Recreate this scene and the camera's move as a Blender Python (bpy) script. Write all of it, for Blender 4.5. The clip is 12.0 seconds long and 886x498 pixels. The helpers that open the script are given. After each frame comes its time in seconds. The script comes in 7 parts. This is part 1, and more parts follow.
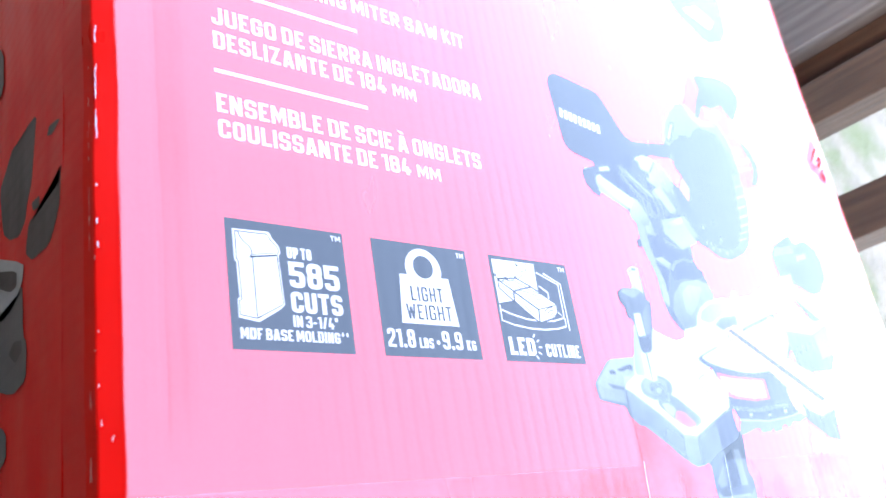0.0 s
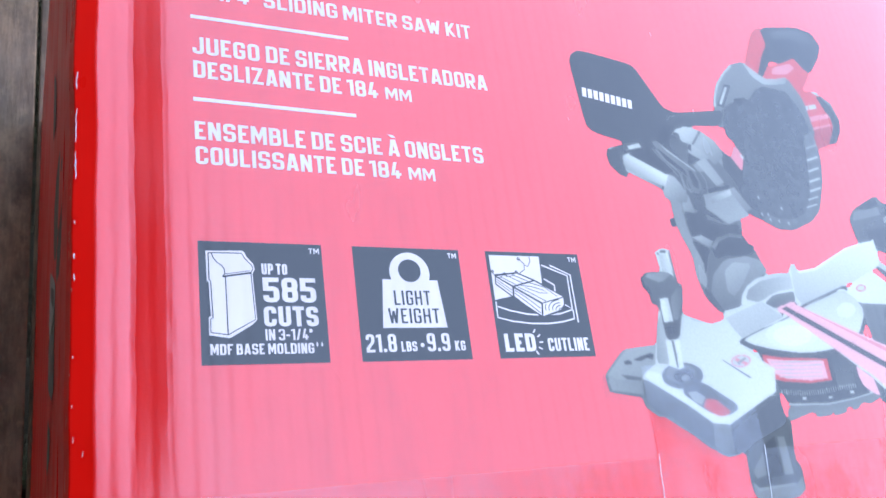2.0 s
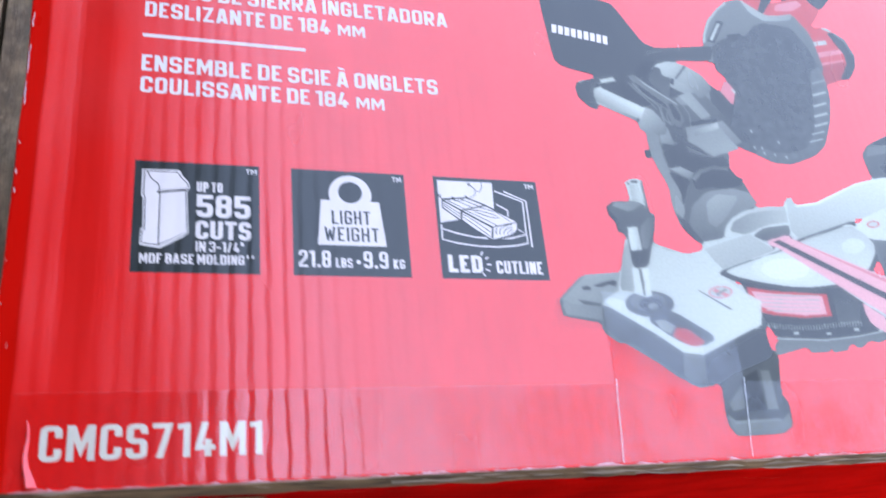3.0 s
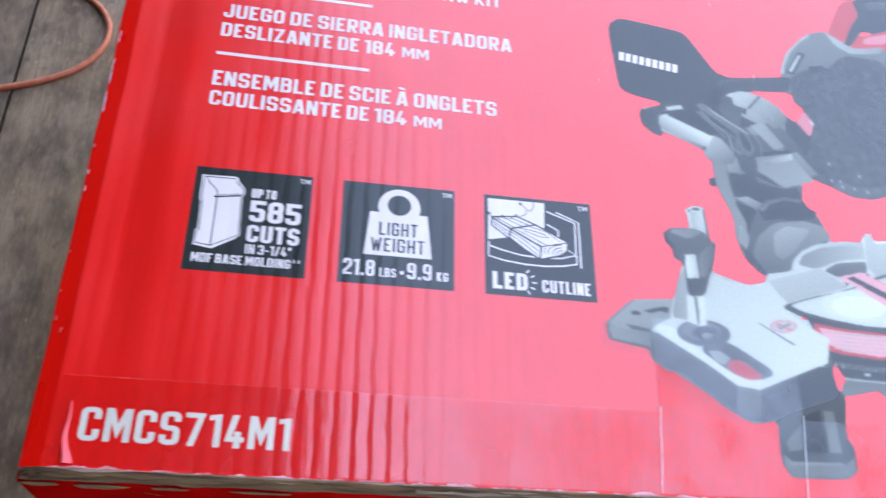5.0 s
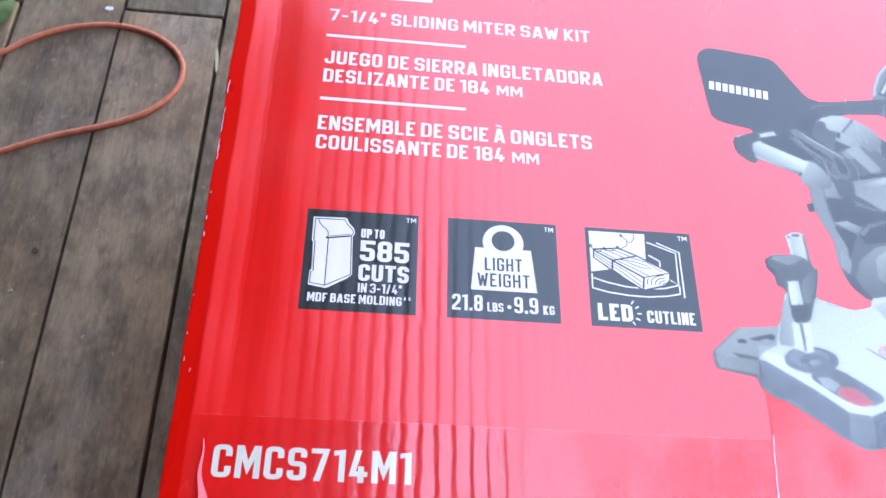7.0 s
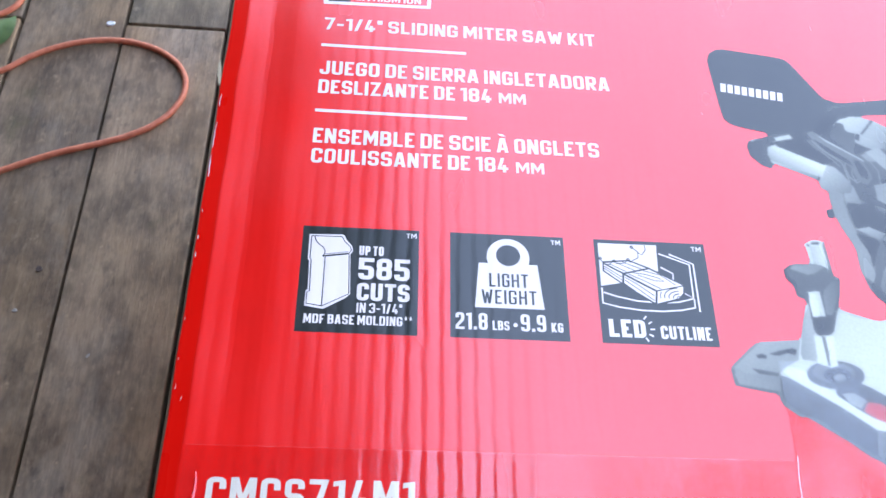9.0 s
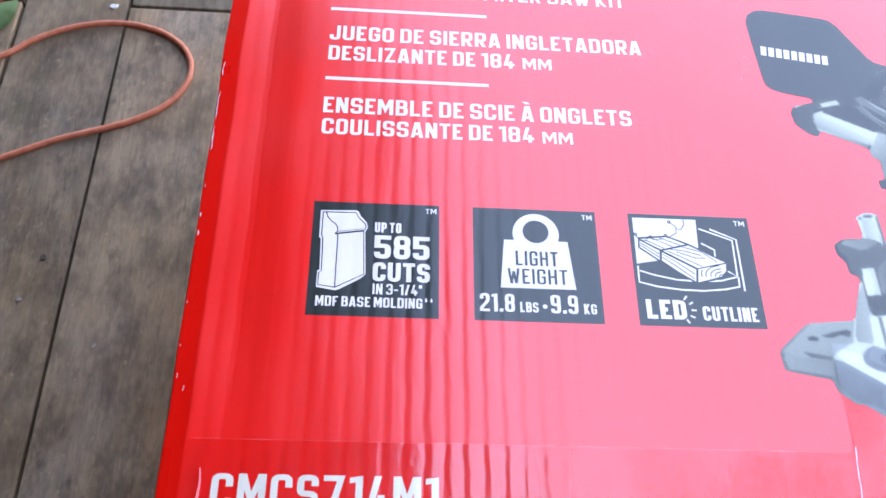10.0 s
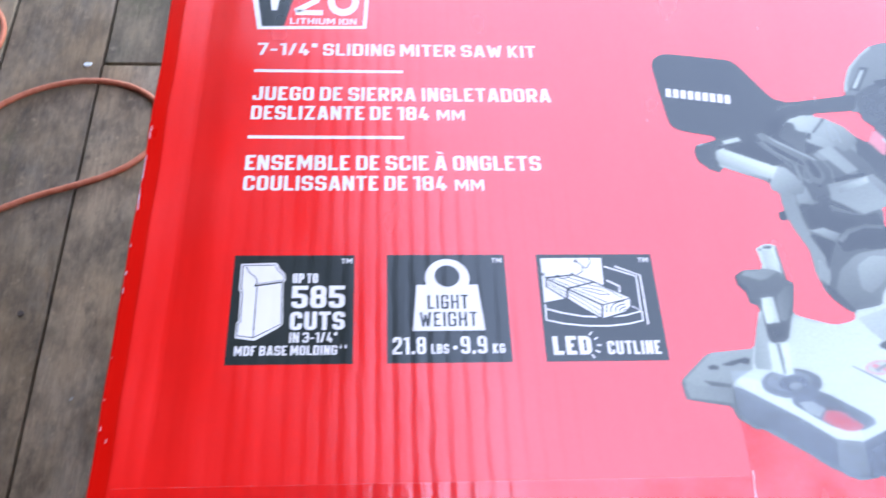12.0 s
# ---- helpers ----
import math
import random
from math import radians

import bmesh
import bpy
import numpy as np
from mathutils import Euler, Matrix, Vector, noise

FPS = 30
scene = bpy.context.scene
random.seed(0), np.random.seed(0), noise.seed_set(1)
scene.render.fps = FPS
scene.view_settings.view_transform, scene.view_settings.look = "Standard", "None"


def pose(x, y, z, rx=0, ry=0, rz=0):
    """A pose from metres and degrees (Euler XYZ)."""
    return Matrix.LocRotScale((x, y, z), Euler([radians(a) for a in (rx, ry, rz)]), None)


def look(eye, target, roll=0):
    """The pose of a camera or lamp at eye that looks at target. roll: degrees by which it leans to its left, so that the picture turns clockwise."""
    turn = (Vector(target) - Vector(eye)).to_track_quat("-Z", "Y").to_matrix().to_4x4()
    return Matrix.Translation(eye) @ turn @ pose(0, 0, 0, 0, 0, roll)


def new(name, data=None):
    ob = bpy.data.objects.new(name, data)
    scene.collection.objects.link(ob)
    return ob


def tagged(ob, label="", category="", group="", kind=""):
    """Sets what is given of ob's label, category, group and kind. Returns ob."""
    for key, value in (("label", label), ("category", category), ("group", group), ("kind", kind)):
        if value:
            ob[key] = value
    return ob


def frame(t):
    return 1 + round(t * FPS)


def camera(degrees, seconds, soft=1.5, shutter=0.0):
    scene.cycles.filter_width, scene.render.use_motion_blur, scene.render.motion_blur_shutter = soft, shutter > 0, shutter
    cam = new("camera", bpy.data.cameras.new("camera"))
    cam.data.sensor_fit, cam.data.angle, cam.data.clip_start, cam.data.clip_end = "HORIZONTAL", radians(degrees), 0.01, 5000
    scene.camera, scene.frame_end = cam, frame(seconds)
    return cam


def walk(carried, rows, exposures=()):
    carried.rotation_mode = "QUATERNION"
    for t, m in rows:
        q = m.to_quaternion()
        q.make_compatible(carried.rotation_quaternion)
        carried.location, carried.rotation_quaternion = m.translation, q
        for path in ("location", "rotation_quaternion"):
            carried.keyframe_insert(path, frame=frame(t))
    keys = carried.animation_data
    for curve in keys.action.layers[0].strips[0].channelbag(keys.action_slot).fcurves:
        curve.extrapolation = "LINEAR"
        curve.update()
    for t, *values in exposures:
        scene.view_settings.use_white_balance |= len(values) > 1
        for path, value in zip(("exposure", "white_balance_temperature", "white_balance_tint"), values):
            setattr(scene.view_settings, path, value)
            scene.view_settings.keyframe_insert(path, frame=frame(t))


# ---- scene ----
from mathutils import geometry

cam = camera(53.8, 12.0, soft=1.5, shutter=0.25)
cam.data.dof.use_dof = True
cam.data.dof.focus_distance = 0.42
cam.data.dof.aperture_fstop = 30.0
PATH = [
    (0, (-0.0863, -0.0066, 0.9006), (0.5276, 0.3535, 0.1981), 58.18),
    (0.1, (-0.0678, 0.0052, 0.9124), (0.4276, 0.2859, 0.281), 59.07),
    (0.2, (-0.0515, -0.0001, 0.9164), (0.5044, 0.331, 0.154), 57.15),
    (0.4, (-0.0376, 0.0031, 0.917), (0.4911, 0.307, 0.1244), 57.36),
    (0.5, (-0.0337, 0.0041, 0.9291), (0.4722, 0.3044, 0.1204), 55.97),
    (0.7, (-0.0216, 0.0121, 0.947), (0.4701, 0.3129, 0.1298), 55.68),
    (1, (-0.011, 0.0025, 0.9553), (0.464, 0.3385, 0.142), 51.66),
    (1.2, (-0.0064, 0.0106, 0.9506), (0.4739, 0.3237, 0.1313), 53.13),
    (1.5, (-0.0061, 0.0117, 0.9518), (0.4296, 0.3257, 0.1082), 50.61),
    (1.7, (-0.0081, 0.0191, 0.9523), (0.4319, 0.3093, 0.1025), 53.85),
    (2, (-0.015, 0.0025, 0.9604), (0.418, 0.3338, 0.1221), 49.73),
    (2.3, (-0.0149, -0.0071, 0.9761), (0.404, 0.2832, 0.1157), 52.39),
    (2.5, (-0.0075, -0.0184, 0.9708), (0.4219, 0.2928, 0.123), 49.7),
    (2.7, (0.0222, -0.0047, 0.9707), (0.3966, 0.3025, 0.0957), 46.88),
    (3, (0.0663, -0.0586, 0.969), (0.3555, 0.3383, 0.0978), 34.16),
    (3.2, (0.0953, -0.0666, 0.9715), (0.3643, 0.3296, 0.0935), 34.81),
    (4.8, (0.1216, -0.0773, 0.9732), (0.2808, 0.3828, 0.0997), 21.78),
    (5, (0.1007, -0.0785, 0.9694), (0.2493, 0.3854, 0.0961), 20.71),
    (5.5, (0.0747, -0.0748, 0.9722), (0.1766, 0.3904, 0.0929), 16.29),
    (6, (0.0728, -0.0732, 0.973), (0.1699, 0.4048, 0.1), 14.6),
    (6.5, (0.0749, -0.0754, 0.9767), (0.163, 0.4048, 0.1039), 12.96),
    (7, (0.0747, -0.0776, 0.9773), (0.1639, 0.4067, 0.107), 12.81),
    (8.8, (0.0708, -0.0679, 0.9612), (0.1779, 0.4264, 0.0986), 13.51),
    (9, (0.0803, -0.0656, 0.9642), (0.1557, 0.426, 0.0967), 10.2),
    (9.5, (0.0775, -0.0639, 0.939), (0.1437, 0.41, 0.0609), 9.68),
    (10, (0.0774, -0.0558, 0.9359), (0.1428, 0.4248, 0.0614), 8.9),
    (10.5, (0.084, -0.0563, 0.9368), (0.1478, 0.4292, 0.0649), 8.52),
    (11, (0.0874, -0.0598, 0.9426), (0.1272, 0.4341, 0.074), 6.0),
    (11.5, (0.0898, -0.0639, 0.9432), (0.1322, 0.4402, 0.0806), 5.8),
    (11.8, (0.1014, -0.0616, 0.9506), (0.133, 0.3687, 0.219), 3.98),
    (12, (0.1126, -0.0609, 0.9554), (0.177, 0.4547, 0.101), 5.92),
]
TINT = 18
EXPOSURES = [(t, stops, warm, TINT) for t, stops, warm in (
    (0.0, 4.36, 7500), (0.2, 4.12, 7500), (0.5, 3.88, 7500), (1.0, 3.68, 7500), (1.5, 3.62, 7600), (2.5, 3.57, 7900), (3.2, 3.5, 8300),
    (5.0, 3.52, 8200), (6.0, 3.68, 8100), (7.0, 3.76, 8100), (10.5, 3.80, 8000), (12.0, 3.82, 8000))]
walk(cam, [(t, look(eye, target, roll)) for t, eye, target, roll in PATH], EXPOSURES)

# ---- light: open sky; the sun stands behind the house, whose eaves shade the deck ----
sky_world = bpy.data.worlds.new("open_sky")
scene.world = sky_world
sky_world.use_nodes = True
wn, wl = sky_world.node_tree.nodes, sky_world.node_tree.links
sky = wn.new("ShaderNodeTexSky")
sky.sky_type = "NISHITA"
sky.sun_disc = False
sky.sun_elevation, sky.sun_rotation = radians(55), radians(235)
sky.air_density, sky.dust_density = 1.0, 0.6
pale = wn.new("ShaderNodeHueSaturation")
pale.inputs["Saturation"].default_value = 1.0
wl.new(sky.outputs[0], pale.inputs["Color"])
wl.new(pale.outputs[0], wn["Background"].inputs["Color"])
wn["Background"].inputs["Strength"].default_value = 0.15
sun = new("sun", bpy.data.lights.new("sun", "SUN"))
sun.data.energy, sun.data.angle, sun.data.color = 0.9, radians(10), (1.0, 0.95, 0.88)
sun.matrix_world = look((-2.1, -1.5, 3.7), (0, 0, 0))

H = 0.6284          # height of the box's top
FLUTE = 0.00716     # pitch of the corrugation


# ---- materials ----
def nodes_of(name):
    m = bpy.data.materials.new(name)
    m.use_nodes = True
    return m, m.node_tree.nodes, m.node_tree.links, m.node_tree.nodes["Principled BSDF"]


def math_node(n, l, op, a, b=0.0, c=0.0):
    k = n.new("ShaderNodeMath")
    k.operation = op
    for socket, v in zip(k.inputs, (a, b, c)):
        if isinstance(v, (int, float)):
            socket.default_value = v
        else:
            l.new(v, socket)
    return k.outputs[0]


def noise_at(n, l, scale, stretch=(1, 1, 1), detail=3.0, source="Position"):
    geo = n.new("ShaderNodeNewGeometry" if source == "Position" else "ShaderNodeTexCoord")
    vm = n.new("ShaderNodeVectorMath")
    vm.operation = "MULTIPLY"
    vm.inputs[1].default_value = stretch
    l.new(geo.outputs[source], vm.inputs[0])
    t = n.new("ShaderNodeTexNoise")
    t.inputs["Scale"].default_value, t.inputs["Detail"].default_value = scale, detail
    l.new(vm.outputs[0], t.inputs["Vector"])
    return t.outputs["Fac"]


def mix_colours(n, l, fac, a, b):
    k = n.new("ShaderNodeMix")
    k.data_type = "RGBA"
    if isinstance(fac, float):
        k.inputs[0].default_value = fac
    else:
        l.new(fac, k.inputs[0])
    for socket, v in ((k.inputs[6], a), (k.inputs[7], b)):
        if isinstance(v, tuple):
            socket.default_value = (*v, 1)
        else:
            l.new(v, socket)
    return k.outputs[2]


def spread(n, l, fac, low, high, to_low=0.0, to_high=1.0):
    k = n.new("ShaderNodeMapRange")
    l.new(fac, k.inputs[0])
    for i, v in enumerate((low, high, to_low, to_high)):
        k.inputs[i + 1].default_value = v
    return k.outputs[0]


def fluted(n, l, axis, rough_scale=1.0):
    """Height in metres of the corrugation that shows through the liner, with the scored groove beside the fold."""
    geo = n.new("ShaderNodeNewGeometry")
    sep = n.new("ShaderNodeSeparateXYZ")
    l.new(geo.outputs["Position"], sep.inputs[0])
    x = sep.outputs[axis]
    wobble = math_node(n, l, "MULTIPLY", noise_at(n, l, 26.0, (1, 0.06, 1) if axis == "X" else (0.06, 1, 0.06), 0.0), 0.0016)
    shake = math_node(n, l, "MULTIPLY", noise_at(n, l, 130.0, (0.7, 0.6, 0.5), 4.0), 0.0030)
    place = math_node(n, l, "ADD", math_node(n, l, "SUBTRACT", x, 0.0613), math_node(n, l, "ADD", wobble, shake))
    phase = math_node(n, l, "MULTIPLY", place, 2 * math.pi / FLUTE)
    wave = math_node(n, l, "ADD", math_node(n, l, "SINE", phase), math_node(n, l, "MULTIPLY", math_node(n, l, "SINE", math_node(n, l, "MULTIPLY_ADD", phase, 2.0, 0.6)), 0.22))
    amp = spread(n, l, noise_at(n, l, 22.0, (1.5, 0.6, 1)), 0.3, 0.75, 0.000011, 0.000027)
    h = math_node(n, l, "MULTIPLY", wave, math_node(n, l, "MULTIPLY", amp, rough_scale))
    if axis == "X":
        h = math_node(n, l, "MULTIPLY", h, spread(n, l, x, 0.05, 0.09, 1.0, 1.45))
        h = math_node(n, l, "MULTIPLY", h, spread(n, l, x, 0.17, 0.28, 1.0, 0.4))
        h = math_node(n, l, "MULTIPLY", h, spread(n, l, sep.outputs["Y"], 0.06, 0.20, 1.15, 0.65))
        edge = math_node(n, l, "ADD", x, math_node(n, l, "MULTIPLY_ADD", noise_at(n, l, 40.0, (0.3, 1, 1), 2.0), 0.0022, -0.0011))
        score = 0.0
        for low, high, fall in ((0.0095, 0.0238, -0.00052), (0.0238, 0.0350, 0.00065), (0.0215, 0.0370, 0.00055), (0.0350, 0.0425, 0.00006)):
            score = math_node(n, l, "ADD", spread(n, l, edge, low, high, 0.0, fall), score)
        h = math_node(n, l, "MULTIPLY_ADD", score, spread(n, l, sep.outputs["Y"], 0.022, 0.07), h)
    dent = math_node(n, l, "MULTIPLY", noise_at(n, l, 7.0, (1, 0.6, 1), 0.0), 0.0016)
    grain = math_node(n, l, "MULTIPLY", noise_at(n, l, 420.0, (1, 0.12, 0.12) if axis == "X" else (0.2, 1, 0.12), 4.0), 0.000012)
    mottle = math_node(n, l, "MULTIPLY", noise_at(n, l, 260.0, (1, 0.7, 0.7), 4.0), 0.00005)
    return math_node(n, l, "ADD", math_node(n, l, "ADD", h, dent), math_node(n, l, "ADD", grain, mottle))


def printed(name, colour, coat=2.0, rough=0.225, axis="X", vary=0.08, fleck=60.0):
    m, n, l, p = nodes_of(name)
    dark = tuple(c * (1 - vary) for c in colour)
    tone = mix_colours(n, l, spread(n, l, noise_at(n, l, fleck, (1, 0.35, 1), 4.0), 0.3, 0.7), dark, colour)
    l.new(tone, p.inputs["Base Color"])
    p.inputs["Specular IOR Level"].default_value = 0.0
    p.inputs["Roughness"].default_value = 0.5
    p.inputs["Coat Weight"].default_value = 1.0
    p.inputs["Coat IOR"].default_value = coat
    l.new(spread(n, l, noise_at(n, l, 30.0, (1, 0.4, 1)), 0.3, 0.7, rough * 0.8, rough * 1.25), p.inputs["Coat Roughness"])
    b = n.new("ShaderNodeBump")
    b.inputs["Strength"].default_value, b.inputs["Distance"].default_value = 1.0, 1.0
    l.new(fluted(n, l, axis), b.inputs["Height"])
    l.new(b.outputs[0], p.inputs["Normal"])
    l.new(b.outputs[0], p.inputs["Coat Normal"])
    return m


def printed_tones(name, coat=1.75):
    """Ink whose grey is given by the printed picture's own tones."""
    m = printed(name, (0.5, 0.5, 0.5), coat, vary=0.1)
    n, l = m.node_tree.nodes, m.node_tree.links
    p = n["Principled BSDF"]
    a = n.new("ShaderNodeAttribute")
    a.attribute_name = "tone"
    grain = spread(n, l, noise_at(n, l, 700.0, (1, 1, 1), 2.0), 0.3, 0.7, 0.95, 1.04)
    k = n.new("ShaderNodeVectorMath")
    k.operation = "SCALE"
    l.new(a.outputs["Color"], k.inputs[0])
    l.new(grain, k.inputs["Scale"])
    l.new(k.outputs[0], p.inputs["Base Color"])
    return m


def surface(name, a, b, scale, stretch=(1, 1, 1), rough=(0.6, 0.85), bump=0.0006, bump_scale=None, spots=None, source="Position"):
    m, n, l, p = nodes_of(name)
    tone = mix_colours(n, l, spread(n, l, noise_at(n, l, scale, stretch, 6.0, source), 0.3, 0.7), a, b)
    if spots:
        colour, spot_scale, low, high = spots
        tone = mix_colours(n, l, spread(n, l, noise_at(n, l, spot_scale, (1, 1, 1), 5.0, source), low, high), tone, colour)
    l.new(tone, p.inputs["Base Color"])
    l.new(spread(n, l, noise_at(n, l, scale * 2, stretch, 4.0, source), 0.3, 0.7, *rough), p.inputs["Roughness"])
    k = n.new("ShaderNodeBump")
    k.inputs["Strength"].default_value, k.inputs["Distance"].default_value = 1.0, bump
    l.new(noise_at(n, l, bump_scale or scale * 3, stretch, 8.0, source), k.inputs["Height"])
    l.new(k.outputs[0], p.inputs["Normal"])
    return m


RED = (0.87, 0.011, 0.007)
INK = {
    "red": printed("red_print", RED, 1.95, vary=0.12),
    "white": printed("white_print", (0.72, 0.605, 0.565), 1.5),
    "badge": printed("charcoal_print", (0.020, 0.022, 0.019), 1.66),
    "grey": printed_tones("grey_photo_print", 1.71),
    "taped grey": printed_tones("grey_photo_print_under_tape", 1.45),
    "vignette": printed_tones("red_vignette_print", 1.95),
    "taped vignette": printed_tones("red_vignette_print_under_tape", 1.55),
    "taped red": printed("red_print_under_tape", RED, 1.55, 0.25, vary=0.12, fleck=330.0),
    "taped white": printed("white_print_under_tape", (0.76, 0.655, 0.53), 1.3),
}
SIDE_RED = printed("red_print_side", RED, 1.3, 0.35, "Y")
FOLD_RED = printed("red_print_fold", (0.90, 0.008, 0.004), 1.22, 0.3)
SIDE_DARK = printed("black_photo_print_side", (0.03, 0.03, 0.032), 1.5, 0.35, "Y", 0.5)
SIDE_SILVER = printed("silver_photo_print_side", (0.42, 0.43, 0.44), 1.5, 0.35, "Y", 0.2)
SIDE_GREY = printed("grey_photo_print_side", (0.12, 0.125, 0.13), 1.5, 0.35, "Y", 0.3)
# the top's red darkened, so the front's shade is in the colour
SHADED_RED = printed("shaded_red_print", (0.40, 0.004, 0.003), 1.0, 0.4, "X", 0.4, 28.0)
KRAFT = surface("torn_cardboard", (0.040, 0.018, 0.007), (0.30, 0.160, 0.070), 60, (0.5, 3, 14), (0.8, 0.95), 0.0006)
DARK_KRAFT = surface("shadowed_corrugation", (0.022, 0.012, 0.006), (0.10, 0.056, 0.027), 140, (1, 1, 5), (0.85, 0.95), 0.0008)
PAPER = surface("torn_white_paper", (0.10, 0.054, 0.028), (0.50, 0.36, 0.255), 70, (0.5, 2, 10), (0.7, 0.9), 0.0003)
PINK_FIBRE_GLINT = surface("worn_pink_fibre_and_edge_glint", (0.55, 0.06, 0.06), (0.78, 0.42, 0.42), 260, (0.6, 1, 1), (0.6, 0.85), 0.0003)
SCUFF = surface("bare_white_fibre", (0.62, 0.58, 0.57), (0.85, 0.82, 0.82), 400, (1, 1, 1), (0.7, 0.9), 0.0003)


def deck_wood(name, a, b, stain, moss, moss_from, warm, silver):
    """Old planed boards: blotched and greyed, with faint grain along the board, dark stains and a little moss."""
    m, n, l, p = nodes_of(name)
    info = n.new("ShaderNodeObjectInfo")
    shift = n.new("ShaderNodeVectorMath")
    shift.operation = "SCALE"
    shift.inputs[0].default_value = (3.7, 9.1, 5.3)
    l.new(info.outputs["Random"], shift.inputs["Scale"])
    geo = n.new("ShaderNodeNewGeometry")
    at = n.new("ShaderNodeVectorMath")
    l.new(geo.outputs["Position"], at.inputs[0])
    l.new(shift.outputs[0], at.inputs[1])

    def cloud(scale, stretch, detail, rough=0.6):
        v = n.new("ShaderNodeVectorMath")
        v.operation = "MULTIPLY"
        v.inputs[1].default_value = stretch
        l.new(at.outputs[0], v.inputs[0])
        t = n.new("ShaderNodeTexNoise")
        t.inputs["Scale"].default_value, t.inputs["Detail"].default_value, t.inputs["Roughness"].default_value = scale, detail, rough
        l.new(v.outputs[0], t.inputs["Vector"])
        return t.outputs["Fac"]

    blotch, grain, speck = cloud(16, (1.4, 0.8, 1), 7.0, 0.65), cloud(30, (6, 0.7, 1), 7.0, 0.7), cloud(120, (1.3, 0.5, 1), 4.0)
    tone = mix_colours(n, l, spread(n, l, blotch, 0.38, 0.62), a, b)
    tone = mix_colours(n, l, spread(n, l, cloud(5, (1.2, 0.8, 1), 6.0, 0.7), 0.46, 0.66, 0.0, 0.45), tone, warm)
    tone = mix_colours(n, l, spread(n, l, cloud(7, (1.5, 0.7, 1), 7.0, 0.7), 0.50, 0.70, 0.0, 0.5), tone, silver)
    tone = mix_colours(n, l, spread(n, l, grain, 0.42, 0.72, 0.0, 0.42), tone, stain)
    tone = mix_colours(n, l, spread(n, l, cloud(9, (1.3, 0.8, 1), 9.0, 0.75), 0.52, 0.68, 0.0, 0.6), tone, stain)
    tone = mix_colours(n, l, spread(n, l, cloud(40, (1.2, 0.6, 1), 5.0, 0.65), 0.58, 0.72, 0.0, 0.6), tone, stain)
    tone = mix_colours(n, l, spread(n, l, cloud(11, (1, 1, 1), 8.0, 0.75), moss_from, moss_from + 0.12, 0.0, 0.6), tone, moss)
    tone = mix_colours(n, l, spread(n, l, cloud(70, (1, 0.8, 1), 3.0), 0.66, 0.74, 0.0, 0.45), tone, tuple(min(1.0, 1.35 * c) for c in b))
    tone = mix_colours(n, l, spread(n, l, speck, 0.55, 0.75, 0.0, 0.35), tone, tuple(min(1.0, 1.3 * c) for c in b))
    value = n.new("ShaderNodeHueSaturation")
    l.new(spread(n, l, info.outputs["Random"], 0.0, 1.0, 0.85, 1.15), value.inputs["Value"])
    l.new(tone, value.inputs["Color"])
    l.new(value.outputs[0], p.inputs["Base Color"])
    l.new(spread(n, l, blotch, 0.3, 0.7, 0.7, 0.95), p.inputs["Roughness"])
    k = n.new("ShaderNodeBump")
    k.inputs["Strength"].default_value, k.inputs["Distance"].default_value = 0.7, 0.0018
    l.new(math_node(n, l, "ADD", grain, math_node(n, l, "MULTIPLY", speck, 0.4)), k.inputs["Height"])
    l.new(k.outputs[0], p.inputs["Normal"])
    return m


WOOD = deck_wood("weathered_deck_wood", (0.131, 0.079, 0.043), (0.318, 0.204, 0.121), (0.033, 0.021, 0.013), (0.102, 0.080, 0.030), 0.58, (0.28, 0.152, 0.063), (0.325, 0.243, 0.176))
MOSSY_WOOD = deck_wood("mossy_deck_wood", (0.13, 0.085, 0.048), (0.29, 0.200, 0.122), (0.036, 0.025, 0.015), (0.095, 0.084, 0.034), 0.52, (0.22, 0.13, 0.06), (0.26, 0.205, 0.15))
# darker brown than the broad planks, used for the narrow ones
DARKER_WOOD = deck_wood("darker_deck_wood", (0.040, 0.026, 0.016), (0.11, 0.075, 0.050), (0.018, 0.013, 0.009), (0.05, 0.046, 0.02), 0.58, (0.09, 0.05, 0.025), (0.10, 0.08, 0.06))
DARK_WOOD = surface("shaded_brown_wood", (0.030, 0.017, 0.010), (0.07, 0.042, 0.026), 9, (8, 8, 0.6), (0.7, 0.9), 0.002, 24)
GREY_WOOD = surface("silver_grey_wood", (0.07, 0.064, 0.062), (0.13, 0.122, 0.118), 9, (8, 8, 0.6), (0.7, 0.9), 0.002, 24)
CORD = surface("orange_vinyl_cord", (0.46, 0.105, 0.045), (0.60, 0.165, 0.085), 110, (1, 1, 1), (0.55, 0.75), 0.0006)
GROUND = surface("gravel_and_weeds", (0.035, 0.036, 0.028), (0.075, 0.074, 0.060), 9, (1, 1, 1), (0.85, 0.95), 0.03, 30,
                 ((0.022, 0.036, 0.010), 4.0, 0.48, 0.60))
PLASTER = surface("house_wall_paint", (0.030, 0.022, 0.017), (0.045, 0.034, 0.026), 4, (1, 1, 1), (0.7, 0.9), 0.001)
EAVES = surface("eaves_boards", (0.0182, 0.0126, 0.0091), (0.0294, 0.0217, 0.0161), 6, (1, 6, 1), (0.7, 0.9), 0.001)
LEAF = surface("green_leaf", (0.06, 0.11, 0.025), (0.12, 0.18, 0.05), 80, (1, 1, 1), (0.5, 0.7), 0.0005)
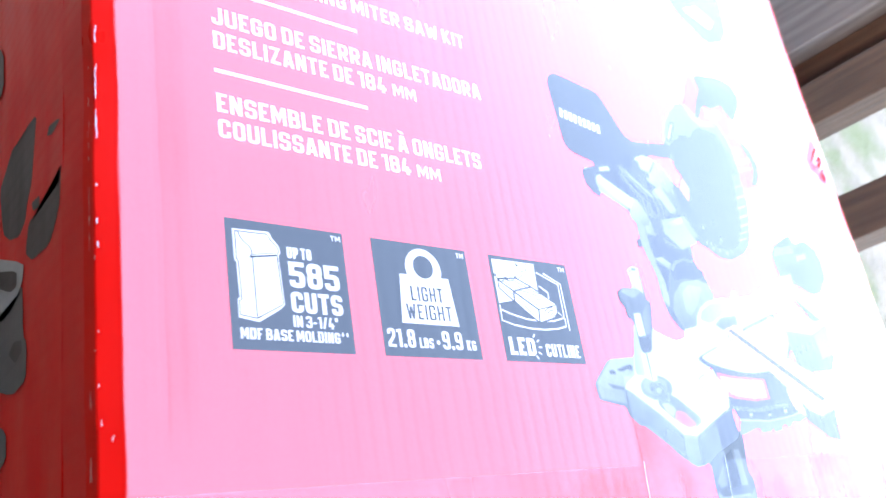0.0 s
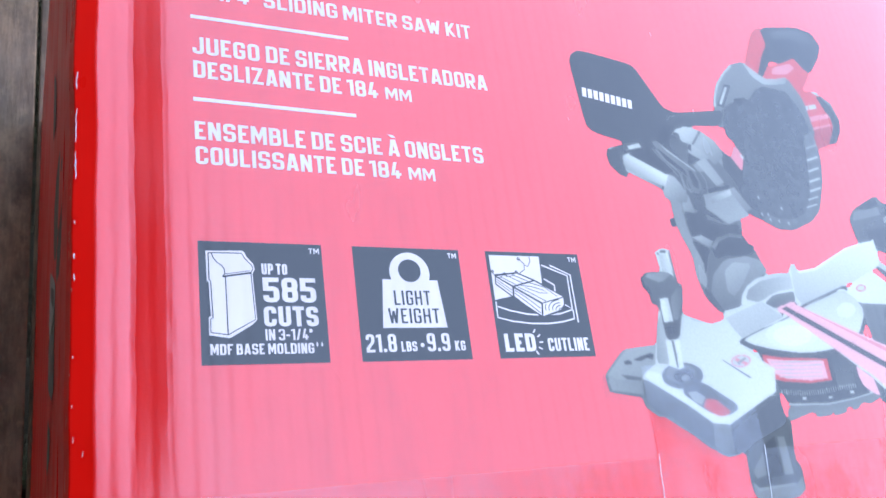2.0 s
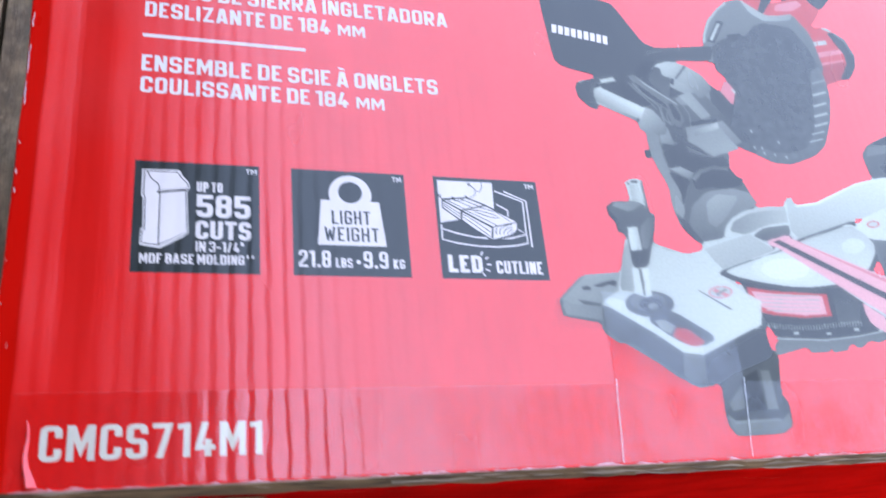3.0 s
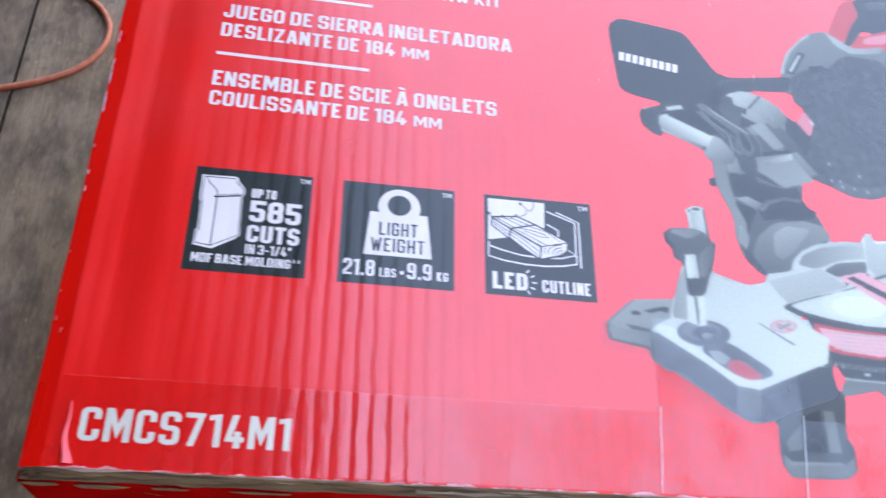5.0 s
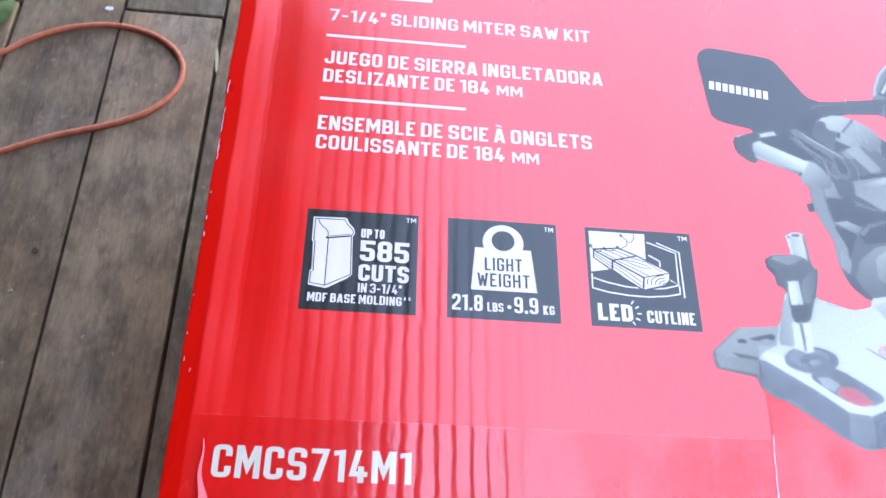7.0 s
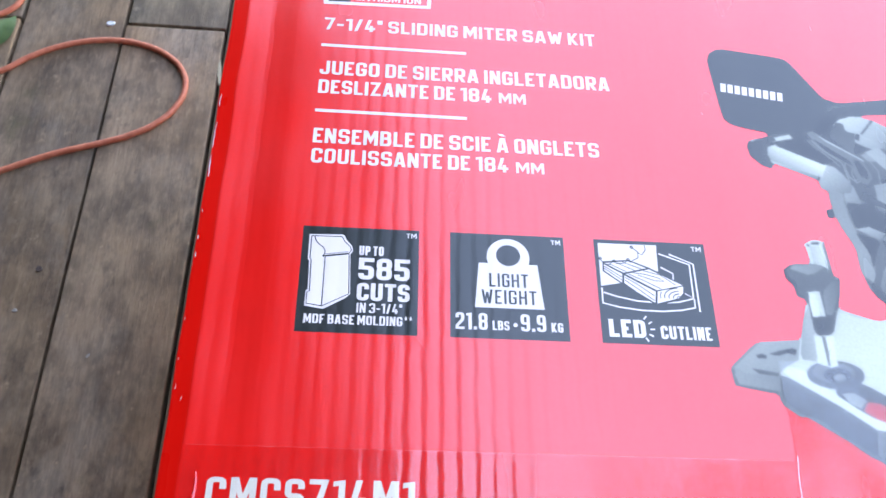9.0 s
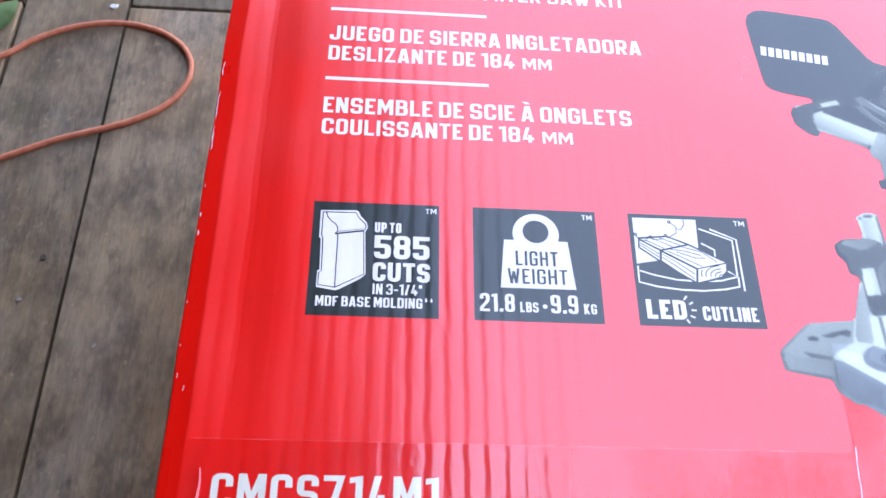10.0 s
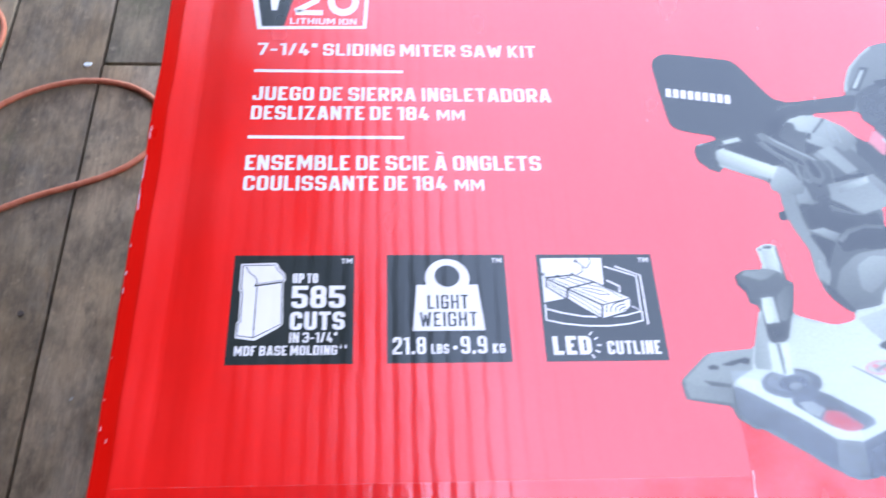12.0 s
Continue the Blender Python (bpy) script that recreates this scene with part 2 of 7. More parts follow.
STRAW = surface("pale_bare_wood", (0.36, 0.28, 0.17), (0.52, 0.43, 0.28), 90, (3, 0.4, 1), (0.7, 0.9), 0.0005)
RUST = surface("rusted_steel", (0.030, 0.018, 0.014), (0.075, 0.038, 0.026), 300, (1, 1, 1), (0.6, 0.8), 0.0004)
DULL_SPECK = surface("dull_droppings", (0.20, 0.17, 0.14), (0.34, 0.30, 0.26), 200, (1, 1, 1), (0.8, 0.95), 0.0005)
LICHEN = surface("pale_droppings", (0.5, 0.5, 0.48), (0.7, 0.7, 0.68), 200, (1, 1, 1), (0.8, 0.95), 0.0005)


def clear_tape():
    m, n, l, p = nodes_of("clear_packing_tape")
    out = n["Material Output"]
    t = n.new("ShaderNodeBsdfTransparent")
    t.inputs[0].default_value = (1, 1, 1, 1)
    g = n.new("ShaderNodeBsdfGlossy")
    g.inputs["Roughness"].default_value = 0.10
    b = n.new("ShaderNodeBump")
    b.inputs["Strength"].default_value, b.inputs["Distance"].default_value = 1.0, 1.0
    wrinkle = math_node(n, l, "MULTIPLY", noise_at(n, l, 90.0, (1.6, 0.35, 1), 4.0), 0.00008)
    fibre = math_node(n, l, "MULTIPLY", noise_at(n, l, 320.0, (1, 0.4, 1), 4.0), 0.000045)
    l.new(math_node(n, l, "ADD", fluted(n, l, "X", 1.55), math_node(n, l, "ADD", wrinkle, fibre)), b.inputs["Height"])
    l.new(b.outputs[0], g.inputs["Normal"])
    f = n.new("ShaderNodeLayerWeight")
    l.new(b.outputs[0], f.inputs["Normal"])
    gloss = math_node(n, l, "MULTIPLY_ADD", math_node(n, l, "POWER", f.outputs["Facing"], 5.0), 0.9, 0.10)
    geo, sep = n.new("ShaderNodeNewGeometry"), n.new("ShaderNodeSeparateXYZ")
    l.new(geo.outputs["Position"], sep.inputs[0])
    patchy = math_node(n, l, "ADD", spread(n, l, noise_at(n, l, 480.0, (1, 0.6, 1), 6.0), 0.40, 0.62, 0.0, 0.42), spread(n, l, noise_at(n, l, 60.0, (1, 0.55, 1), 6.0), 0.42, 0.60, 0.0, 0.42))
    bonded = math_node(n, l, "MULTIPLY", patchy, spread(n, l, sep.outputs["X"], 0.11, 0.24, 0.15, 1.0))
    gloss = math_node(n, l, "MULTIPLY", gloss, math_node(n, l, "SUBTRACT", 1.0, bonded))
    x = n.new("ShaderNodeMixShader")
    l.new(gloss, x.inputs[0])
    l.new(t.outputs[0], x.inputs[1])
    l.new(g.outputs[0], x.inputs[2])
    l.new(x.outputs[0], out.inputs["Surface"])
    return m


TAPE = clear_tape()


# ---- builders ----
def part(name, bm, material, parent=None, label=""):
    """Link a bmesh as one mesh object under a thing or a part."""
    me = bpy.data.meshes.new(name)
    bm.to_mesh(me)
    bm.free()
    for m in material if isinstance(material, (list, tuple)) else (material,):
        me.materials.append(m)
    ob = new(name, me)
    ob.parent = parent
    if label:
        ob["label"] = label
    return ob


def thing(name, label, category, group="", kind="", at=(0, 0, 0)):
    ob = new(name)
    ob.empty_display_size = 0.05
    ob.location = at
    return tagged(ob, label, category, group, kind)


def box_mesh(x0, x1, y0, y1, z0, z1, bevel=0.0, segments=2):
    bm = bmesh.new()
    bmesh.ops.create_cube(bm, size=1.0)
    for v in bm.verts:
        v.co = Vector((x0 + (v.co.x + 0.5) * (x1 - x0), y0 + (v.co.y + 0.5) * (y1 - y0), z0 + (v.co.z + 0.5) * (z1 - z0)))
    if bevel:
        bmesh.ops.bevel(bm, geom=bm.edges[:], offset=bevel, segments=segments, affect="EDGES", profile=0.5)
    return bm


def softened(points, rounds):
    """Cut the corners of a closed outline so that it runs round."""
    pts = [Vector(p) for p in points]
    for _ in range(rounds):
        pts = [q for a, b in zip(pts, pts[1:] + pts[:1]) for q in (a.lerp(b, 0.14), a.lerp(b, 0.86))]
    return pts


def flat_face(bm, points, place, slot=0):
    f = bm.faces.new([bm.verts.new(place(p)) for p in points])
    f.material_index = slot
    return f


def on_top(layer):
    """Millimetres on the printed top to a place in the world, a given number of ink layers up."""
    return lambda p: (p[0] / 1000, p[1] / 1000, H + 0.00004 + 0.000015 * layer)


def stroke(bm, points, width, place, slot=0):
    """A printed line of even width through the points."""
    pts = [Vector(p) for p in points]
    rims = []
    for i, p in enumerate(pts):
        a, b = pts[max(i - 1, 0)], pts[min(i + 1, len(pts) - 1)]
        d = (b - a).normalized()
        nrm = Vector((-d.y, d.x)) * width / 2
        rims.append((p + nrm, p - nrm))
    for (a, b), (c, d) in zip(rims, rims[1:]):
        flat_face(bm, (a, b, d, c), place, slot)


def ring(bm, cx, cy, rx, ry, inner, place, slot=0, steps=40):
    for i in range(steps):
        q = [2 * math.pi * (i + k) / steps for k in (0, 1)]
        o = [Vector((cx + rx * math.cos(a), cy + ry * math.sin(a))) for a in q]
        n = [Vector((cx + rx * inner * math.cos(a), cy + ry * inner * math.sin(a))) for a in q]
        flat_face(bm, (o[0], o[1], n[1], n[0]) if inner else (o[0], o[1], Vector((cx, cy))), place, slot)


# ---- tall square capitals, drawn with strokes of even weight; a third value marks a rounded corner ----
BOXY = [(0, 0, 1), (1, 0, 1), (1, 1, 1), (0, 1, 1), (0, 0, 1)]
STROKES = {
    "A": [[(0, 0), (0.38, 1), (0.62, 1), (1, 0)], [(0.14, 0.2), (0.86, 0.2)]],
    "B": [[(0, 0), (0, 1)], [(0, 1), (0.94, 1, 1), (0.94, 0.52, 1), (0, 0.52)], [(0, 0.52), (1, 0.52, 1), (1, 0, 1), (0, 0)]],
    "C": [[(1, 0.68), (1, 1, 1), (0, 1, 1), (0, 0, 1), (1, 0, 1), (1, 0.32)]],
    "D": [[(0, 0), (1, 0, 1), (1, 1, 1), (0, 1), (0, 0)]],
    "E": [[(1, 1), (0, 1), (0, 0), (1, 0)], [(0, 0.5), (0.9, 0.5)]],
    "F": [[(1, 1), (0, 1), (0, 0)], [(0, 0.48), (0.9, 0.48)]],
    "G": [[(1, 0.7), (1, 1, 1), (0, 1, 1), (0, 0, 1), (1, 0, 1), (1, 0.46), (0.5, 0.46)]],
    "H": [[(0, 0), (0, 1)], [(1, 0), (1, 1)], [(0, 0.5), (1, 0.5)]],
    "I": [[(0.5, 0), (0.5, 1)]],
    "J": [[(1, 1), (1, 0, 1), (0, 0, 1), (0, 0.32)]],
    "K": [[(0, 0), (0, 1)], [(1, 1), (0.25, 0.5), (1, 0)], [(0, 0.5), (0.3, 0.5)]],
    "L": [[(0, 1), (0, 0), (1, 0)]],
    "M": [[(0, 0), (0, 1)], [(1, 0), (1, 1)], [(0.04, 1), (0.5, 0.28), (0.96, 1)]],
    "N": [[(0, 0), (0, 1)], [(1, 0), (1, 1)], [(0.04, 1), (0.96, 0)]],
    "O": [BOXY],
    "P": [[(0, 0), (0, 1)], [(0, 1), (1, 1, 1), (1, 0.42, 1), (0, 0.42)]],
    "R": [[(0, 0), (0, 1)], [(0, 1), (1, 1, 1), (1, 0.44, 1), (0, 0.44)], [(0.45, 0.44), (1, 0)]],
    "S": [[(1, 0.74), (1, 1, 1), (0, 1, 1), (0, 0.5, 1), (1, 0.5, 1), (1, 0, 1), (0, 0, 1), (0, 0.26)]],
    "T": [[(0, 1), (1, 1)], [(0.5, 0), (0.5, 1)]],
    "U": [[(0, 1), (0, 0, 1), (1, 0, 1), (1, 1)]],
    "W": [[(0, 1), (0.25, 0)], [(0.25, 0), (0.5, 0.86)], [(0.5, 0.86), (0.75, 0)], [(0.75, 0), (1, 1)]],
    "Z": [[(0, 1), (1, 1), (0, 0), (1, 0)]],
    "1": [[(0, 0.94), (1, 1), (1, 0)]],
    "2": [[(0, 0.72), (0, 1, 1), (1, 1, 1), (1, 0.6, 1), (0, 0.16), (0, 0), (1, 0)]],
    "3": [[(0, 0.76), (0, 1, 1), (1, 1, 1), (1, 0, 1), (0, 0, 1), (0, 0.24)], [(0.3, 0.5), (1, 0.5)]],
    "4": [[(0.5, 1), (0, 0.22), (1, 0.22)], [(0.72, 0.5), (0.72, 0)]],
    "5": [[(1, 1), (0, 1), (0, 0.56), (1, 0.56, 1), (1, 0, 1), (0, 0, 1), (0, 0.24)]],
    "7": [[(0, 1), (1, 1), (0.3, 0)]],
    "8": [[(0, 0, 1), (1, 0, 1), (1, 0.52, 1), (0, 0.52, 1), (0, 0, 1)], [(0, 0.52, 1), (1, 0.52, 1), (1, 1, 1), (0, 1, 1), (0, 0.52, 1)]],
    "9": [[(0, 0.46, 1), (1, 0.46), (1, 1, 1), (0, 1, 1), (0, 0.46, 1)], [(1, 0.6), (1, 0, 1), (0, 0, 1), (0, 0.2)]],
    "-": [[(0, 0.42), (1, 0.42)]],
    "/": [[(0, 0), (1, 1)]],
    '"': [[(0, 1), (0, 0.7)], [(1, 1), (1, 0.7)]],
    "*": [[(0.5, 1), (0.5, 0.62)], [(0.05, 0.92), (0.95, 0.7)], [(0.05, 0.7), (0.95, 0.92)]],
    ".": [[(0.5, 0), (0.5, 0.001)]],
}
STROKES["\u00c0"] = STROKES["A"] + [[(0.22, 1.42), (0.62, 1.24)]]
WIDTHS = {"1": 0.62, "-": 0.62, "/": 0.75, '"': 0.5, " ": 0.16, "M": 1.3, "W": 1.4, "*": 0.8, "J": 0.92, "L": 0.84, "E": 0.84, "F": 0.84, "T": 0.94, "\u00c0": 1.06, "A": 1.06}


def advance(text, unit, weight, gap):
    """Width of a line of text in millimetres."""
    return sum(weight if ch in "I." else WIDTHS.get(ch, 1.0) * unit for ch in text) + gap * unit * (len(text) - 1)


def bevelled(points, radius):
    """Turn the marked corners of a line into short arcs."""
    out = []
    closed = points[0][:2] == points[-1][:2] and len(points) > 2
    if closed:
        points = points[:-1]
    for i, p in enumerate(points):
        if len(p) < 3 or (not closed and i in (0, len(points) - 1)):
            out.append(Vector(p[:2]))
            continue
        c = Vector(p[:2])
        a = Vector(points[i - 1][:2]) - c
        b = Vector(points[(i + 1) % len(points)][:2]) - c
        ra, rb = min(radius, 0.5 * a.length), min(radius, 0.5 * b.length)
        p0, p1 = c + a.normalized() * ra, c + b.normalized() * rb
        out += [p0.lerp(c, s).lerp(c.lerp(p1, s), s) for s in (0.0, 0.33, 0.67, 1.0)]
    return out, closed


def pen(bm, points, closed, weight, box, place, slot, lift):
    """Sweep a line with mitred joints, its ends cut square to the letter's box."""
    x0, x1, y0, y1 = box
    half = weight / 2
    if closed and (points[0] - points[-1]).length < 1e-6:
        points = points[:-1]
    keep = [points[0]]
    for p in points[1:]:
        if (p - keep[-1]).length > 1e-5:
            keep.append(p)
    points, n = keep, len(keep)
    rims = []
    for i, p in enumerate(points):
        before = (p - points[i - 1]).normalized() if closed or i else None
        after = (points[(i + 1) % n] - p).normalized() if closed or i < n - 1 else None
        if before is None or after is None:
            d = after or before
            if abs(d.y) > abs(d.x):
                side = Vector((-half / d.y, 0))
            else:
                side = Vector((0, half / d.x))
        else:
            na, nb = Vector((-before.y, before.x)), Vector((-after.y, after.x))
            m = (na + nb).normalized()
            side = m * half / max(0.35, m.dot(na))
        rims.append([(min(x1, max(x0, q.x)), min(y1, max(y0, q.y))) for q in (p + side, p - side)])
    if closed:
        rims.append(rims[0])
    for i, ((a, b), (c, d)) in enumerate(zip(rims, rims[1:])):
        flat_face(bm, (a, b, d, c), lambda q: (lambda w: (w[0], w[1], w[2] + lift + 0.0000003 * i))(place(q)), slot)


def words(bm, text, x0, unit, y, height, place, slot, weight, gap):
    """Write text from x0 with its baseline at y, in millimetres; level strokes are thinner than stems."""
    half, slim = weight / 2, 0.8
    y, height = y / slim, height / slim
    put = place
    place = lambda p: put((p[0], p[1] * slim))
    x = x0
    for ch in text:
        wide = weight if ch in "I." else WIDTHS.get(ch, 1.0) * unit
        if ch == ".":
            flat_face(bm, ((x, y), (x + weight, y), (x + weight, y + weight / slim), (x, y + weight / slim)), place, slot)
        elif ch != " ":
            thin = weight * 0.5 if ch == "*" else weight
            for k, line in enumerate(STROKES[ch]):
                pts = []
                for i, p in enumerate(line):
                    px, py = x + half + p[0] * (wide - weight), y + half + p[1] * (height - weight)
                    if i in (0, len(line) - 1) and line[0][:2] != line[-1][:2]:
                        q = line[1] if i == 0 else line[-2]
                        if abs(q[1] - p[1]) * height > abs(q[0] - p[0]) * wide:
                            py = y if p[1] == 0 else y + height if p[1] == 1 else py
                        else:
                            px = x if p[0] == 0 else x + wide if p[0] == 1 else px
                    pts.append((px, py) + tuple(p[2:]))
                shape, closed = bevelled(pts, weight * 0.72)
                pen(bm, shape, closed, thin, (x, x + wide, y, y + height * 1.5 if ch == "\u00c0" and k == 2 else y + height), place, slot, 0.000007 * k)
        x += wide + gap * unit


def finish(bm):
    for f in bm.faces:
        f.normal_update()
        if f.normal.z < 0:
            f.normal_flip()
    return bm


# ---- ground, deck, rail posts, house ----
bm = bmesh.new()
bmesh.ops.create_grid(bm, x_segments=8, y_segments=8, size=600)
for v in bm.verts:
    v.co.z = -0.42
tagged(part("ground", bm, GROUND), "pale gravel ground with patches of green weeds", "ground", kind="structure")

deck = thing("floor", "weathered grey-brown wooden deck of long planks", "deck", kind="structure")
for y in (-1.9, -0.9, 0.1, 0.826, 1.7, 2.5):
    part("joist", box_mesh(-3.0, 1.42, y - 0.02, y + 0.02, -0.18, -0.03, 0.003, 1), DARK_WOOD, deck)


def plank_mesh(width, length, material, thick=0.028):
    bm = box_mesh(-width / 2, width / 2, -length / 2, length / 2, -thick, 0, 0.0018, 2)
    me = bpy.data.meshes.new("plank")
    bm.to_mesh(me)
    bm.free()
    me.materials.append(material)
    return me


def plank(me, x, y, dz=0.0, turn=0.0):
    ob = new("plank", me)
    ob.parent = deck
    ob.location = (x, y, dz)
    ob.rotation_euler = (0, 0, turn)


rng = random.Random(4)
PITCH, EDGE = 0.1425, -0.2915
BROAD = {(j, end): plank_mesh(0.1378, abs(end - j) - 0.005, WOOD if end < 0 or j < 0 else MOSSY_WOOD) for j in (0.826, -0.9) for end in (-2.0, 2.6)}
for i in range(-19, 7):
    x = EDGE + PITCH * (i + 0.5)
    if x > 0.62 or x < -3.0:
        continue
    joint = 0.826 if i % 2 == 0 else -0.9
    for end in (-2.0, 2.6):
        plank(BROAD[joint, end], x, (joint + end) / 2, rng.uniform(-0.001, 0.001), rng.uniform(-0.0006, 0.0006))
NARROW_PLANK = plank_mesh(0.041, 4.6, DARKER_WOOD)
for i in range(17):
    plank(NARROW_PLANK, 0.655 + 0.046 * i, 0.3, rng.uniform(-0.002, 0.002))


def post(name, x, y, wx, wy, z1, material, label):
    ob = thing(name, label, "post", at=(x, y, -0.42))
    part("shaft", box_mesh(-wx / 2, wx / 2, -wy / 2, wy / 2, 0, z1 + 0.42, 0.004, 2), material, ob)
    part("cap", box_mesh(-wx / 2 - 0.01, wx / 2 + 0.01, -wy / 2 - 0.01, wy / 2 + 0.01, z1 + 0.42, z1 + 0.445, 0.004, 2), material, ob)
    return ob


post("rail_post", 1.545, 0.521, 0.09, 0.092, 0.9, DARK_WOOD, "square brown wooden rail post beside the deck")
post("rail_post", 1.545, 0.764, 0.09, 0.087, 0.9, DARK_WOOD, "square brown wooden rail post beside the deck")
# added post, stands in for the shadowed gap between brown and grey posts
post("gap_shade_post", 1.60, 0.846, 0.09, 0.074, 0.9, DARK_WOOD, "added dark post filling the shadowed gap behind the deck rail")
post("grey_post", 1.545, 0.975, 0.09, 0.18, 0.9, GREY_WOOD, "broad silver-grey weathered wooden post")

edge_dir = Vector((-0.075, 0.997, 0)).normalized()
inward = Vector((-0.997, -0.075, 0)).normalized()
corner = Vector((0.24, 0.52, 2.63))
roof = thing("house", "house with dark timber eaves over the deck", "house", at=(-3.2, -1.0, 0))
bm = bmesh.new()
knee = corner + 1.3 * edge_dir
low = [corner - 4.5 * edge_dir, knee, knee + 4.5 * Vector((-0.5, 0.866, 0)), corner + 6 * edge_dir + 4.2 * inward, corner - 4.5 * edge_dir + 4.2 * inward]
rise = [Vector((0, 0, z)) for z in (0.14, 0.14, 0.14, 1.6, 1.6)]
lo_v = [bm.verts.new(v - Vector(roof.location)) for v in low]
hi_v = [bm.verts.new(v + r - Vector(roof.location)) for v, r in zip(low, rise)]
bm.faces.new(lo_v)
bm.faces.new(hi_v[::-1])
for i in range(5):
    bm.faces.new((lo_v[i], hi_v[i], hi_v[(i + 1) % 5], lo_v[(i + 1) % 5]))
bmesh.ops.recalc_face_normals(bm, faces=bm.faces[:])
part("roof", bm, EAVES, roof)
bm = bmesh.new()
foot = [corner - 4.5 * edge_dir + 3.2 * inward, corner + 6 * edge_dir + 3.2 * inward]
foot += [foot[1] + 0.2 * inward, foot[0] + 0.2 * inward]
a = [bm.verts.new(Vector((v.x, v.y, -0.42)) - Vector(roof.location)) for v in foot]
b = [bm.verts.new(Vector((v.x, v.y, 2.63)) - Vector(roof.location)) for v in foot]
bm.faces.new(a)
bm.faces.new(b[::-1])
for i in range(4):
    bm.faces.new((a[i], b[i], b[(i + 1) % 4], a[(i + 1) % 4]))
bmesh.ops.recalc_face_normals(bm, faces=bm.faces[:])
part("unseen_wall", bm, PLASTER, roof)
# unseen wall added to keep sky light off the near deck and front
bm = box_mesh(-3.3, 0.35, -0.62, -0.47, -0.42, 2.6, 0.004, 1)
bmesh.ops.translate(bm, verts=bm.verts[:], vec=-Vector(roof.location))
part("unseen_wall", bm, PLASTER, roof)


# ---- the box ----
W, D = 0.562, 0.52
carton = thing("cardboard_box", "large glossy red cardboard box with worn edges on deck planks", "box")


def fold_profile(radius, x, side, steps=6):
    """The rounded fold between a side and the top."""
    return [(x + side * radius * (1 - math.sin(a)), H - radius * (1 - math.cos(a))) for a in [math.pi / 2 * (1 - i / steps) for i in range(steps + 1)]]


bm = bmesh.new()
STRIP = (0.2535, 0.3195, 0.0335 + 5 * (D - 0.0335) / 56)      # a second tape, laid across the first
FOLD = [(0.0000, H - 0.0090), (0.0013, H - 0.0026), (0.0018, H - 0.0021), (0.0084, H - 0.0003), (0.0090, H - 0.0001), (0.0097, H), (0.0104, H)]
right = fold_profile(0.007, W, -1)
section = [(-0.001, H - 0.03)] + FOLD + [(0.0110, H), (STRIP[0], H), (STRIP[1], H), (W - 0.0125, H)] + right[::-1] + [(W, H - 0.03)]
rng = random.Random(8)
cuts = [-0.002, 0.004, 0.012, 0.0205, 0.027, 0.0335] + [0.0335 + (D - 0.0335) * i / 56 for i in range(1, 57)]
rows = []
for y in cuts:
    jitter = 0.0007 * noise.noise(Vector((0.3, y * 30, 0))), 0.0016 * noise.noise(Vector((4.0, y * 26, 0)))
    rows.append([bm.verts.new((x + (jitter[0] if x < 0.2 else jitter[1]), y + (0.0006 * noise.noise(Vector((x * 40, 0, 5))) if y < 0 else 0), z)) for x, z in section])
for a, b in zip(rows, rows[1:]):
    for i in range(len(section) - 1):
        f = bm.faces.new((a[i], b[i], b[i + 1], a[i + 1]))
        f.material_index = 2 if i in (0, len(section) - 2) else 3 if 1 <= i <= 4 else int(0.0083 < section[i][0] and section[i + 1][0] < W - 0.012 and (b[i].co.y < 0.034 or (STRIP[0] - 0.001 < section[i][0] < STRIP[1] - 0.001 and b[i].co.y < STRIP[2] + 0.001)))
bmesh.ops.recalc_face_normals(bm, faces=bm.faces[:])
for f in bm.faces:
    f.smooth = min(v.co.x for v in f.verts) > 0.0089
top = part("top_panel", bm, [INK["red"], INK["taped red"], SIDE_RED, FOLD_RED], carton, "glossy red printed top flap")
bm = box_mesh(-0.001, 0.004, -0.002, D, 0, H - 0.0285, 0.001, 1)
left_panel = part("side_panel", bm, SIDE_RED, carton)
part("side_panel", box_mesh(W - 0.006, W, -0.002, D, 0, H - 0.0285, 0.001, 1), SIDE_RED, carton)
front = part("front_panel", box_mesh(-0.0005, W - 0.001, -0.0058, 0.003, 0, H - 0.0094, 0.0015, 2), SHADED_RED, carton)
part("back_panel", box_mesh(0.0, W - 0.001, D - 0.004, D - 0.001, 0, H - 0.003, 0.001, 1), SHADED_RED, carton)
part("inner_flap", box_mesh(0.004, W - 0.008, 0.004, D - 0.006, H - 0.0085, H - 0.0065), KRAFT, carton)


def fold_drop(x):
    """How far the worn fold lies below the flat top at x."""
    for (xa, za), (xb, zb) in zip(FOLD, FOLD[1:]):
        if xa <= x < xb:
            return H - (za + (zb - za) * (x - xa) / (xb - xa))
    return 0.0 if x > 0.003 else 0.0085


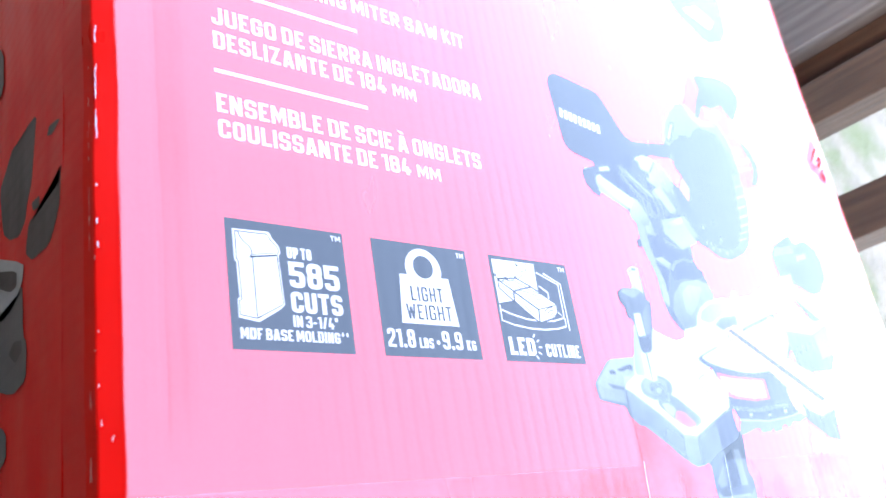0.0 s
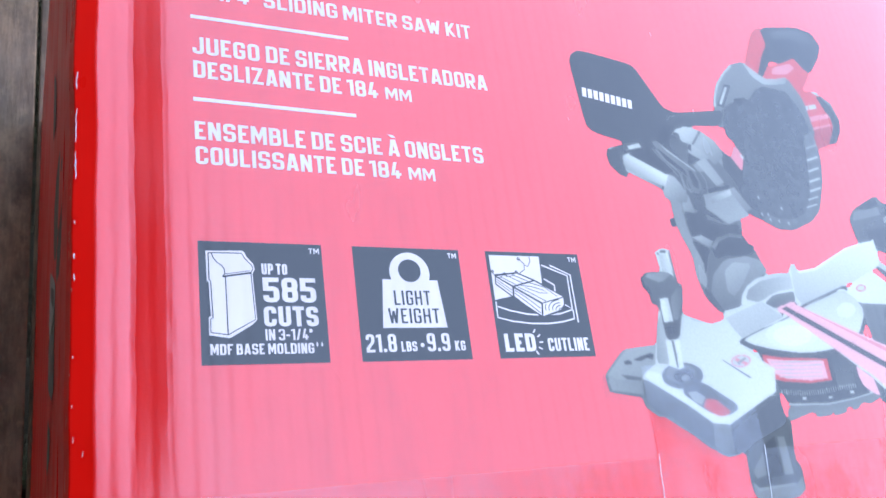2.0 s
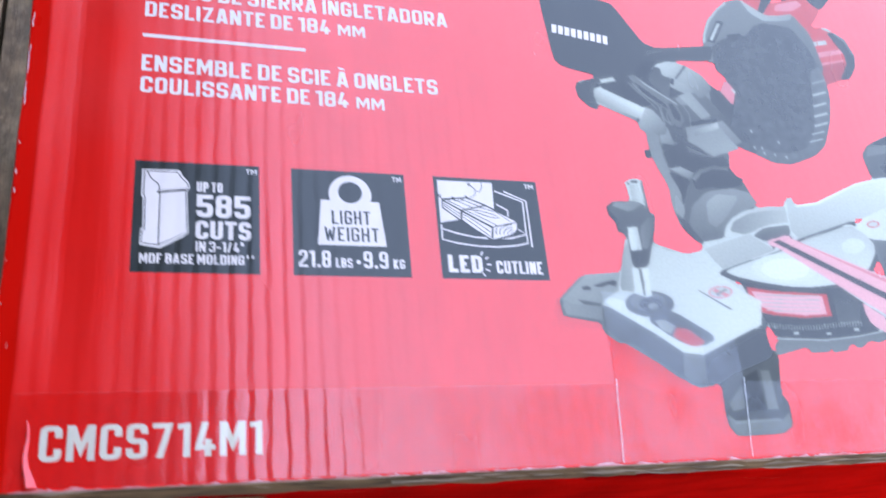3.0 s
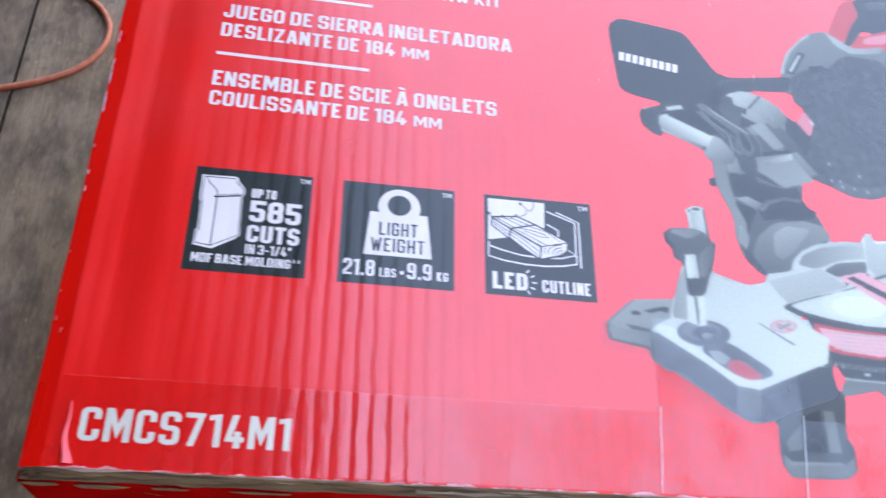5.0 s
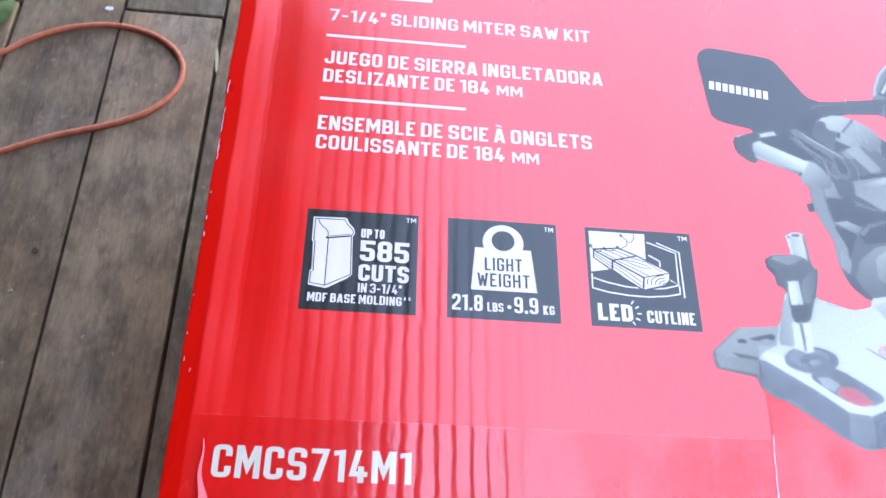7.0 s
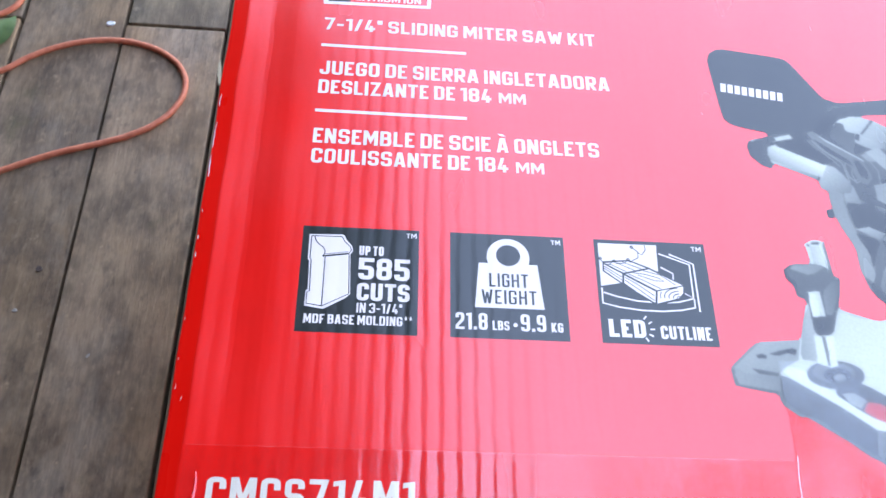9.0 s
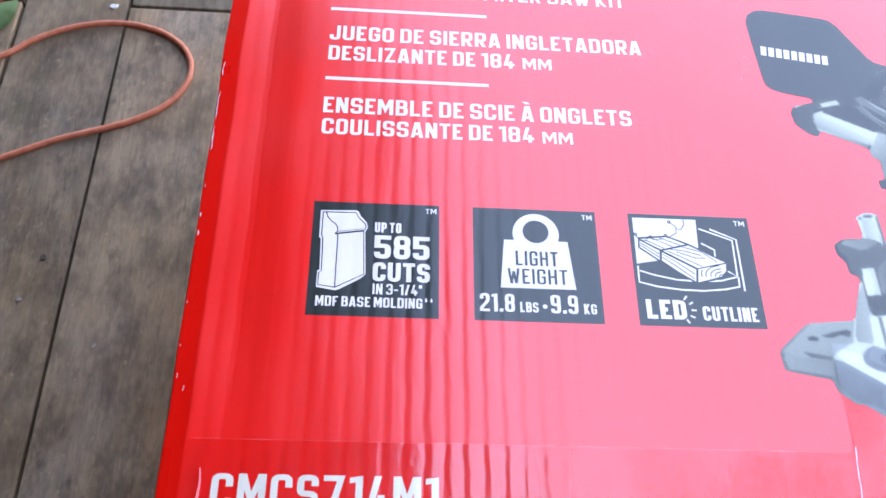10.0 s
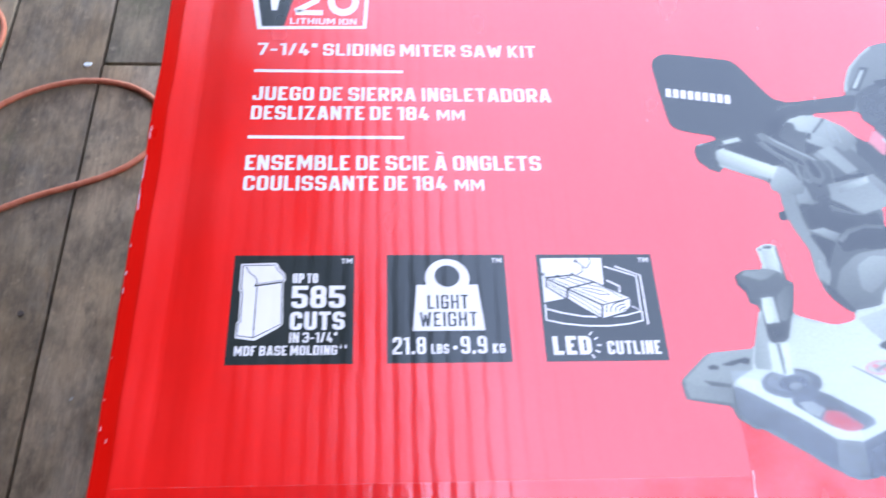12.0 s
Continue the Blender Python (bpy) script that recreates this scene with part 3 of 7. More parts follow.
def torn_strip(name, x0, x1, z, depth, thick, material, seed, wave=0.0012, label=""):
    """One paper layer of the raw flap edge, frayed along its length."""
    bm = bmesh.new()
    n = int((x1 - x0) / 0.004)
    rims = []
    for i in range(n + 1):
        x = x0 + (x1 - x0) * i / n
        y = -0.002 - depth + wave * noise.noise(Vector((x * 55, seed, 0))) + 0.3 * wave * noise.noise(Vector((x * 260, seed, 3)))
        zz = max(H - 0.0092, z - fold_drop(x)) + 0.0006 * noise.noise(Vector((x * 24, seed, 9)))
        t = thick * (0.8 + 0.4 * noise.noise(Vector((x * 80, seed, 6))))
        rims.append([bm.verts.new(v) for v in ((x, 0.004, zz - t), (x, y, zz - t), (x, y, zz + t), (x, 0.004, zz + t))])
    for a, b in zip(rims, rims[1:]):
        for i in range(4):
            bm.faces.new((a[i], a[(i + 1) % 4], b[(i + 1) % 4], b[i]))
    bm.faces.new(rims[0])
    bm.faces.new(rims[-1][::-1])
    bmesh.ops.recalc_face_normals(bm, faces=bm.faces[:])
    return part(name, bm, material, raw, label)


raw = part("raw_edge", box_mesh(0.005, W - 0.003, -0.0016, 0.003, H - 0.0092, H - 0.0014), DARK_KRAFT, carton, "bare torn corrugated cardboard edge")
for z, depth, thick, mat, seed, wave, x0, x1 in [
        (0.0009, 0.0004, 0.00040, PAPER, 1.0, 0.0010, 0.001, W - 0.004), (0.0020, 0.0008, 0.00022, KRAFT, 2.0, 0.0016, 0.001, W - 0.004),
        (0.0028, 0.0005, 0.00030, PAPER, 3.0, 0.0020, 0.085, 0.33), (0.0034, 0.0012, 0.00030, KRAFT, 4.0, 0.0018, 0.001, W - 0.004),
        (0.0046, 0.0011, 0.00022, KRAFT, 5.0, 0.0022, 0.001, W - 0.004), (0.0054, 0.0018, 0.00035, PAPER, 6.0, 0.0016, 0.15, W - 0.006),
        (0.0062, 0.0020, 0.00025, KRAFT, 7.0, 0.0014, 0.001, W - 0.004), (0.0074, 0.0026, 0.00030, KRAFT, 8.0, 0.0014, 0.001, W - 0.004),
        (0.0083, 0.0030, 0.00055, PAPER, 9.0, 0.0010, 0.26, W - 0.004), (0.0086, 0.0028, 0.00040, KRAFT, 10.0, 0.0010, 0.001, 0.26)]:
    torn_strip("paper_layer", x0, x1, H - z, depth, thick, mat, seed, wave)
bm = bmesh.new()
for q in [((0.236, -0.0062, H - 0.0090), (0.285, -0.0066, H - 0.0076), (0.284, -0.0070, H - 0.0120), (0.240, -0.0062, H - 0.0115))]:
    f = bm.faces.new([bm.verts.new(v) for v in q])
r = bmesh.ops.extrude_face_region(bm, geom=bm.faces[:])
bmesh.ops.translate(bm, verts=[v for v in r["geom"] if isinstance(v, bmesh.types.BMVert)], vec=(0, 0.0012, 0))
bmesh.ops.recalc_face_normals(bm, faces=bm.faces[:])
part("torn_tab", bm, SHADED_RED, raw, "red torn paper tab")

# worn white fibre along the folds
rng = random.Random(21)


def on_fold(s):
    """A place on the worn fold, s metres up along it from the side, and just off its surface."""
    for (xa, za), (xb, zb) in zip(FOLD, FOLD[1:]):
        step = math.hypot(xb - xa, zb - za)
        if s < step:
            k = s / step
            return xa + (xb - xa) * k - 0.00012 * (zb - za) / step, za + (zb - za) * k + 0.00012 * (xb - xa) / step + 0.00004
        s -= step
    return FOLD[-1][0], H + 0.0001


def scuff(y, length, width, s, edge="left"):
    bm = bmesh.new()
    n = max(4, int(length / 0.0007))
    rims = []
    for i in range(n + 1):
        k = i / n
        w = 0.5 * width * (0.3 + 0.7 * math.sin(math.pi * k) ** 0.5) * (0.75 + 0.6 * noise.noise(Vector((y * 900 + k * length * 700, 5.0, s * 300))))
        wander = s + 0.0005 * noise.noise(Vector((y * 70 + k * length * 230, 2.0, s * 500)))
        row = []
        for u in (-0.5, 0.0, 0.5):
            d = wander + u * max(w, 0.0001)
            if edge == "left":
                x, z = on_fold(max(0.0, d))
                row.append(bm.verts.new((x, y + k * length, z)))
            else:
                a = max(0.05, min(1.55, (d + 0.004) / 0.007))
                row.append(bm.verts.new((W - 0.007 + 0.00735 * math.cos(a), y + k * length, H - 0.007 + 0.00735 * math.sin(a))))
        rims.append(row)
    for a, b in zip(rims, rims[1:]):
        for i in range(2):
            bm.faces.new((a[i], a[i + 1], b[i + 1], b[i]))
    bmesh.ops.recalc_face_normals(bm, faces=bm.faces[:])
    if sum(f.normal.z for f in bm.faces) < 0:
        bmesh.ops.reverse_faces(bm, faces=bm.faces[:])
    part("scuff", bm, SCUFF, top, "bare white worn fibre")


CREASE = 0.0078     # along the fold from the side to its upper crease
for y, length, width, s in [(0.198, 0.008, 0.0010, CREASE), (0.174, 0.015, 0.0011, CREASE), (0.158, 0.012, 0.0012, CREASE), (0.139, 0.0013, 0.0007, CREASE), (0.125, 0.0022, 0.0018, CREASE), (0.116, 0.003, 0.0013, CREASE),
                            (0.0864, 0.0012, 0.0008, CREASE), (0.0686, 0.0012, 0.0007, CREASE), (0.051, 0.0022, 0.0009, CREASE + 0.004),
                            (0.208, 0.011, 0.0007, 0.0040), (0.172, 0.004, 0.0006, 0.0040), (0.155, 0.003, 0.0006, 0.0040), (0.146, 0.006, 0.0007, 0.0040), (0.130, 0.010, 0.0005, 0.0040), (0.1255, 0.004, 0.0010, 0.0040),
                            (0.116, 0.007, 0.0005, 0.0040), (0.062, 0.006, 0.0008, 0.0040), (0.0397, 0.0077, 0.0013, 0.0040), (0.012, 0.006, 0.0010, 0.0040), (0.236, 0.014, 0.0008, 0.0040), (0.262, 0.02, 0.0008, 0.0040), (0.30, 0.014, 0.0008, 0.0040)]:
    scuff(y, length, width, s)
for i in range(14):
    scuff(rng.uniform(0.0, 0.34), rng.uniform(0.0008, 0.003), rng.uniform(0.0003, 0.0006), rng.choice((0.0040, CREASE)) + rng.uniform(-0.001, 0.001))
for i in range(14):
    scuff(rng.uniform(0.05, 0.45), rng.uniform(0.003, 0.012), rng.uniform(0.0006, 0.0012), rng.uniform(-0.001, 0.004), "right")


def torn_spot(x, z, half_width, half_height, seed):
    """A ragged place on the front where the red liner has come away from the brown board."""
    bm = bmesh.new()
    rim, core = [], []
    for i in range(22):
        a = 2 * math.pi * i / 22
        k = 1 + 0.5 * noise.noise(Vector((2.2 * math.cos(a), 2.2 * math.sin(a), seed)))
        rim.append(bm.verts.new((x + half_width * k * math.cos(a), -0.0059, z + half_height * k * math.sin(a))))
        core.append(bm.verts.new((x + 0.8 * half_width * k * math.cos(a), -0.0062 - 0.0003 * noise.noise(Vector((a, seed, 2.0))), z + 0.8 * half_height * k * math.sin(a))))
    for i in range(22):
        j = (i + 1) % 22
        bm.faces.new((rim[i], rim[j], core[j], core[i]))
    bm.faces.new(core)
    bmesh.ops.recalc_face_normals(bm, faces=bm.faces[:])
    part("torn_spot", bm, KRAFT, front, "bare brown board under torn red paper")


for x, z, half_width, half_height, seed in ((0.008, 0.0108, 0.007, 0.0026, 1.0), (0.030, 0.0116, 0.010, 0.0034, 2.0), (0.055, 0.0106, 0.007, 0.0016, 3.0), (0.090, 0.0104, 0.012, 0.0012, 4.0)):
    torn_spot(x, H - z, half_width, half_height, seed)


def front_wear(x0, x1, width):
    """Rubbed fibre along the front edge of the top."""
    bm = bmesh.new()
    n = max(4, int((x1 - x0) / 0.0012))
    rims = []
    for i in range(n + 1):
        x = x0 + (x1 - x0) * i / n
        w = width * math.sin(math.pi * min(1.0, max(0.0, i / n))) ** 0.2 * max(0.05, 0.5 + 1.1 * noise.noise(Vector((x * 160, 7.0, x0 * 90))) + 0.7 * noise.noise(Vector((x * 700, 2.0, x0 * 40)))) + 0.00005
        rims.append([bm.verts.new((x, -0.0021 + w * u, H + z)) for u, z in ((0.0, -0.0003), (0.12, 0.00075), (1.0, 0.00078))])
    for a, b in zip(rims, rims[1:]):
        for i in range(2):
            bm.faces.new((a[i], b[i], b[i + 1], a[i + 1]))
    part("scuff", finish(bm), PINK_FIBRE_GLINT, top, "rubbed pinkish white fibre")


x = 0.012
while x < W - 0.03:
    step = rng.uniform(0.006, 0.03)
    front_wear(x, x + step, rng.uniform(0.0006, 0.0013))
    x += step + rng.choice((0.0005, 0.002, 0.006))


def flat_part(name, parent, ink, draw, label=""):
    bm = bmesh.new()
    draw(bm)
    return part(name, finish(bm), [INK[k] for k in ink] if isinstance(ink, tuple) else INK[ink], parent, label)


def text_part(name, text, x0, x1, y, height, parent, ink="white", layer=2, bold=0.2, gap=0.2, label=""):
    """Each word of a line is a part of its own; bold is the weight of the strokes over the letters' height."""
    weight = bold * height
    stems = sum(ch in "I." for ch in text)
    unit = (x1 - x0 - stems * weight) / (advance(text, 1.0, 0.0, gap))
    x = x0
    for word in text.split(" "):
        flat_part(name, parent, ink, lambda bm: words(bm, word, x, unit, y, height, on_top(layer), 0, weight, gap), label)
        x += advance(word, unit, weight, gap) + (WIDTHS[" "] + 2 * gap) * unit


def bar_part(name, parent, ink, layer, points, label="", rounds=0):
    return flat_part(name, parent, ink, lambda bm: flat_face(bm, softened(points, rounds), on_top(layer)), label)


# headlines
text_part("headline", '7-1/4" SLIDING MITER SAW KIT', 48.4, 188.7, 249.9, 8.1, carton)
text_part("headline", "JUEGO DE SIERRA INGLETADORA", 48.2, 193.6, 220.5, 8.6, carton)
text_part("headline", "DESLIZANTE DE 184", 48.3, 133.2, 208.6, 8.4, carton)
text_part("headline", "MM", 137.0, 150.4, 208.7, 6.4, carton)
text_part("headline", "ENSEMBLE DE SCIE \u00c0 ONGLETS", 48.0, 184.8, 178.9, 8.5, carton)
text_part("headline", "COULISSANTE DE 184", 48.0, 140.2, 167.5, 8.2, carton)
text_part("headline", "MM", 144.0, 157.4, 167.5, 6.2, carton)
for y in (239.4, 198.0):
    bar_part("divider_line", carton, "white", 2, [(47.8, y - 0.9), (121, y - 0.9), (121, y + 0.9), (47.8, y + 0.9)])
text_part("model_lettering", "CMCS714M1", 20.5, 99.0, 8.4, 13.0, carton, "taped white", bold=0.19, gap=0.22)


# badges
def badge(x0, x1, label):
    return bar_part("badge", carton, "badge", 1, [(x0, 82.4), (x1, 82.4), (x1, 133.4), (x0, 133.4)], label)


one = badge(47.6, 98.8, "charcoal square badge with white moulding drawing")
two = badge(112.7, 163.9, "charcoal square badge with white weight drawing")
three = badge(177.9, 229.2, "charcoal square badge with white timber drawing")
text_part("lettering", "UP TO", 72.7, 83.4, 119.7, 4.7, one, bold=0.2)
text_part("lettering", "585", 72.8, 95.0, 107.8, 10.6, one, bold=0.225, gap=0.16)
text_part("lettering", "CUTS", 72.6, 95.2, 97.7, 8.4, one, bold=0.235, gap=0.16)
text_part("lettering", 'IN 3-1/4"', 72.8, 92.2, 92.0, 4.6, one, bold=0.18)
text_part("lettering", "MDF BASE MOLDING", 51.0, 92.4, 86.4, 4.3, one, bold=0.2)
text_part("lettering", "**", 93.0, 96.7, 86.4, 4.6, one, bold=0.17)
for owner, x0, x1 in ((one, 93.1, 97.7), (two, 158.2, 162.5), (three, 223.0, 227.6)):
    text_part("lettering", "TM", x0, x1, 129.3, 2.4, owner, bold=0.2)
mould = [(50.5, 129.2), (65.0, 129.7), (66.1, 129.0), (66.8, 127.1), (69.4, 124.1), (69.9, 121.7), (68.9, 119.8), (69.8, 100.5), (67.8, 98.5), (59.4, 93.4), (58.4, 93.1), (50.8, 94.3), (50.9, 101.5), (51.7, 102.0), (51.3, 115.9), (50.6, 116.6)]


def draw_mould(bm):
    flat_face(bm, mould, on_top(2))
    stroke(bm, [(51.5, 128.4), (64.8, 128.6), (66.1, 126.3), (68.7, 123.6), (69.2, 122.0), (68.3, 120.3), (69.2, 100.6), (58.1, 94.4), (51.5, 95.4), (51.5, 100.8), (52.5, 101.3), (52.1, 116.4), (51.5, 117.2), (51.5, 128.4)], 0.42, on_top(3), 1)
    stroke(bm, [(52.8, 128.2), (53.6, 126.1), (55.0, 124.3), (56.7, 123.1), (57.7, 121.4), (57.8, 119.6), (57.0, 118.7)], 0.42, on_top(3.1), 1)
    stroke(bm, [(56.8, 118.4), (68.1, 120.2)], 0.75, on_top(3.2), 1)
    stroke(bm, [(57.9, 119.5), (67.9, 121.1)], 0.25, on_top(3.3), 1)
    stroke(bm, [(58.0, 118.4), (58.1, 94.5)], 0.42, on_top(3.4), 1)


flat_part("drawing", one, ("white", "badge"), draw_mould)


def draw_weight(bm):
    flat_face(bm, [(123.3, 96.8), (153.6, 96.8), (151.5, 118.5), (125.3, 118.6)], on_top(2))
    ring(bm, 138.5, 121.8, 9.6, 9.5, 0.0, on_top(2.4))
    ring(bm, 138.5, 122.8, 5.4, 5.3, 0.0, on_top(3), 1)


flat_part("drawing", two, ("white", "badge"), draw_weight)
text_part("lettering", "LIGHT", 129.8, 147.0, 107.0, 6.6, two, "badge", 4, 0.145, 0.3)
text_part("lettering", "WEIGHT", 126.3, 150.4, 98.8, 6.7, two, "badge", 4, 0.145, 0.3)
text_part("lettering", "21.8", 114.9, 128.6, 86.3, 7.8, two, bold=0.18)
text_part("lettering", "LBS", 130.7, 138.0, 86.4, 4.4, two, bold=0.2)
text_part("lettering", "9.9", 142.9, 153.8, 86.3, 8.0, two, bold=0.18)
text_part("lettering", "KG", 156.1, 161.2, 86.4, 4.4, two, bold=0.2)
flat_part("drawing", two, "white", lambda bm: ring(bm, 140.6, 89.1, 0.95, 0.95, 0.0, on_top(2), 0, 16))
text_part("lettering", "LED", 181.2, 197.3, 85.4, 8.4, three, bold=0.25)
text_part("lettering", "CUTLINE", 203.9, 226.4, 85.3, 6.2, three, bold=0.2)


def draw_timber(bm):
    paper, black = 0, 1
    flat_face(bm, [(179.7, 131.5), (206.8, 131.6), (206.2, 118.2), (196.6, 115.5), (188.4, 111.5), (179.5, 109.7)], on_top(2), paper)
    for line in ([(207.5, 127.3), (221.1, 122.2), (220.7, 105.6)], [(212.2, 127.3), (222.9, 122.7), (222.8, 98.9)], [(207.6, 120.4), (212.9, 117.4), (212.7, 114.3)],
                 [(180.3, 106.6), (186.1, 104.8), (195.1, 103.0), (204.2, 102.5), (213.6, 103.2), (220.9, 105.3), (217.0, 107.7)],
                 [(179.8, 108.8), (179.6, 101.4), (187.0, 99.6), (196.8, 98.5), (206.0, 98.4), (214.5, 99.3), (220.9, 100.8), (221.0, 105.2)]):
        stroke(bm, line, 0.75, on_top(2.2), paper)
    flat_face(bm, [(181.2, 122.1), (193.2, 123.4), (202.0, 120.0), (217.5, 111.7), (217.0, 107.3), (214.1, 104.0), (203.3, 101.2), (195.6, 106.5), (189.2, 110.8), (180.8, 117.2)], on_top(3), black)
    for face in ([(182.0, 121.2), (193.1, 122.7), (201.0, 119.5), (190.5, 116.6)], [(181.7, 120.6), (189.6, 116.1), (189.2, 111.7), (181.5, 117.5)],
                 [(191.1, 116.1), (201.9, 119.1), (216.5, 111.6), (204.6, 108.6)], [(190.5, 115.4), (203.9, 107.9), (203.1, 102.4), (195.6, 107.3), (190.1, 111.6)],
                 [(204.8, 108.1), (216.7, 111.1), (216.3, 107.7), (213.9, 105.1), (204.0, 102.1)]):
        flat_face(bm, face, on_top(4), paper)
    grain = [[(194.3, 116.9), (199.8, 116.4), (205.9, 114.8), (208.4, 113.3), (204.1, 113.3), (196.6, 115.9)], [(192.4, 116.2), (198.7, 113.4), (206.7, 109.3)], [(199.3, 118.2), (206.9, 116.3), (213.3, 111.7)],
             [(190.6, 114.5), (196.1, 111.1), (203.1, 105.8)], [(190.4, 113.1), (196.5, 108.6), (202.8, 103.5)], [(183.9, 121.1), (191.7, 117.2)], [(187.1, 121.8), (195.4, 118.1)],
             [(190.2, 122.2), (198.6, 119.0)], [(181.8, 119.6), (189.3, 114.5)], [(181.6, 118.6), (189.2, 113.0)],
             [(179.9, 123.6), (181.6, 121.0), (184.3, 120.5), (186.5, 123.0), (187.2, 121.1), (191.5, 121.7), (192.9, 123.9), (193.6, 122.2), (197.7, 124.7), (197.9, 127.7), (195.3, 130.0)],
             [(198.0, 127.1), (199.7, 126.3), (201.6, 129.1), (201.3, 131.4)]]
    for k, line in enumerate(grain):
        stroke(bm, line, 0.36, on_top(5 + 0.1 * k), black)
    for k, r in enumerate((1.6, 3.3, 5.2, 7.2, 9.0)):
        arc = [(214.8 - r * math.cos(a), 104.9 + 0.1 * r + 0.62 * r * math.sin(a)) for a in [0.12 * i - 0.2 for i in range(15)]]
        arc = [(x, y) for x, y in arc if x < 216.2 and y < 108.0 + 0.25 * (x - 204.8) and y > 102.2 + 0.27 * (x - 204.0) and x > 204.6]
        if len(arc) > 1:
            stroke(bm, arc, 0.42, on_top(5 + 0.1 * k), black)
    stroke(bm, [(190.1, 116.3), (201.6, 119.3)], 0.75, on_top(6.5), black)
    stroke(bm, [(190.1, 116.3), (189.6, 111.2)], 0.75, on_top(6.6), black)
    for x, y in ((180.2, 123.5), (186.5, 122.4), (193.0, 123.4), (195.2, 130.0)):
        ring(bm, x, y, 0.8, 0.8, 0.45, on_top(6.8), black, 14)
    for a, b in (((196.9, 94.1), (198.2, 95.8)), ((198.8, 92.1), (200.4, 93.2)), ((199.4, 89.6), (201.5, 89.6)), ((198.6, 87.2), (200.6, 86.3)), ((197.0, 85.5), (198.1, 83.8))):
        stroke(bm, [a, b], 0.7, on_top(2), paper)


flat_part("drawing", three, ("white", "badge"), draw_timber)

# battery mark above the headlines: plain shapes and its small lettering
mark = flat_part("battery_mark", carton, ("white", "badge", "red"), lambda bm: (
    flat_face(bm, [(47.2, 267.4), (102.6, 268.6), (104.2, 302.0), (41.0, 302.0)], on_top(1), 0),
    flat_face(bm, [(49.4, 269.6), (100.6, 270.6), (102.0, 300.0), (44.4, 300.0)], on_top(2), 2),
    flat_face(bm, [(49.4, 269.6), (60.5, 269.9), (66.5, 300.0), (44.4, 300.0)], on_top(3), 1),
    flat_face(bm, [(53.6, 281.0), (56.4, 281.0), (58.2, 300.0), (51.2, 300.0)], on_top(4), 0)))
flat_part("figure", mark, "white", lambda bm: stroke(bm, [(64.6, 294.0), (67.0, 298.0), (75.0, 298.0), (78.2, 294.0), (76.0, 288.0), (66.4, 281.0), (66.4, 279.6), (80.0, 279.6)], 3.6, on_top(4)))
flat_part("figure", mark, "white", lambda bm: ring(bm, 90.4, 288.5, 8.2, 11.0, 0.55, on_top(4), 0, 28))
text_part("lettering", "LITHIUM ION", 63.4, 97.4, 271.4, 4.2, mark, "white", 4, 0.22)

# the printed picture of the saw
PIECES = {}


def patch(name, tone, rounds, points):
    """One printed area: an ink, or a grey that runs from one value to another along a direction in degrees."""
    PIECES.setdefault(name, []).append((tone, rounds, points, sum(map(len, PIECES.values()))))


patch("slide_rail", (0.06, 0.04, 90), 1, [(287.5, 198.7), (309.9, 206.7), (322.2, 210.4), (338.2, 203.6), (351.8, 192.9), (354.0, 173.6), (341.3, 163.4), (321.3, 162.7), (297.5, 176.8)])
patch("battery", (0.1, 0.03, -60), 1, [(431.3, 162.5), (437.5, 169.3), (461.0, 180.0), (466.0, 174.3), (480.9, 178.1), (492.2, 173.7), (495.6, 164.2), (494.1, 152.5), (480.7, 140.2), (467.6, 137.6), (442.4, 145.1), (432.7, 148.1)])
patch("battery", (0.03, 0.03, 90), 0, [(438.7, 169.4), (459.2, 178.6), (461.1, 173.8), (450.7, 169.8)])
patch("battery", (0.03, 0.03, 90), 0, [(461.8, 167.8), (474.2, 176.7), (480.1, 176.5), (483.5, 171.0), (466.1, 165.5)])
patch("battery", (0.035, 0.035, 90), 0, [(441.7, 156.0), (491.4, 161.9), (490.3, 152.2), (472.1, 140.8), (444.1, 146.3)])
patch("battery", (0.196, 0.196, 90), 0, [(461.8, 165.2), (476.3, 168.4), (475.6, 164.5), (462.2, 161.1)])
patch("battery", (0.14, 0.14, 90), 0, [(436.8, 167.8), (460.4, 172.2), (460.3, 166.9), (434.2, 161.6)])
patch("handle", "R", 1, [(377.2, 257.0), (383.0, 269.3), (392.2, 286.5), (398.6, 291.9), (404.1, 291.6), (403.7, 282.2), (388.5, 254.6)])
patch("handle", (0.02, 0.02, 90), 1, [(401.2, 292.7), (434.4, 298.4), (448.5, 296.0), (453.1, 286.7), (447.1, 276.3), (435.5, 263.7), (429.9, 267.0), (425.1, 275.2), (411.8, 268.6), (400.8, 267.9), (390.6, 254.1), (386.8, 253.6), (396.3, 271.2), (403.0, 280.1)])
patch("handle", (0.09, 0.03, -80), 1, [(408.7, 291.5), (432.5, 296.1), (443.5, 293.6), (447.0, 286.6), (437.0, 285.1), (425.9, 288.4), (409.4, 285.1)])
patch("handle", "R", 1, [(390.1, 252.5), (399.4, 263.7), (411.2, 266.9), (423.7, 272.6), (429.9, 267.0), (434.5, 263.6), (426.9, 253.5), (416.0, 244.3), (429.5, 244.7), (420.5, 233.3), (408.0, 237.7), (389.7, 248.6)])
patch("handle", "P", 1, [(403.0, 263.4), (419.0, 268.8), (422.8, 266.1), (414.0, 260.2), (400.3, 258.4)])
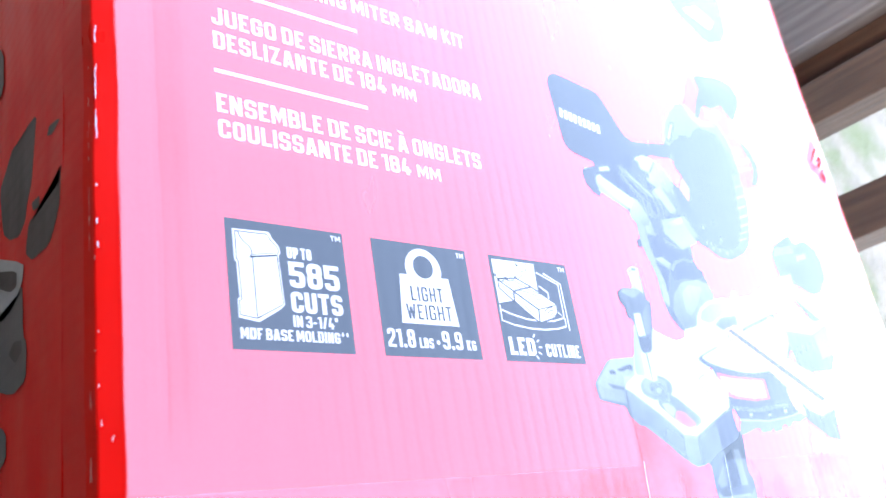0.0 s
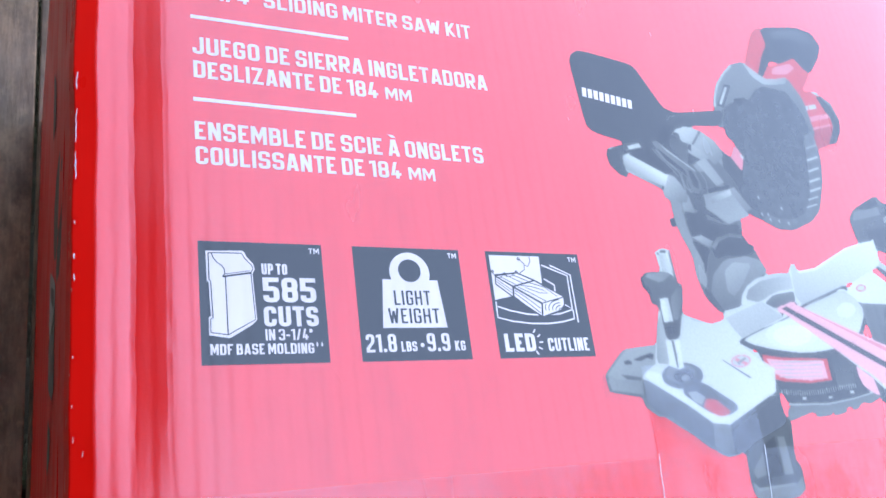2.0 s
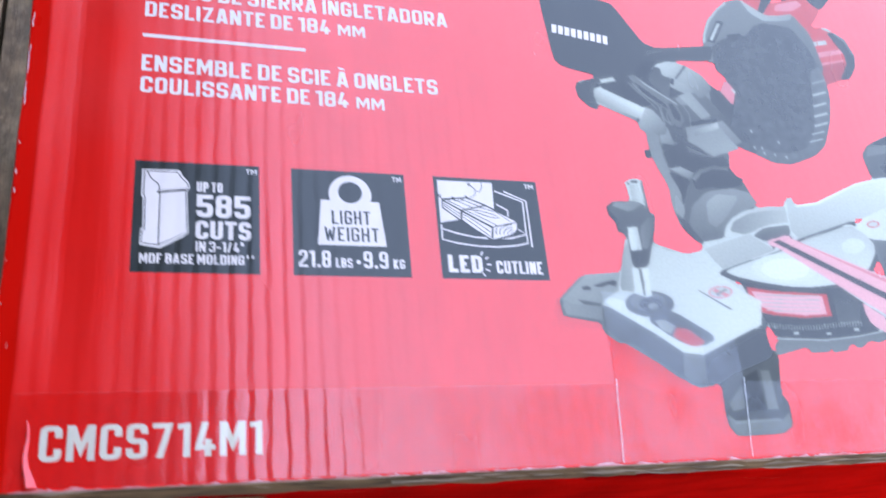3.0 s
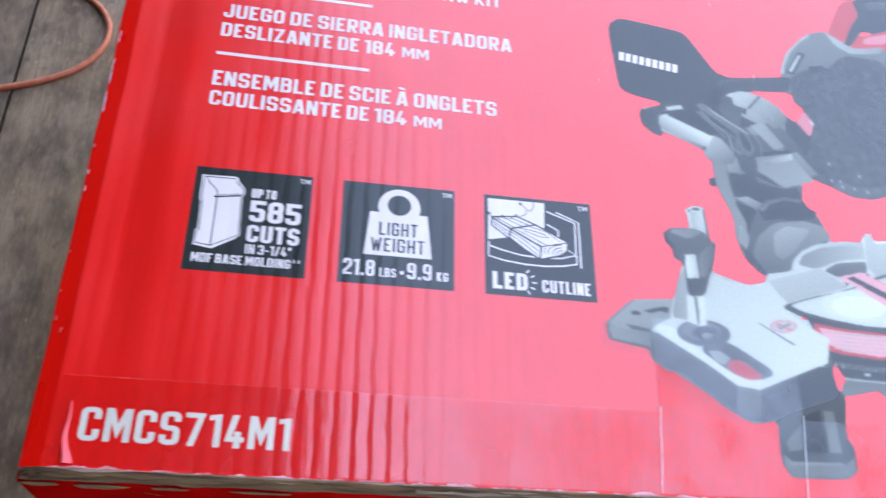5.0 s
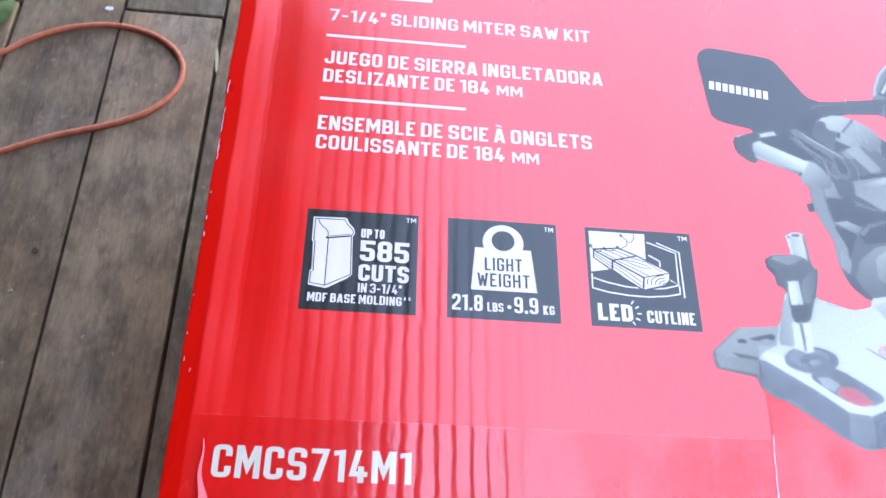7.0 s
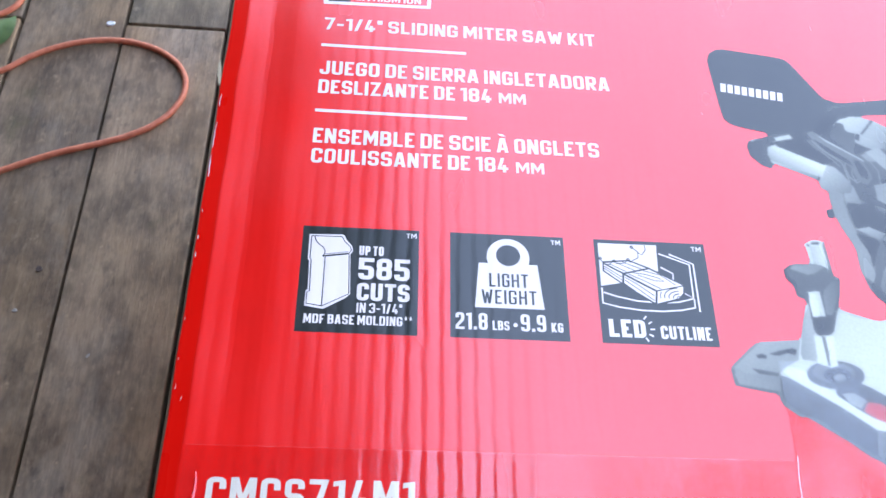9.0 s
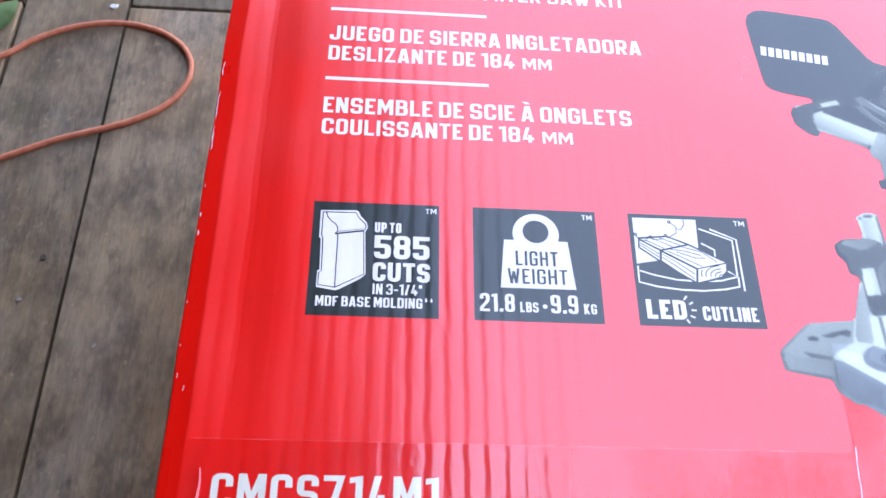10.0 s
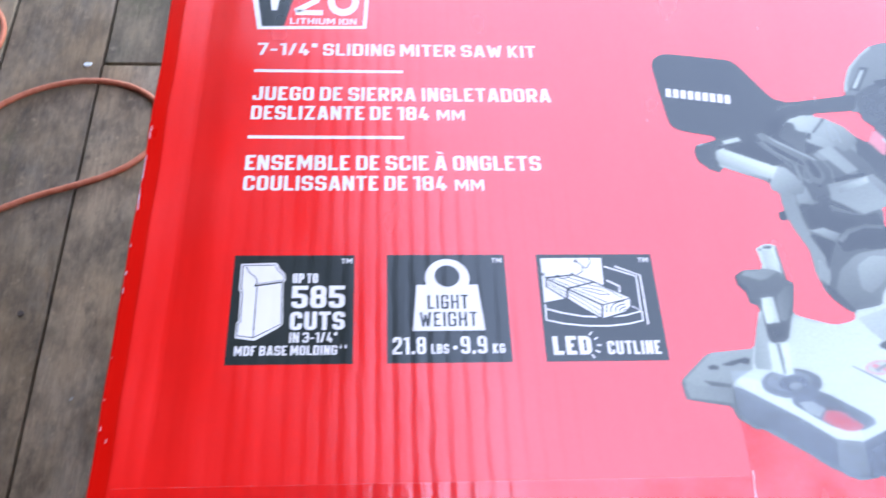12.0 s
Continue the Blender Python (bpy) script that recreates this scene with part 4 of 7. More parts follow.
patch("motor", "R", 1, [(416.3, 256.0), (421.5, 253.9), (424.6, 248.7), (433.7, 250.6), (440.6, 246.5), (446.9, 240.1), (449.3, 230.2), (440.1, 214.4), (434.0, 212.8), (421.7, 208.0), (419.4, 221.3), (415.7, 241.0)])
patch("motor", "RD", 0, [(421.5, 221.6), (439.0, 226.4), (441.4, 224.6), (434.9, 213.4), (422.1, 208.7)])
patch("motor", "P", 0, [(421.6, 230.6), (440.1, 235.2), (442.0, 232.6), (421.5, 227.1)])
patch("motor", "P", 0, [(421.5, 223.1), (440.1, 227.9), (440.8, 226.8), (421.6, 221.4)])
patch("motor", (0.025, 0.025, 90), 1, [(434.2, 247.0), (440.0, 247.2), (446.0, 242.2), (449.7, 231.7), (447.5, 223.4), (440.8, 214.5), (433.3, 212.7), (441.7, 224.7), (442.2, 232.0), (438.1, 238.7)])
patch("motor", (0.176, 0.1, -60), 0, [(439.5, 247.4), (446.2, 243.0), (449.8, 231.4), (448.6, 231.2), (444.9, 241.3), (439.1, 246.3)])
patch("motor", "W", 0, [(418.0, 237.6), (424.9, 239.3), (424.4, 236.2), (417.7, 234.3)])
patch("motor", "W", 0, [(425.4, 239.3), (432.0, 241.0), (431.8, 238.0), (425.0, 236.3)])
patch("motor", (0.336, 0.336, 90), 0, [(430.8, 249.7), (435.3, 250.2), (438.5, 248.0), (436.1, 247.6)])
patch("blade_guard", (0.16, 0.1, -70), 1, [(345.1, 228.8), (346.9, 235.4), (352.0, 245.6), (359.4, 253.7), (367.4, 260.8), (377.6, 264.1), (380.7, 258.7), (387.8, 253.3), (392.7, 250.4), (412.6, 258.3), (421.9, 243.5), (424.1, 217.8), (410.2, 205.9), (371.8, 214.2), (350.0, 216.4), (344.8, 215.6)])
patch("blade_guard", (0.332, 0.332, 90), 1, [(344.7, 228.8), (346.7, 235.4), (351.2, 245.0), (359.5, 254.2), (367.5, 261.1), (367.8, 259.4), (360.7, 253.7), (353.0, 244.8), (348.2, 235.4), (346.6, 229.1)])
patch("blade_guard", (0.312, 0.212, 0), 1, [(377.6, 264.1), (384.9, 259.4), (393.5, 254.3), (403.6, 255.5), (412.9, 258.1), (410.8, 253.2), (399.7, 250.9), (390.6, 250.0), (382.6, 254.6)])
patch("blade_guard", (0.1, 0.05, 90), 1, [(349.2, 226.0), (355.3, 231.2), (368.4, 237.6), (375.0, 237.2), (368.5, 231.2), (361.4, 218.2), (351.7, 211.2), (348.7, 216.2)])
patch("blade_guard", (0.025, 0.025, 90), 1, [(362.2, 236.6), (372.6, 238.6), (369.8, 234.7), (362.8, 232.4)])
patch("blade_guard", (0.05, 0.05, 90), 0, [(347.7, 230.2), (357.8, 246.2), (362.7, 245.6), (352.6, 229.3)])
patch("blade_guard", "W", 0, [(349.9, 231.7), (357.7, 244.1), (359.7, 243.9), (351.6, 231.1)])
patch("saw_blade", (0.035, 0.055, -80), 1, [(349.1, 218.3), (352.9, 225.2), (363.8, 231.1), (375.0, 237.2), (382.0, 244.9), (389.5, 248.4), (399.1, 247.8), (408.7, 247.2), (416.8, 233.9), (421.2, 217.3), (421.2, 200.5), (416.6, 185.0), (407.8, 168.0), (397.8, 159.1), (382.3, 153.4), (370.9, 153.7), (359.4, 158.6), (353.5, 160.5), (348.6, 163.7), (348.3, 172.5), (356.4, 191.7), (357.4, 197.2), (353.9, 206.1), (349.0, 210.8)])
patch("saw_blade", (0.10, 0.085, -90), 1, [(412.6, 216.1), (420.8, 221.5), (422.3, 211.8), (421.8, 200.6), (417.3, 185.0), (408.1, 166.8), (399.2, 159.6), (382.2, 153.1), (370.8, 153.3), (359.3, 158.4), (365.0, 161.8), (373.5, 160.0), (383.7, 159.9), (395.0, 164.2), (402.3, 172.6), (406.5, 183.7)])
patch("saw_blade", "P", 1, [(348.1, 196.9), (353.0, 204.6), (358.0, 198.3), (354.1, 189.8), (351.8, 191.1)])
patch("saw_blade", "W", 0, [(355.3, 198.5), (356.4, 199.5), (358.1, 197.6), (357.3, 195.8)])
patch("saw_blade", (0.192, 0.192, 90), 0, [(411.7, 208.8), (422.2, 212.2), (421.9, 210.7), (412.2, 207.5)])
patch("saw_blade", (0.32, 0.32, 90), 0, [(409.7, 200.6), (420.1, 204.0), (419.9, 202.4), (410.2, 199.3)])
patch("saw_blade", (0.32, 0.32, 90), 0, [(407.9, 193.0), (418.2, 196.3), (418.0, 194.8), (408.4, 191.7)])
patch("saw_blade", (0.32, 0.32, 90), 0, [(406.3, 186.1), (416.5, 189.3), (416.2, 187.7), (406.8, 184.8)])
patch("saw_blade", (0.32, 0.32, 90), 0, [(404.5, 179.7), (414.7, 182.8), (414.5, 181.3), (405.0, 178.4)])
patch("saw_blade", (0.32, 0.32, 90), 0, [(401.2, 173.8), (410.4, 176.5), (410.2, 175.6), (401.3, 172.9)])
patch("saw_blade", (0.32, 0.32, 90), 0, [(397.9, 168.7), (407.9, 171.4), (407.7, 170.6), (398.0, 167.8)])
patch("saw_blade", (0.272, 0.272, 90), 0, [(360.3, 172.7), (361.7, 173.6), (362.0, 171.1), (361.1, 171.5)])
patch("saw_blade", (0.272, 0.272, 90), 0, [(359.8, 162.5), (361.2, 163.4), (361.5, 160.9), (360.5, 161.3)])
patch("saw_blade", (0.272, 0.272, 90), 0, [(364.5, 162.4), (366.0, 163.3), (366.2, 160.8), (365.3, 161.2)])
patch("saw_blade", (0.272, 0.272, 90), 0, [(365.1, 159.3), (366.6, 160.2), (366.8, 157.7), (365.9, 158.1)])
patch("saw_blade", (0.272, 0.272, 90), 0, [(378.7, 157.7), (380.2, 158.6), (380.4, 156.1), (379.5, 156.5)])
patch("saw_blade", (0.272, 0.272, 90), 0, [(371.7, 158.8), (373.2, 159.7), (373.4, 157.2), (372.5, 157.6)])
patch("saw_blade", (0.272, 0.272, 90), 0, [(376.3, 166.9), (377.7, 167.9), (378.0, 165.3), (377.0, 165.7)])
patch("slide_rail", (0.372, 0.132, -60), 1, [(307.4, 206.8), (311.3, 210.9), (316.8, 212.2), (324.9, 210.2), (332.7, 206.9), (341.6, 199.6), (339.9, 186.8), (332.3, 190.8), (322.5, 193.9), (317.8, 196.4), (309.4, 200.9)])
patch("slide_rail", (0.1, 0.06, 90), 1, [(305.8, 204.1), (310.0, 209.5), (318.7, 205.6), (317.1, 198.1), (314.3, 189.4), (307.3, 195.8), (303.8, 199.0)])
patch("slide_rail", (0.392, 0.272, -60), 0, [(311.2, 210.4), (316.8, 211.9), (322.7, 209.7), (320.5, 206.8)])
patch("slide_rail", (0.03, 0.03, 90), 0, [(319.1, 205.0), (322.6, 209.5), (325.3, 209.2), (321.4, 204.4), (319.2, 197.7), (317.3, 199.1)])
patch("slide_rail", (0.04, 0.04, 90), 0, [(324.7, 209.2), (332.4, 205.9), (341.4, 198.6), (341.0, 196.9), (330.9, 203.9), (323.8, 207.6)])
patch("arm_housing", (0.1, 0.05, -90), 1, [(295.7, 180.0), (305.1, 184.7), (326.3, 193.6), (336.6, 194.4), (346.3, 181.4), (352.3, 164.7), (341.0, 158.3), (331.4, 154.5), (317.8, 160.6), (307.5, 161.1), (297.7, 166.6), (294.3, 171.9)])
patch("arm_housing", (0.2, 0.128, -60), 0, [(317.9, 189.2), (326.7, 193.7), (337.8, 177.8), (336.6, 172.5), (333.8, 176.9), (326.0, 186.0), (320.7, 185.4)])
patch("arm_housing", (0.204, 0.136, -80), 0, [(320.2, 169.7), (344.6, 177.7), (353.7, 164.9), (331.4, 154.5), (323.0, 162.6)])
patch("arm_housing", (0.272, 0.12, -80), 0, [(325.4, 171.8), (341.0, 176.5), (341.6, 172.4), (331.0, 169.0), (326.5, 166.4)])
patch("arm_housing", (0.02, 0.02, 90), 0, [(321.5, 174.0), (341.3, 178.7), (341.0, 176.5), (325.4, 171.8)])
patch("neck", (0.12, 0.07, -90), 1, [(298.1, 167.0), (308.5, 163.6), (319.1, 159.1), (331.4, 154.5), (343.6, 157.6), (340.9, 146.5), (347.7, 140.6), (352.2, 128.0), (349.1, 123.9), (333.5, 116.8), (327.0, 108.8), (315.8, 105.4), (314.4, 108.4), (305.7, 111.9), (304.4, 123.6), (301.7, 139.1), (297.7, 155.0)])
patch("neck", (0.035, 0.06, 90), 1, [(307.2, 159.4), (331.3, 153.5), (340.6, 155.9), (341.9, 148.3), (328.8, 148.5), (317.4, 142.1), (309.2, 147.1)])
patch("neck", (0.176, 0.216, -80), 1, [(296.4, 168.9), (299.6, 170.4), (304.1, 175.3), (302.9, 161.8), (303.2, 153.1), (304.6, 145.7), (308.9, 133.5), (309.6, 125.3), (306.6, 116.0), (308.4, 111.2), (304.6, 112.9), (302.1, 123.7), (302.5, 135.0), (297.4, 148.2), (295.7, 160.0)])
patch("neck", (0.252, 0.152, -40), 0, [(304.6, 173.1), (309.6, 170.2), (311.5, 160.4), (303.6, 155.3), (303.4, 161.8)])
patch("neck", (0.03, 0.05, 90), 1, [(303.2, 160.7), (311.4, 159.9), (317.1, 163.2), (319.9, 153.1), (331.3, 151.4), (319.8, 143.9), (316.1, 140.4), (305.4, 144.7)])
patch("neck", (0.272, 0.144, -80), 0, [(304.6, 145.7), (311.8, 147.2), (319.3, 143.9), (315.9, 140.0)])
patch("neck", (0.035, 0.035, 90), 1, [(303.9, 144.6), (315.9, 139.4), (313.0, 134.9), (308.4, 124.2), (308.7, 132.4)])
patch("neck", (0.208, 0.1, -90), 1, [(313.6, 124.9), (323.9, 133.5), (339.4, 136.3), (349.7, 134.3), (353.2, 127.4), (336.3, 119.6), (329.0, 110.3), (325.5, 106.9), (314.8, 105.2), (309.1, 114.4)])
patch("neck", (0.272, 0.172, -70), 1, [(322.1, 127.1), (329.6, 132.3), (343.1, 131.8), (331.7, 118.5), (324.8, 112.8), (320.8, 115.4)])
patch("neck", (0.04, 0.04, 90), 1, [(316.4, 140.0), (321.9, 146.5), (332.2, 149.6), (341.3, 148.6), (344.3, 143.6), (348.0, 142.0), (345.9, 137.8), (336.9, 135.6), (326.6, 135.9), (318.6, 133.8)])
patch("neck", (0.16, 0.1, 90), 0, [(317.2, 140.8), (322.5, 146.2), (332.2, 149.2), (341.3, 148.6), (340.2, 146.5), (331.1, 146.8), (323.5, 144.0), (318.8, 139.0)])
patch("neck", (0.06, 0.05, 90), 1, [(302.9, 121.0), (309.1, 114.4), (314.8, 105.5), (314.8, 103.5), (311.8, 104.7), (305.7, 111.2)])
patch("neck", (0.03, 0.03, 90), 1, [(292.7, 155.5), (296.0, 156.4), (295.6, 151.1), (292.9, 151.4)])
patch("slide_rail", (0.035, 0.07, -90), 1, [(259.9, 190.6), (261.1, 193.7), (263.6, 195.2), (271.3, 195.2), (273.0, 193.2), (272.0, 190.2), (267.7, 188.5), (267.2, 185.5), (268.4, 182.2), (271.1, 180.1), (270.1, 178.1), (265.8, 179.6), (260.6, 184.8)])
patch("slide_rail", (0.03, 0.03, 90), 0, [(270.1, 194.1), (282.7, 196.5), (288.6, 195.0), (297.7, 183.0), (295.6, 179.5), (272.6, 190.6)])
patch("slide_rail", (0.36, 0.272, 0), 0, [(261.4, 193.9), (264.3, 195.3), (279.0, 198.7), (282.4, 196.5), (273.1, 194.0), (268.1, 194.4), (263.4, 193.8)])
patch("slide_rail", (0.412, 0.16, -70), 0, [(269.9, 189.9), (295.6, 179.7), (292.2, 172.9), (266.4, 183.6)])
patch("slide_rail", (0.312, 0.232, 90), 0, [(272.7, 191.3), (296.4, 181.4), (296.1, 180.8), (272.2, 190.7)])
patch("arm_housing", (0.312, 0.136, -60), 1, [(292.3, 172.9), (295.0, 179.2), (298.6, 182.1), (302.5, 181.1), (305.9, 176.9), (309.4, 169.8), (307.0, 165.6), (295.7, 166.7), (293.0, 168.1)])
patch("arm_housing", (0.03, 0.03, 90), 0, [(292.0, 172.9), (294.8, 179.4), (297.7, 182.0), (298.5, 181.6), (295.7, 178.6), (293.1, 172.3)])
patch("lever", (0.296, 0.176, -40), 0, [(286.3, 194.7), (289.7, 195.1), (293.8, 189.6), (299.2, 182.5), (296.2, 181.4)])
patch("lever", (0.06, 0.1, 90), 1, [(289.4, 199.2), (291.3, 201.3), (294.7, 200.5), (303.1, 195.4), (308.3, 190.0), (314.6, 190.6), (320.5, 184.2), (324.0, 176.4), (323.4, 171.5), (316.3, 169.3), (310.9, 172.2), (305.9, 178.0), (294.2, 192.0)])
patch("lever", (0.2, 0.2, 90), 0, [(290.8, 199.8), (298.0, 191.0), (298.4, 191.5), (291.3, 200.3)])
patch("lever", (0.2, 0.2, 90), 0, [(298.0, 191.0), (306.8, 183.5), (307.2, 184.0), (298.4, 191.5)])
patch("lever", (0.2, 0.2, 90), 0, [(306.8, 183.6), (308.1, 172.4), (308.7, 172.6), (307.3, 183.8)])
patch("lever", (0.2, 0.2, 90), 0, [(294.3, 199.8), (309.9, 188.5), (310.3, 189.0), (294.6, 200.3)])
patch("lever", (0.2, 0.2, 90), 0, [(309.8, 188.5), (315.1, 178.8), (315.5, 179.2), (310.3, 188.9)])
patch("lever", (0.2, 0.2, 90), 0, [(315.0, 178.9), (314.6, 172.0), (315.1, 172.1), (315.6, 179.1)])
patch("lever", (0.176, 0.176, 90), 0, [(291.8, 196.3), (305.4, 181.3), (305.8, 181.6), (292.1, 196.7)])
patch("lever", (0.192, 0.192, 90), 0, [(308.8, 183.9), (310.7, 185.9), (310.4, 186.3), (308.5, 184.3)])
patch("lever", (0.192, 0.192, 90), 0, [(310.5, 185.8), (313.1, 186.1), (313.3, 186.7), (310.6, 186.4)])
patch("lever", (0.192, 0.192, 90), 0, [(313.0, 186.1), (315.4, 182.9), (315.9, 183.3), (313.4, 186.6)])
patch("lever", (0.192, 0.192, 90), 0, [(315.4, 183.0), (316.4, 177.8), (316.9, 178.1), (315.9, 183.2)])
patch("lever", (0.192, 0.192, 90), 0, [(316.4, 178.0), (315.0, 173.8), (315.5, 173.8), (316.9, 178.0)])
patch("lever", (0.192, 0.192, 90), 0, [(315.2, 174.1), (311.9, 172.6), (311.9, 172.0), (315.3, 173.5)])
patch("lever", (0.192, 0.192, 90), 0, [(312.1, 172.5), (309.2, 175.7), (308.8, 175.2), (311.7, 172.1)])
patch("lever", (0.192, 0.192, 90), 0, [(309.2, 175.6), (308.3, 181.3), (307.8, 181.0), (308.7, 175.3)])
patch("lever", (0.192, 0.192, 90), 0, [(308.3, 181.2), (308.9, 184.1), (308.4, 184.1), (307.8, 181.1)])
patch("lever", (0.192, 0.192, 90), 0, [(313.9, 182.8), (315.6, 178.9), (316.0, 179.2), (314.3, 183.1)])
patch("lever", (0.192, 0.192, 90), 0, [(315.6, 179.1), (314.4, 175.5), (314.8, 175.4), (316.0, 179.0)])
patch("lever", (0.192, 0.192, 90), 0, [(314.5, 175.6), (311.5, 173.6), (311.7, 173.2), (314.6, 175.3)])
patch("lever", (0.192, 0.192, 90), 0, [(311.8, 173.6), (310.6, 177.5), (310.2, 177.2), (311.4, 173.3)])
patch("lever", (0.192, 0.192, 90), 0, [(310.6, 177.3), (311.9, 181.5), (311.5, 181.5), (310.2, 177.3)])
patch("lever", (0.192, 0.192, 90), 0, [(311.8, 181.3), (314.1, 182.7), (314.0, 183.1), (311.7, 181.7)])
patch("arm_housing", (0.172, 0.172, 90), 0, [(320.9, 187.0), (324.5, 179.8), (325.0, 180.2), (321.4, 187.4)])
patch("arm_housing", (0.172, 0.172, 90), 0, [(324.5, 179.9), (323.7, 171.8), (324.3, 171.9), (325.0, 180.0)])
patch("dust_chute", (0.028, 0.05, -60), 2, [(247.6, 244.7), (249.4, 249.9), (253.7, 253.1), (258.6, 253.5), (286.2, 250.1), (290.3, 248.9), (293.1, 245.9), (307.9, 220.5), (349.6, 227.2), (349.7, 225.5), (347.1, 216.5), (319.3, 214.1), (311.3, 210.9), (304.7, 204.0), (295.1, 196.9), (282.7, 196.5), (274.9, 199.2), (258.0, 202.4), (253.2, 204.2), (250.3, 207.6)])
patch("dust_chute", (0.09, 0.05, 90), 0, [(308.7, 219.6), (340.9, 224.8), (340.3, 223.1), (310.4, 218.0), (305.8, 215.2), (307.4, 217.9)])
patch("dust_chute", (0.022, 0.022, 90), 1, [(296.0, 201.8), (303.2, 212.5), (311.7, 212.8), (304.7, 204.0), (296.2, 197.2)])
patch("turntable", (0.396, 0.316, 0), 2, [(328.2, 108.8), (330.6, 114.1), (335.4, 118.8), (343.8, 123.5), (358.9, 126.6), (371.4, 126.9), (370.4, 113.7), (354.6, 105.5), (341.8, 109.2)])
patch("turntable", (0.184, 0.316, -10), 1, [(332.1, 111.3), (335.8, 117.0), (345.8, 121.9), (360.0, 124.4), (370.5, 124.5), (368.9, 116.9), (355.1, 115.7), (345.5, 111.4), (340.4, 109.8)])
patch("turntable", (0.396, 0.396, 90), 1, [(343.0, 109.3), (350.2, 113.8), (358.3, 116.3), (369.4, 117.8), (369.4, 116.3), (357.9, 114.5), (350.6, 112.1), (345.0, 108.5)])
patch("turntable", (0.09, 0.14, 90), 1, [(345.1, 109.3), (353.3, 114.1), (368.7, 116.3), (369.0, 112.4), (361.1, 107.7), (351.7, 106.4)])
patch("base", (0.13, 0.13, 90), 1, [(232.3, 73.3), (244.9, 84.8), (249.5, 85.8), (255.2, 85.1), (264.5, 87.2), (262.6, 78.2), (253.9, 73.5), (250.9, 62.0), (233.1, 65.2)])
patch("base", (0.192, 0.164, -90), 0, [(232.7, 73.5), (244.9, 84.5), (249.4, 85.5), (255.2, 84.8), (264.3, 86.8), (262.6, 78.4), (254.4, 74.0), (252.4, 69.8), (235.0, 70.7)])
patch("base", (0.13, 0.1, 0), 0, [(232.3, 73.2), (234.7, 70.3), (251.9, 68.6), (251.1, 62.1), (233.3, 65.3)])
patch("base", (0.02, 0.02, 90), 2, [(243.5, 78.2), (244.3, 79.0), (246.7, 79.3), (248.2, 78.7), (247.1, 77.8), (244.8, 77.4)])
patch("base", (0.03, 0.03, 90), 1, [(249.5, 79.1), (254.7, 81.5), (262.5, 82.7), (262.9, 81.5), (260.7, 79.3), (255.2, 79.5), (250.6, 78.5)])
patch("base", (0.396, 0.396, 90), 1, [(260.5, 79.9), (261.6, 81.1), (262.6, 81.0), (262.2, 79.3), (260.9, 79.0)])
patch("base", (0.06, 0.1, 90), 0, [(241.2, 72.9), (252.7, 71.2), (251.7, 69.2), (244.6, 70.4)])
patch("base", (0.13, 0.07, -60), 1, [(252.1, 72.1), (253.4, 74.1), (337.8, 67.6), (339.7, 63.4), (337.1, 47.0), (306.2, 33.6), (295.1, 31.7), (284.5, 36.6), (266.4, 51.7), (262.0, 56.3), (256.1, 57.6), (252.0, 60.7)])
patch("base", (0.14, 0.09, -60), 1, [(251.7, 68.3), (253.2, 69.4), (287.8, 45.6), (301.2, 44.7), (307.7, 48.1), (303.9, 31.9), (296.0, 30.9), (291.2, 32.8), (286.8, 36.3), (265.3, 50.1), (261.8, 52.3), (258.7, 52.3), (251.8, 57.7)])
patch("base", (0.192, 0.13, -80), 0, [(288.5, 44.6), (301.1, 44.4), (307.6, 47.8), (303.9, 31.9), (296.0, 31.1), (291.8, 33.0), (287.4, 36.5)])
patch("base", (0.228, 0.168, -70), 0, [(312.4, 50.6), (336.3, 59.4), (336.0, 45.6), (320.0, 42.1)])
patch("base", (0.176, 0.12, -80), 0, [(301.0, 46.0), (311.8, 50.0), (320.0, 42.1), (307.7, 33.4), (300.1, 31.6)])
patch("base", (0.344, 0.392, -20), 1, [(279.4, 81.9), (286.3, 103.4), (290.3, 101.9), (303.7, 97.8), (313.9, 99.9), (314.6, 104.2), (342.0, 110.2), (355.7, 102.4), (322.3, 88.8), (319.6, 87.0), (333.3, 79.9), (339.8, 70.9), (336.7, 60.1), (299.7, 46.1), (288.0, 47.8), (273.5, 57.1), (254.5, 71.9), (256.1, 74.6)])
patch("base", (0.376, 0.424, -30), 1, [(252.6, 71.2), (254.4, 74.0), (261.9, 76.6), (266.6, 88.7), (273.8, 78.1), (287.7, 66.5), (308.3, 54.6), (307.6, 49.5), (301.1, 46.2), (293.2, 46.3), (288.1, 46.9), (257.7, 67.3), (253.6, 69.0)])
patch("base", (0.276, 0.376, 30), 0, [(276.6, 55.2), (282.0, 55.5), (289.6, 50.0), (288.1, 46.8), (286.6, 48.1)])
patch("base", (0.296, 0.36, 0), 1, [(290.2, 101.6), (303.6, 97.6), (313.9, 99.8), (324.4, 102.1), (319.1, 88.6), (304.5, 84.9), (288.5, 89.2)])
patch("base", (0.436, 0.376, -60), 1, [(305.2, 63.8), (321.8, 71.2), (334.4, 70.6), (336.1, 62.7), (317.7, 56.0), (307.7, 53.6)])
patch("base", (0.05, 0.05, 90), 0, [(304.5, 78.7), (305.2, 78.8), (321.2, 68.8), (320.4, 68.2)])
patch("base", (0.04, 0.04, 90), 0, [(318.8, 88.1), (322.1, 89.3), (355.7, 102.1), (356.7, 101.3), (322.6, 88.0), (320.4, 86.2)])
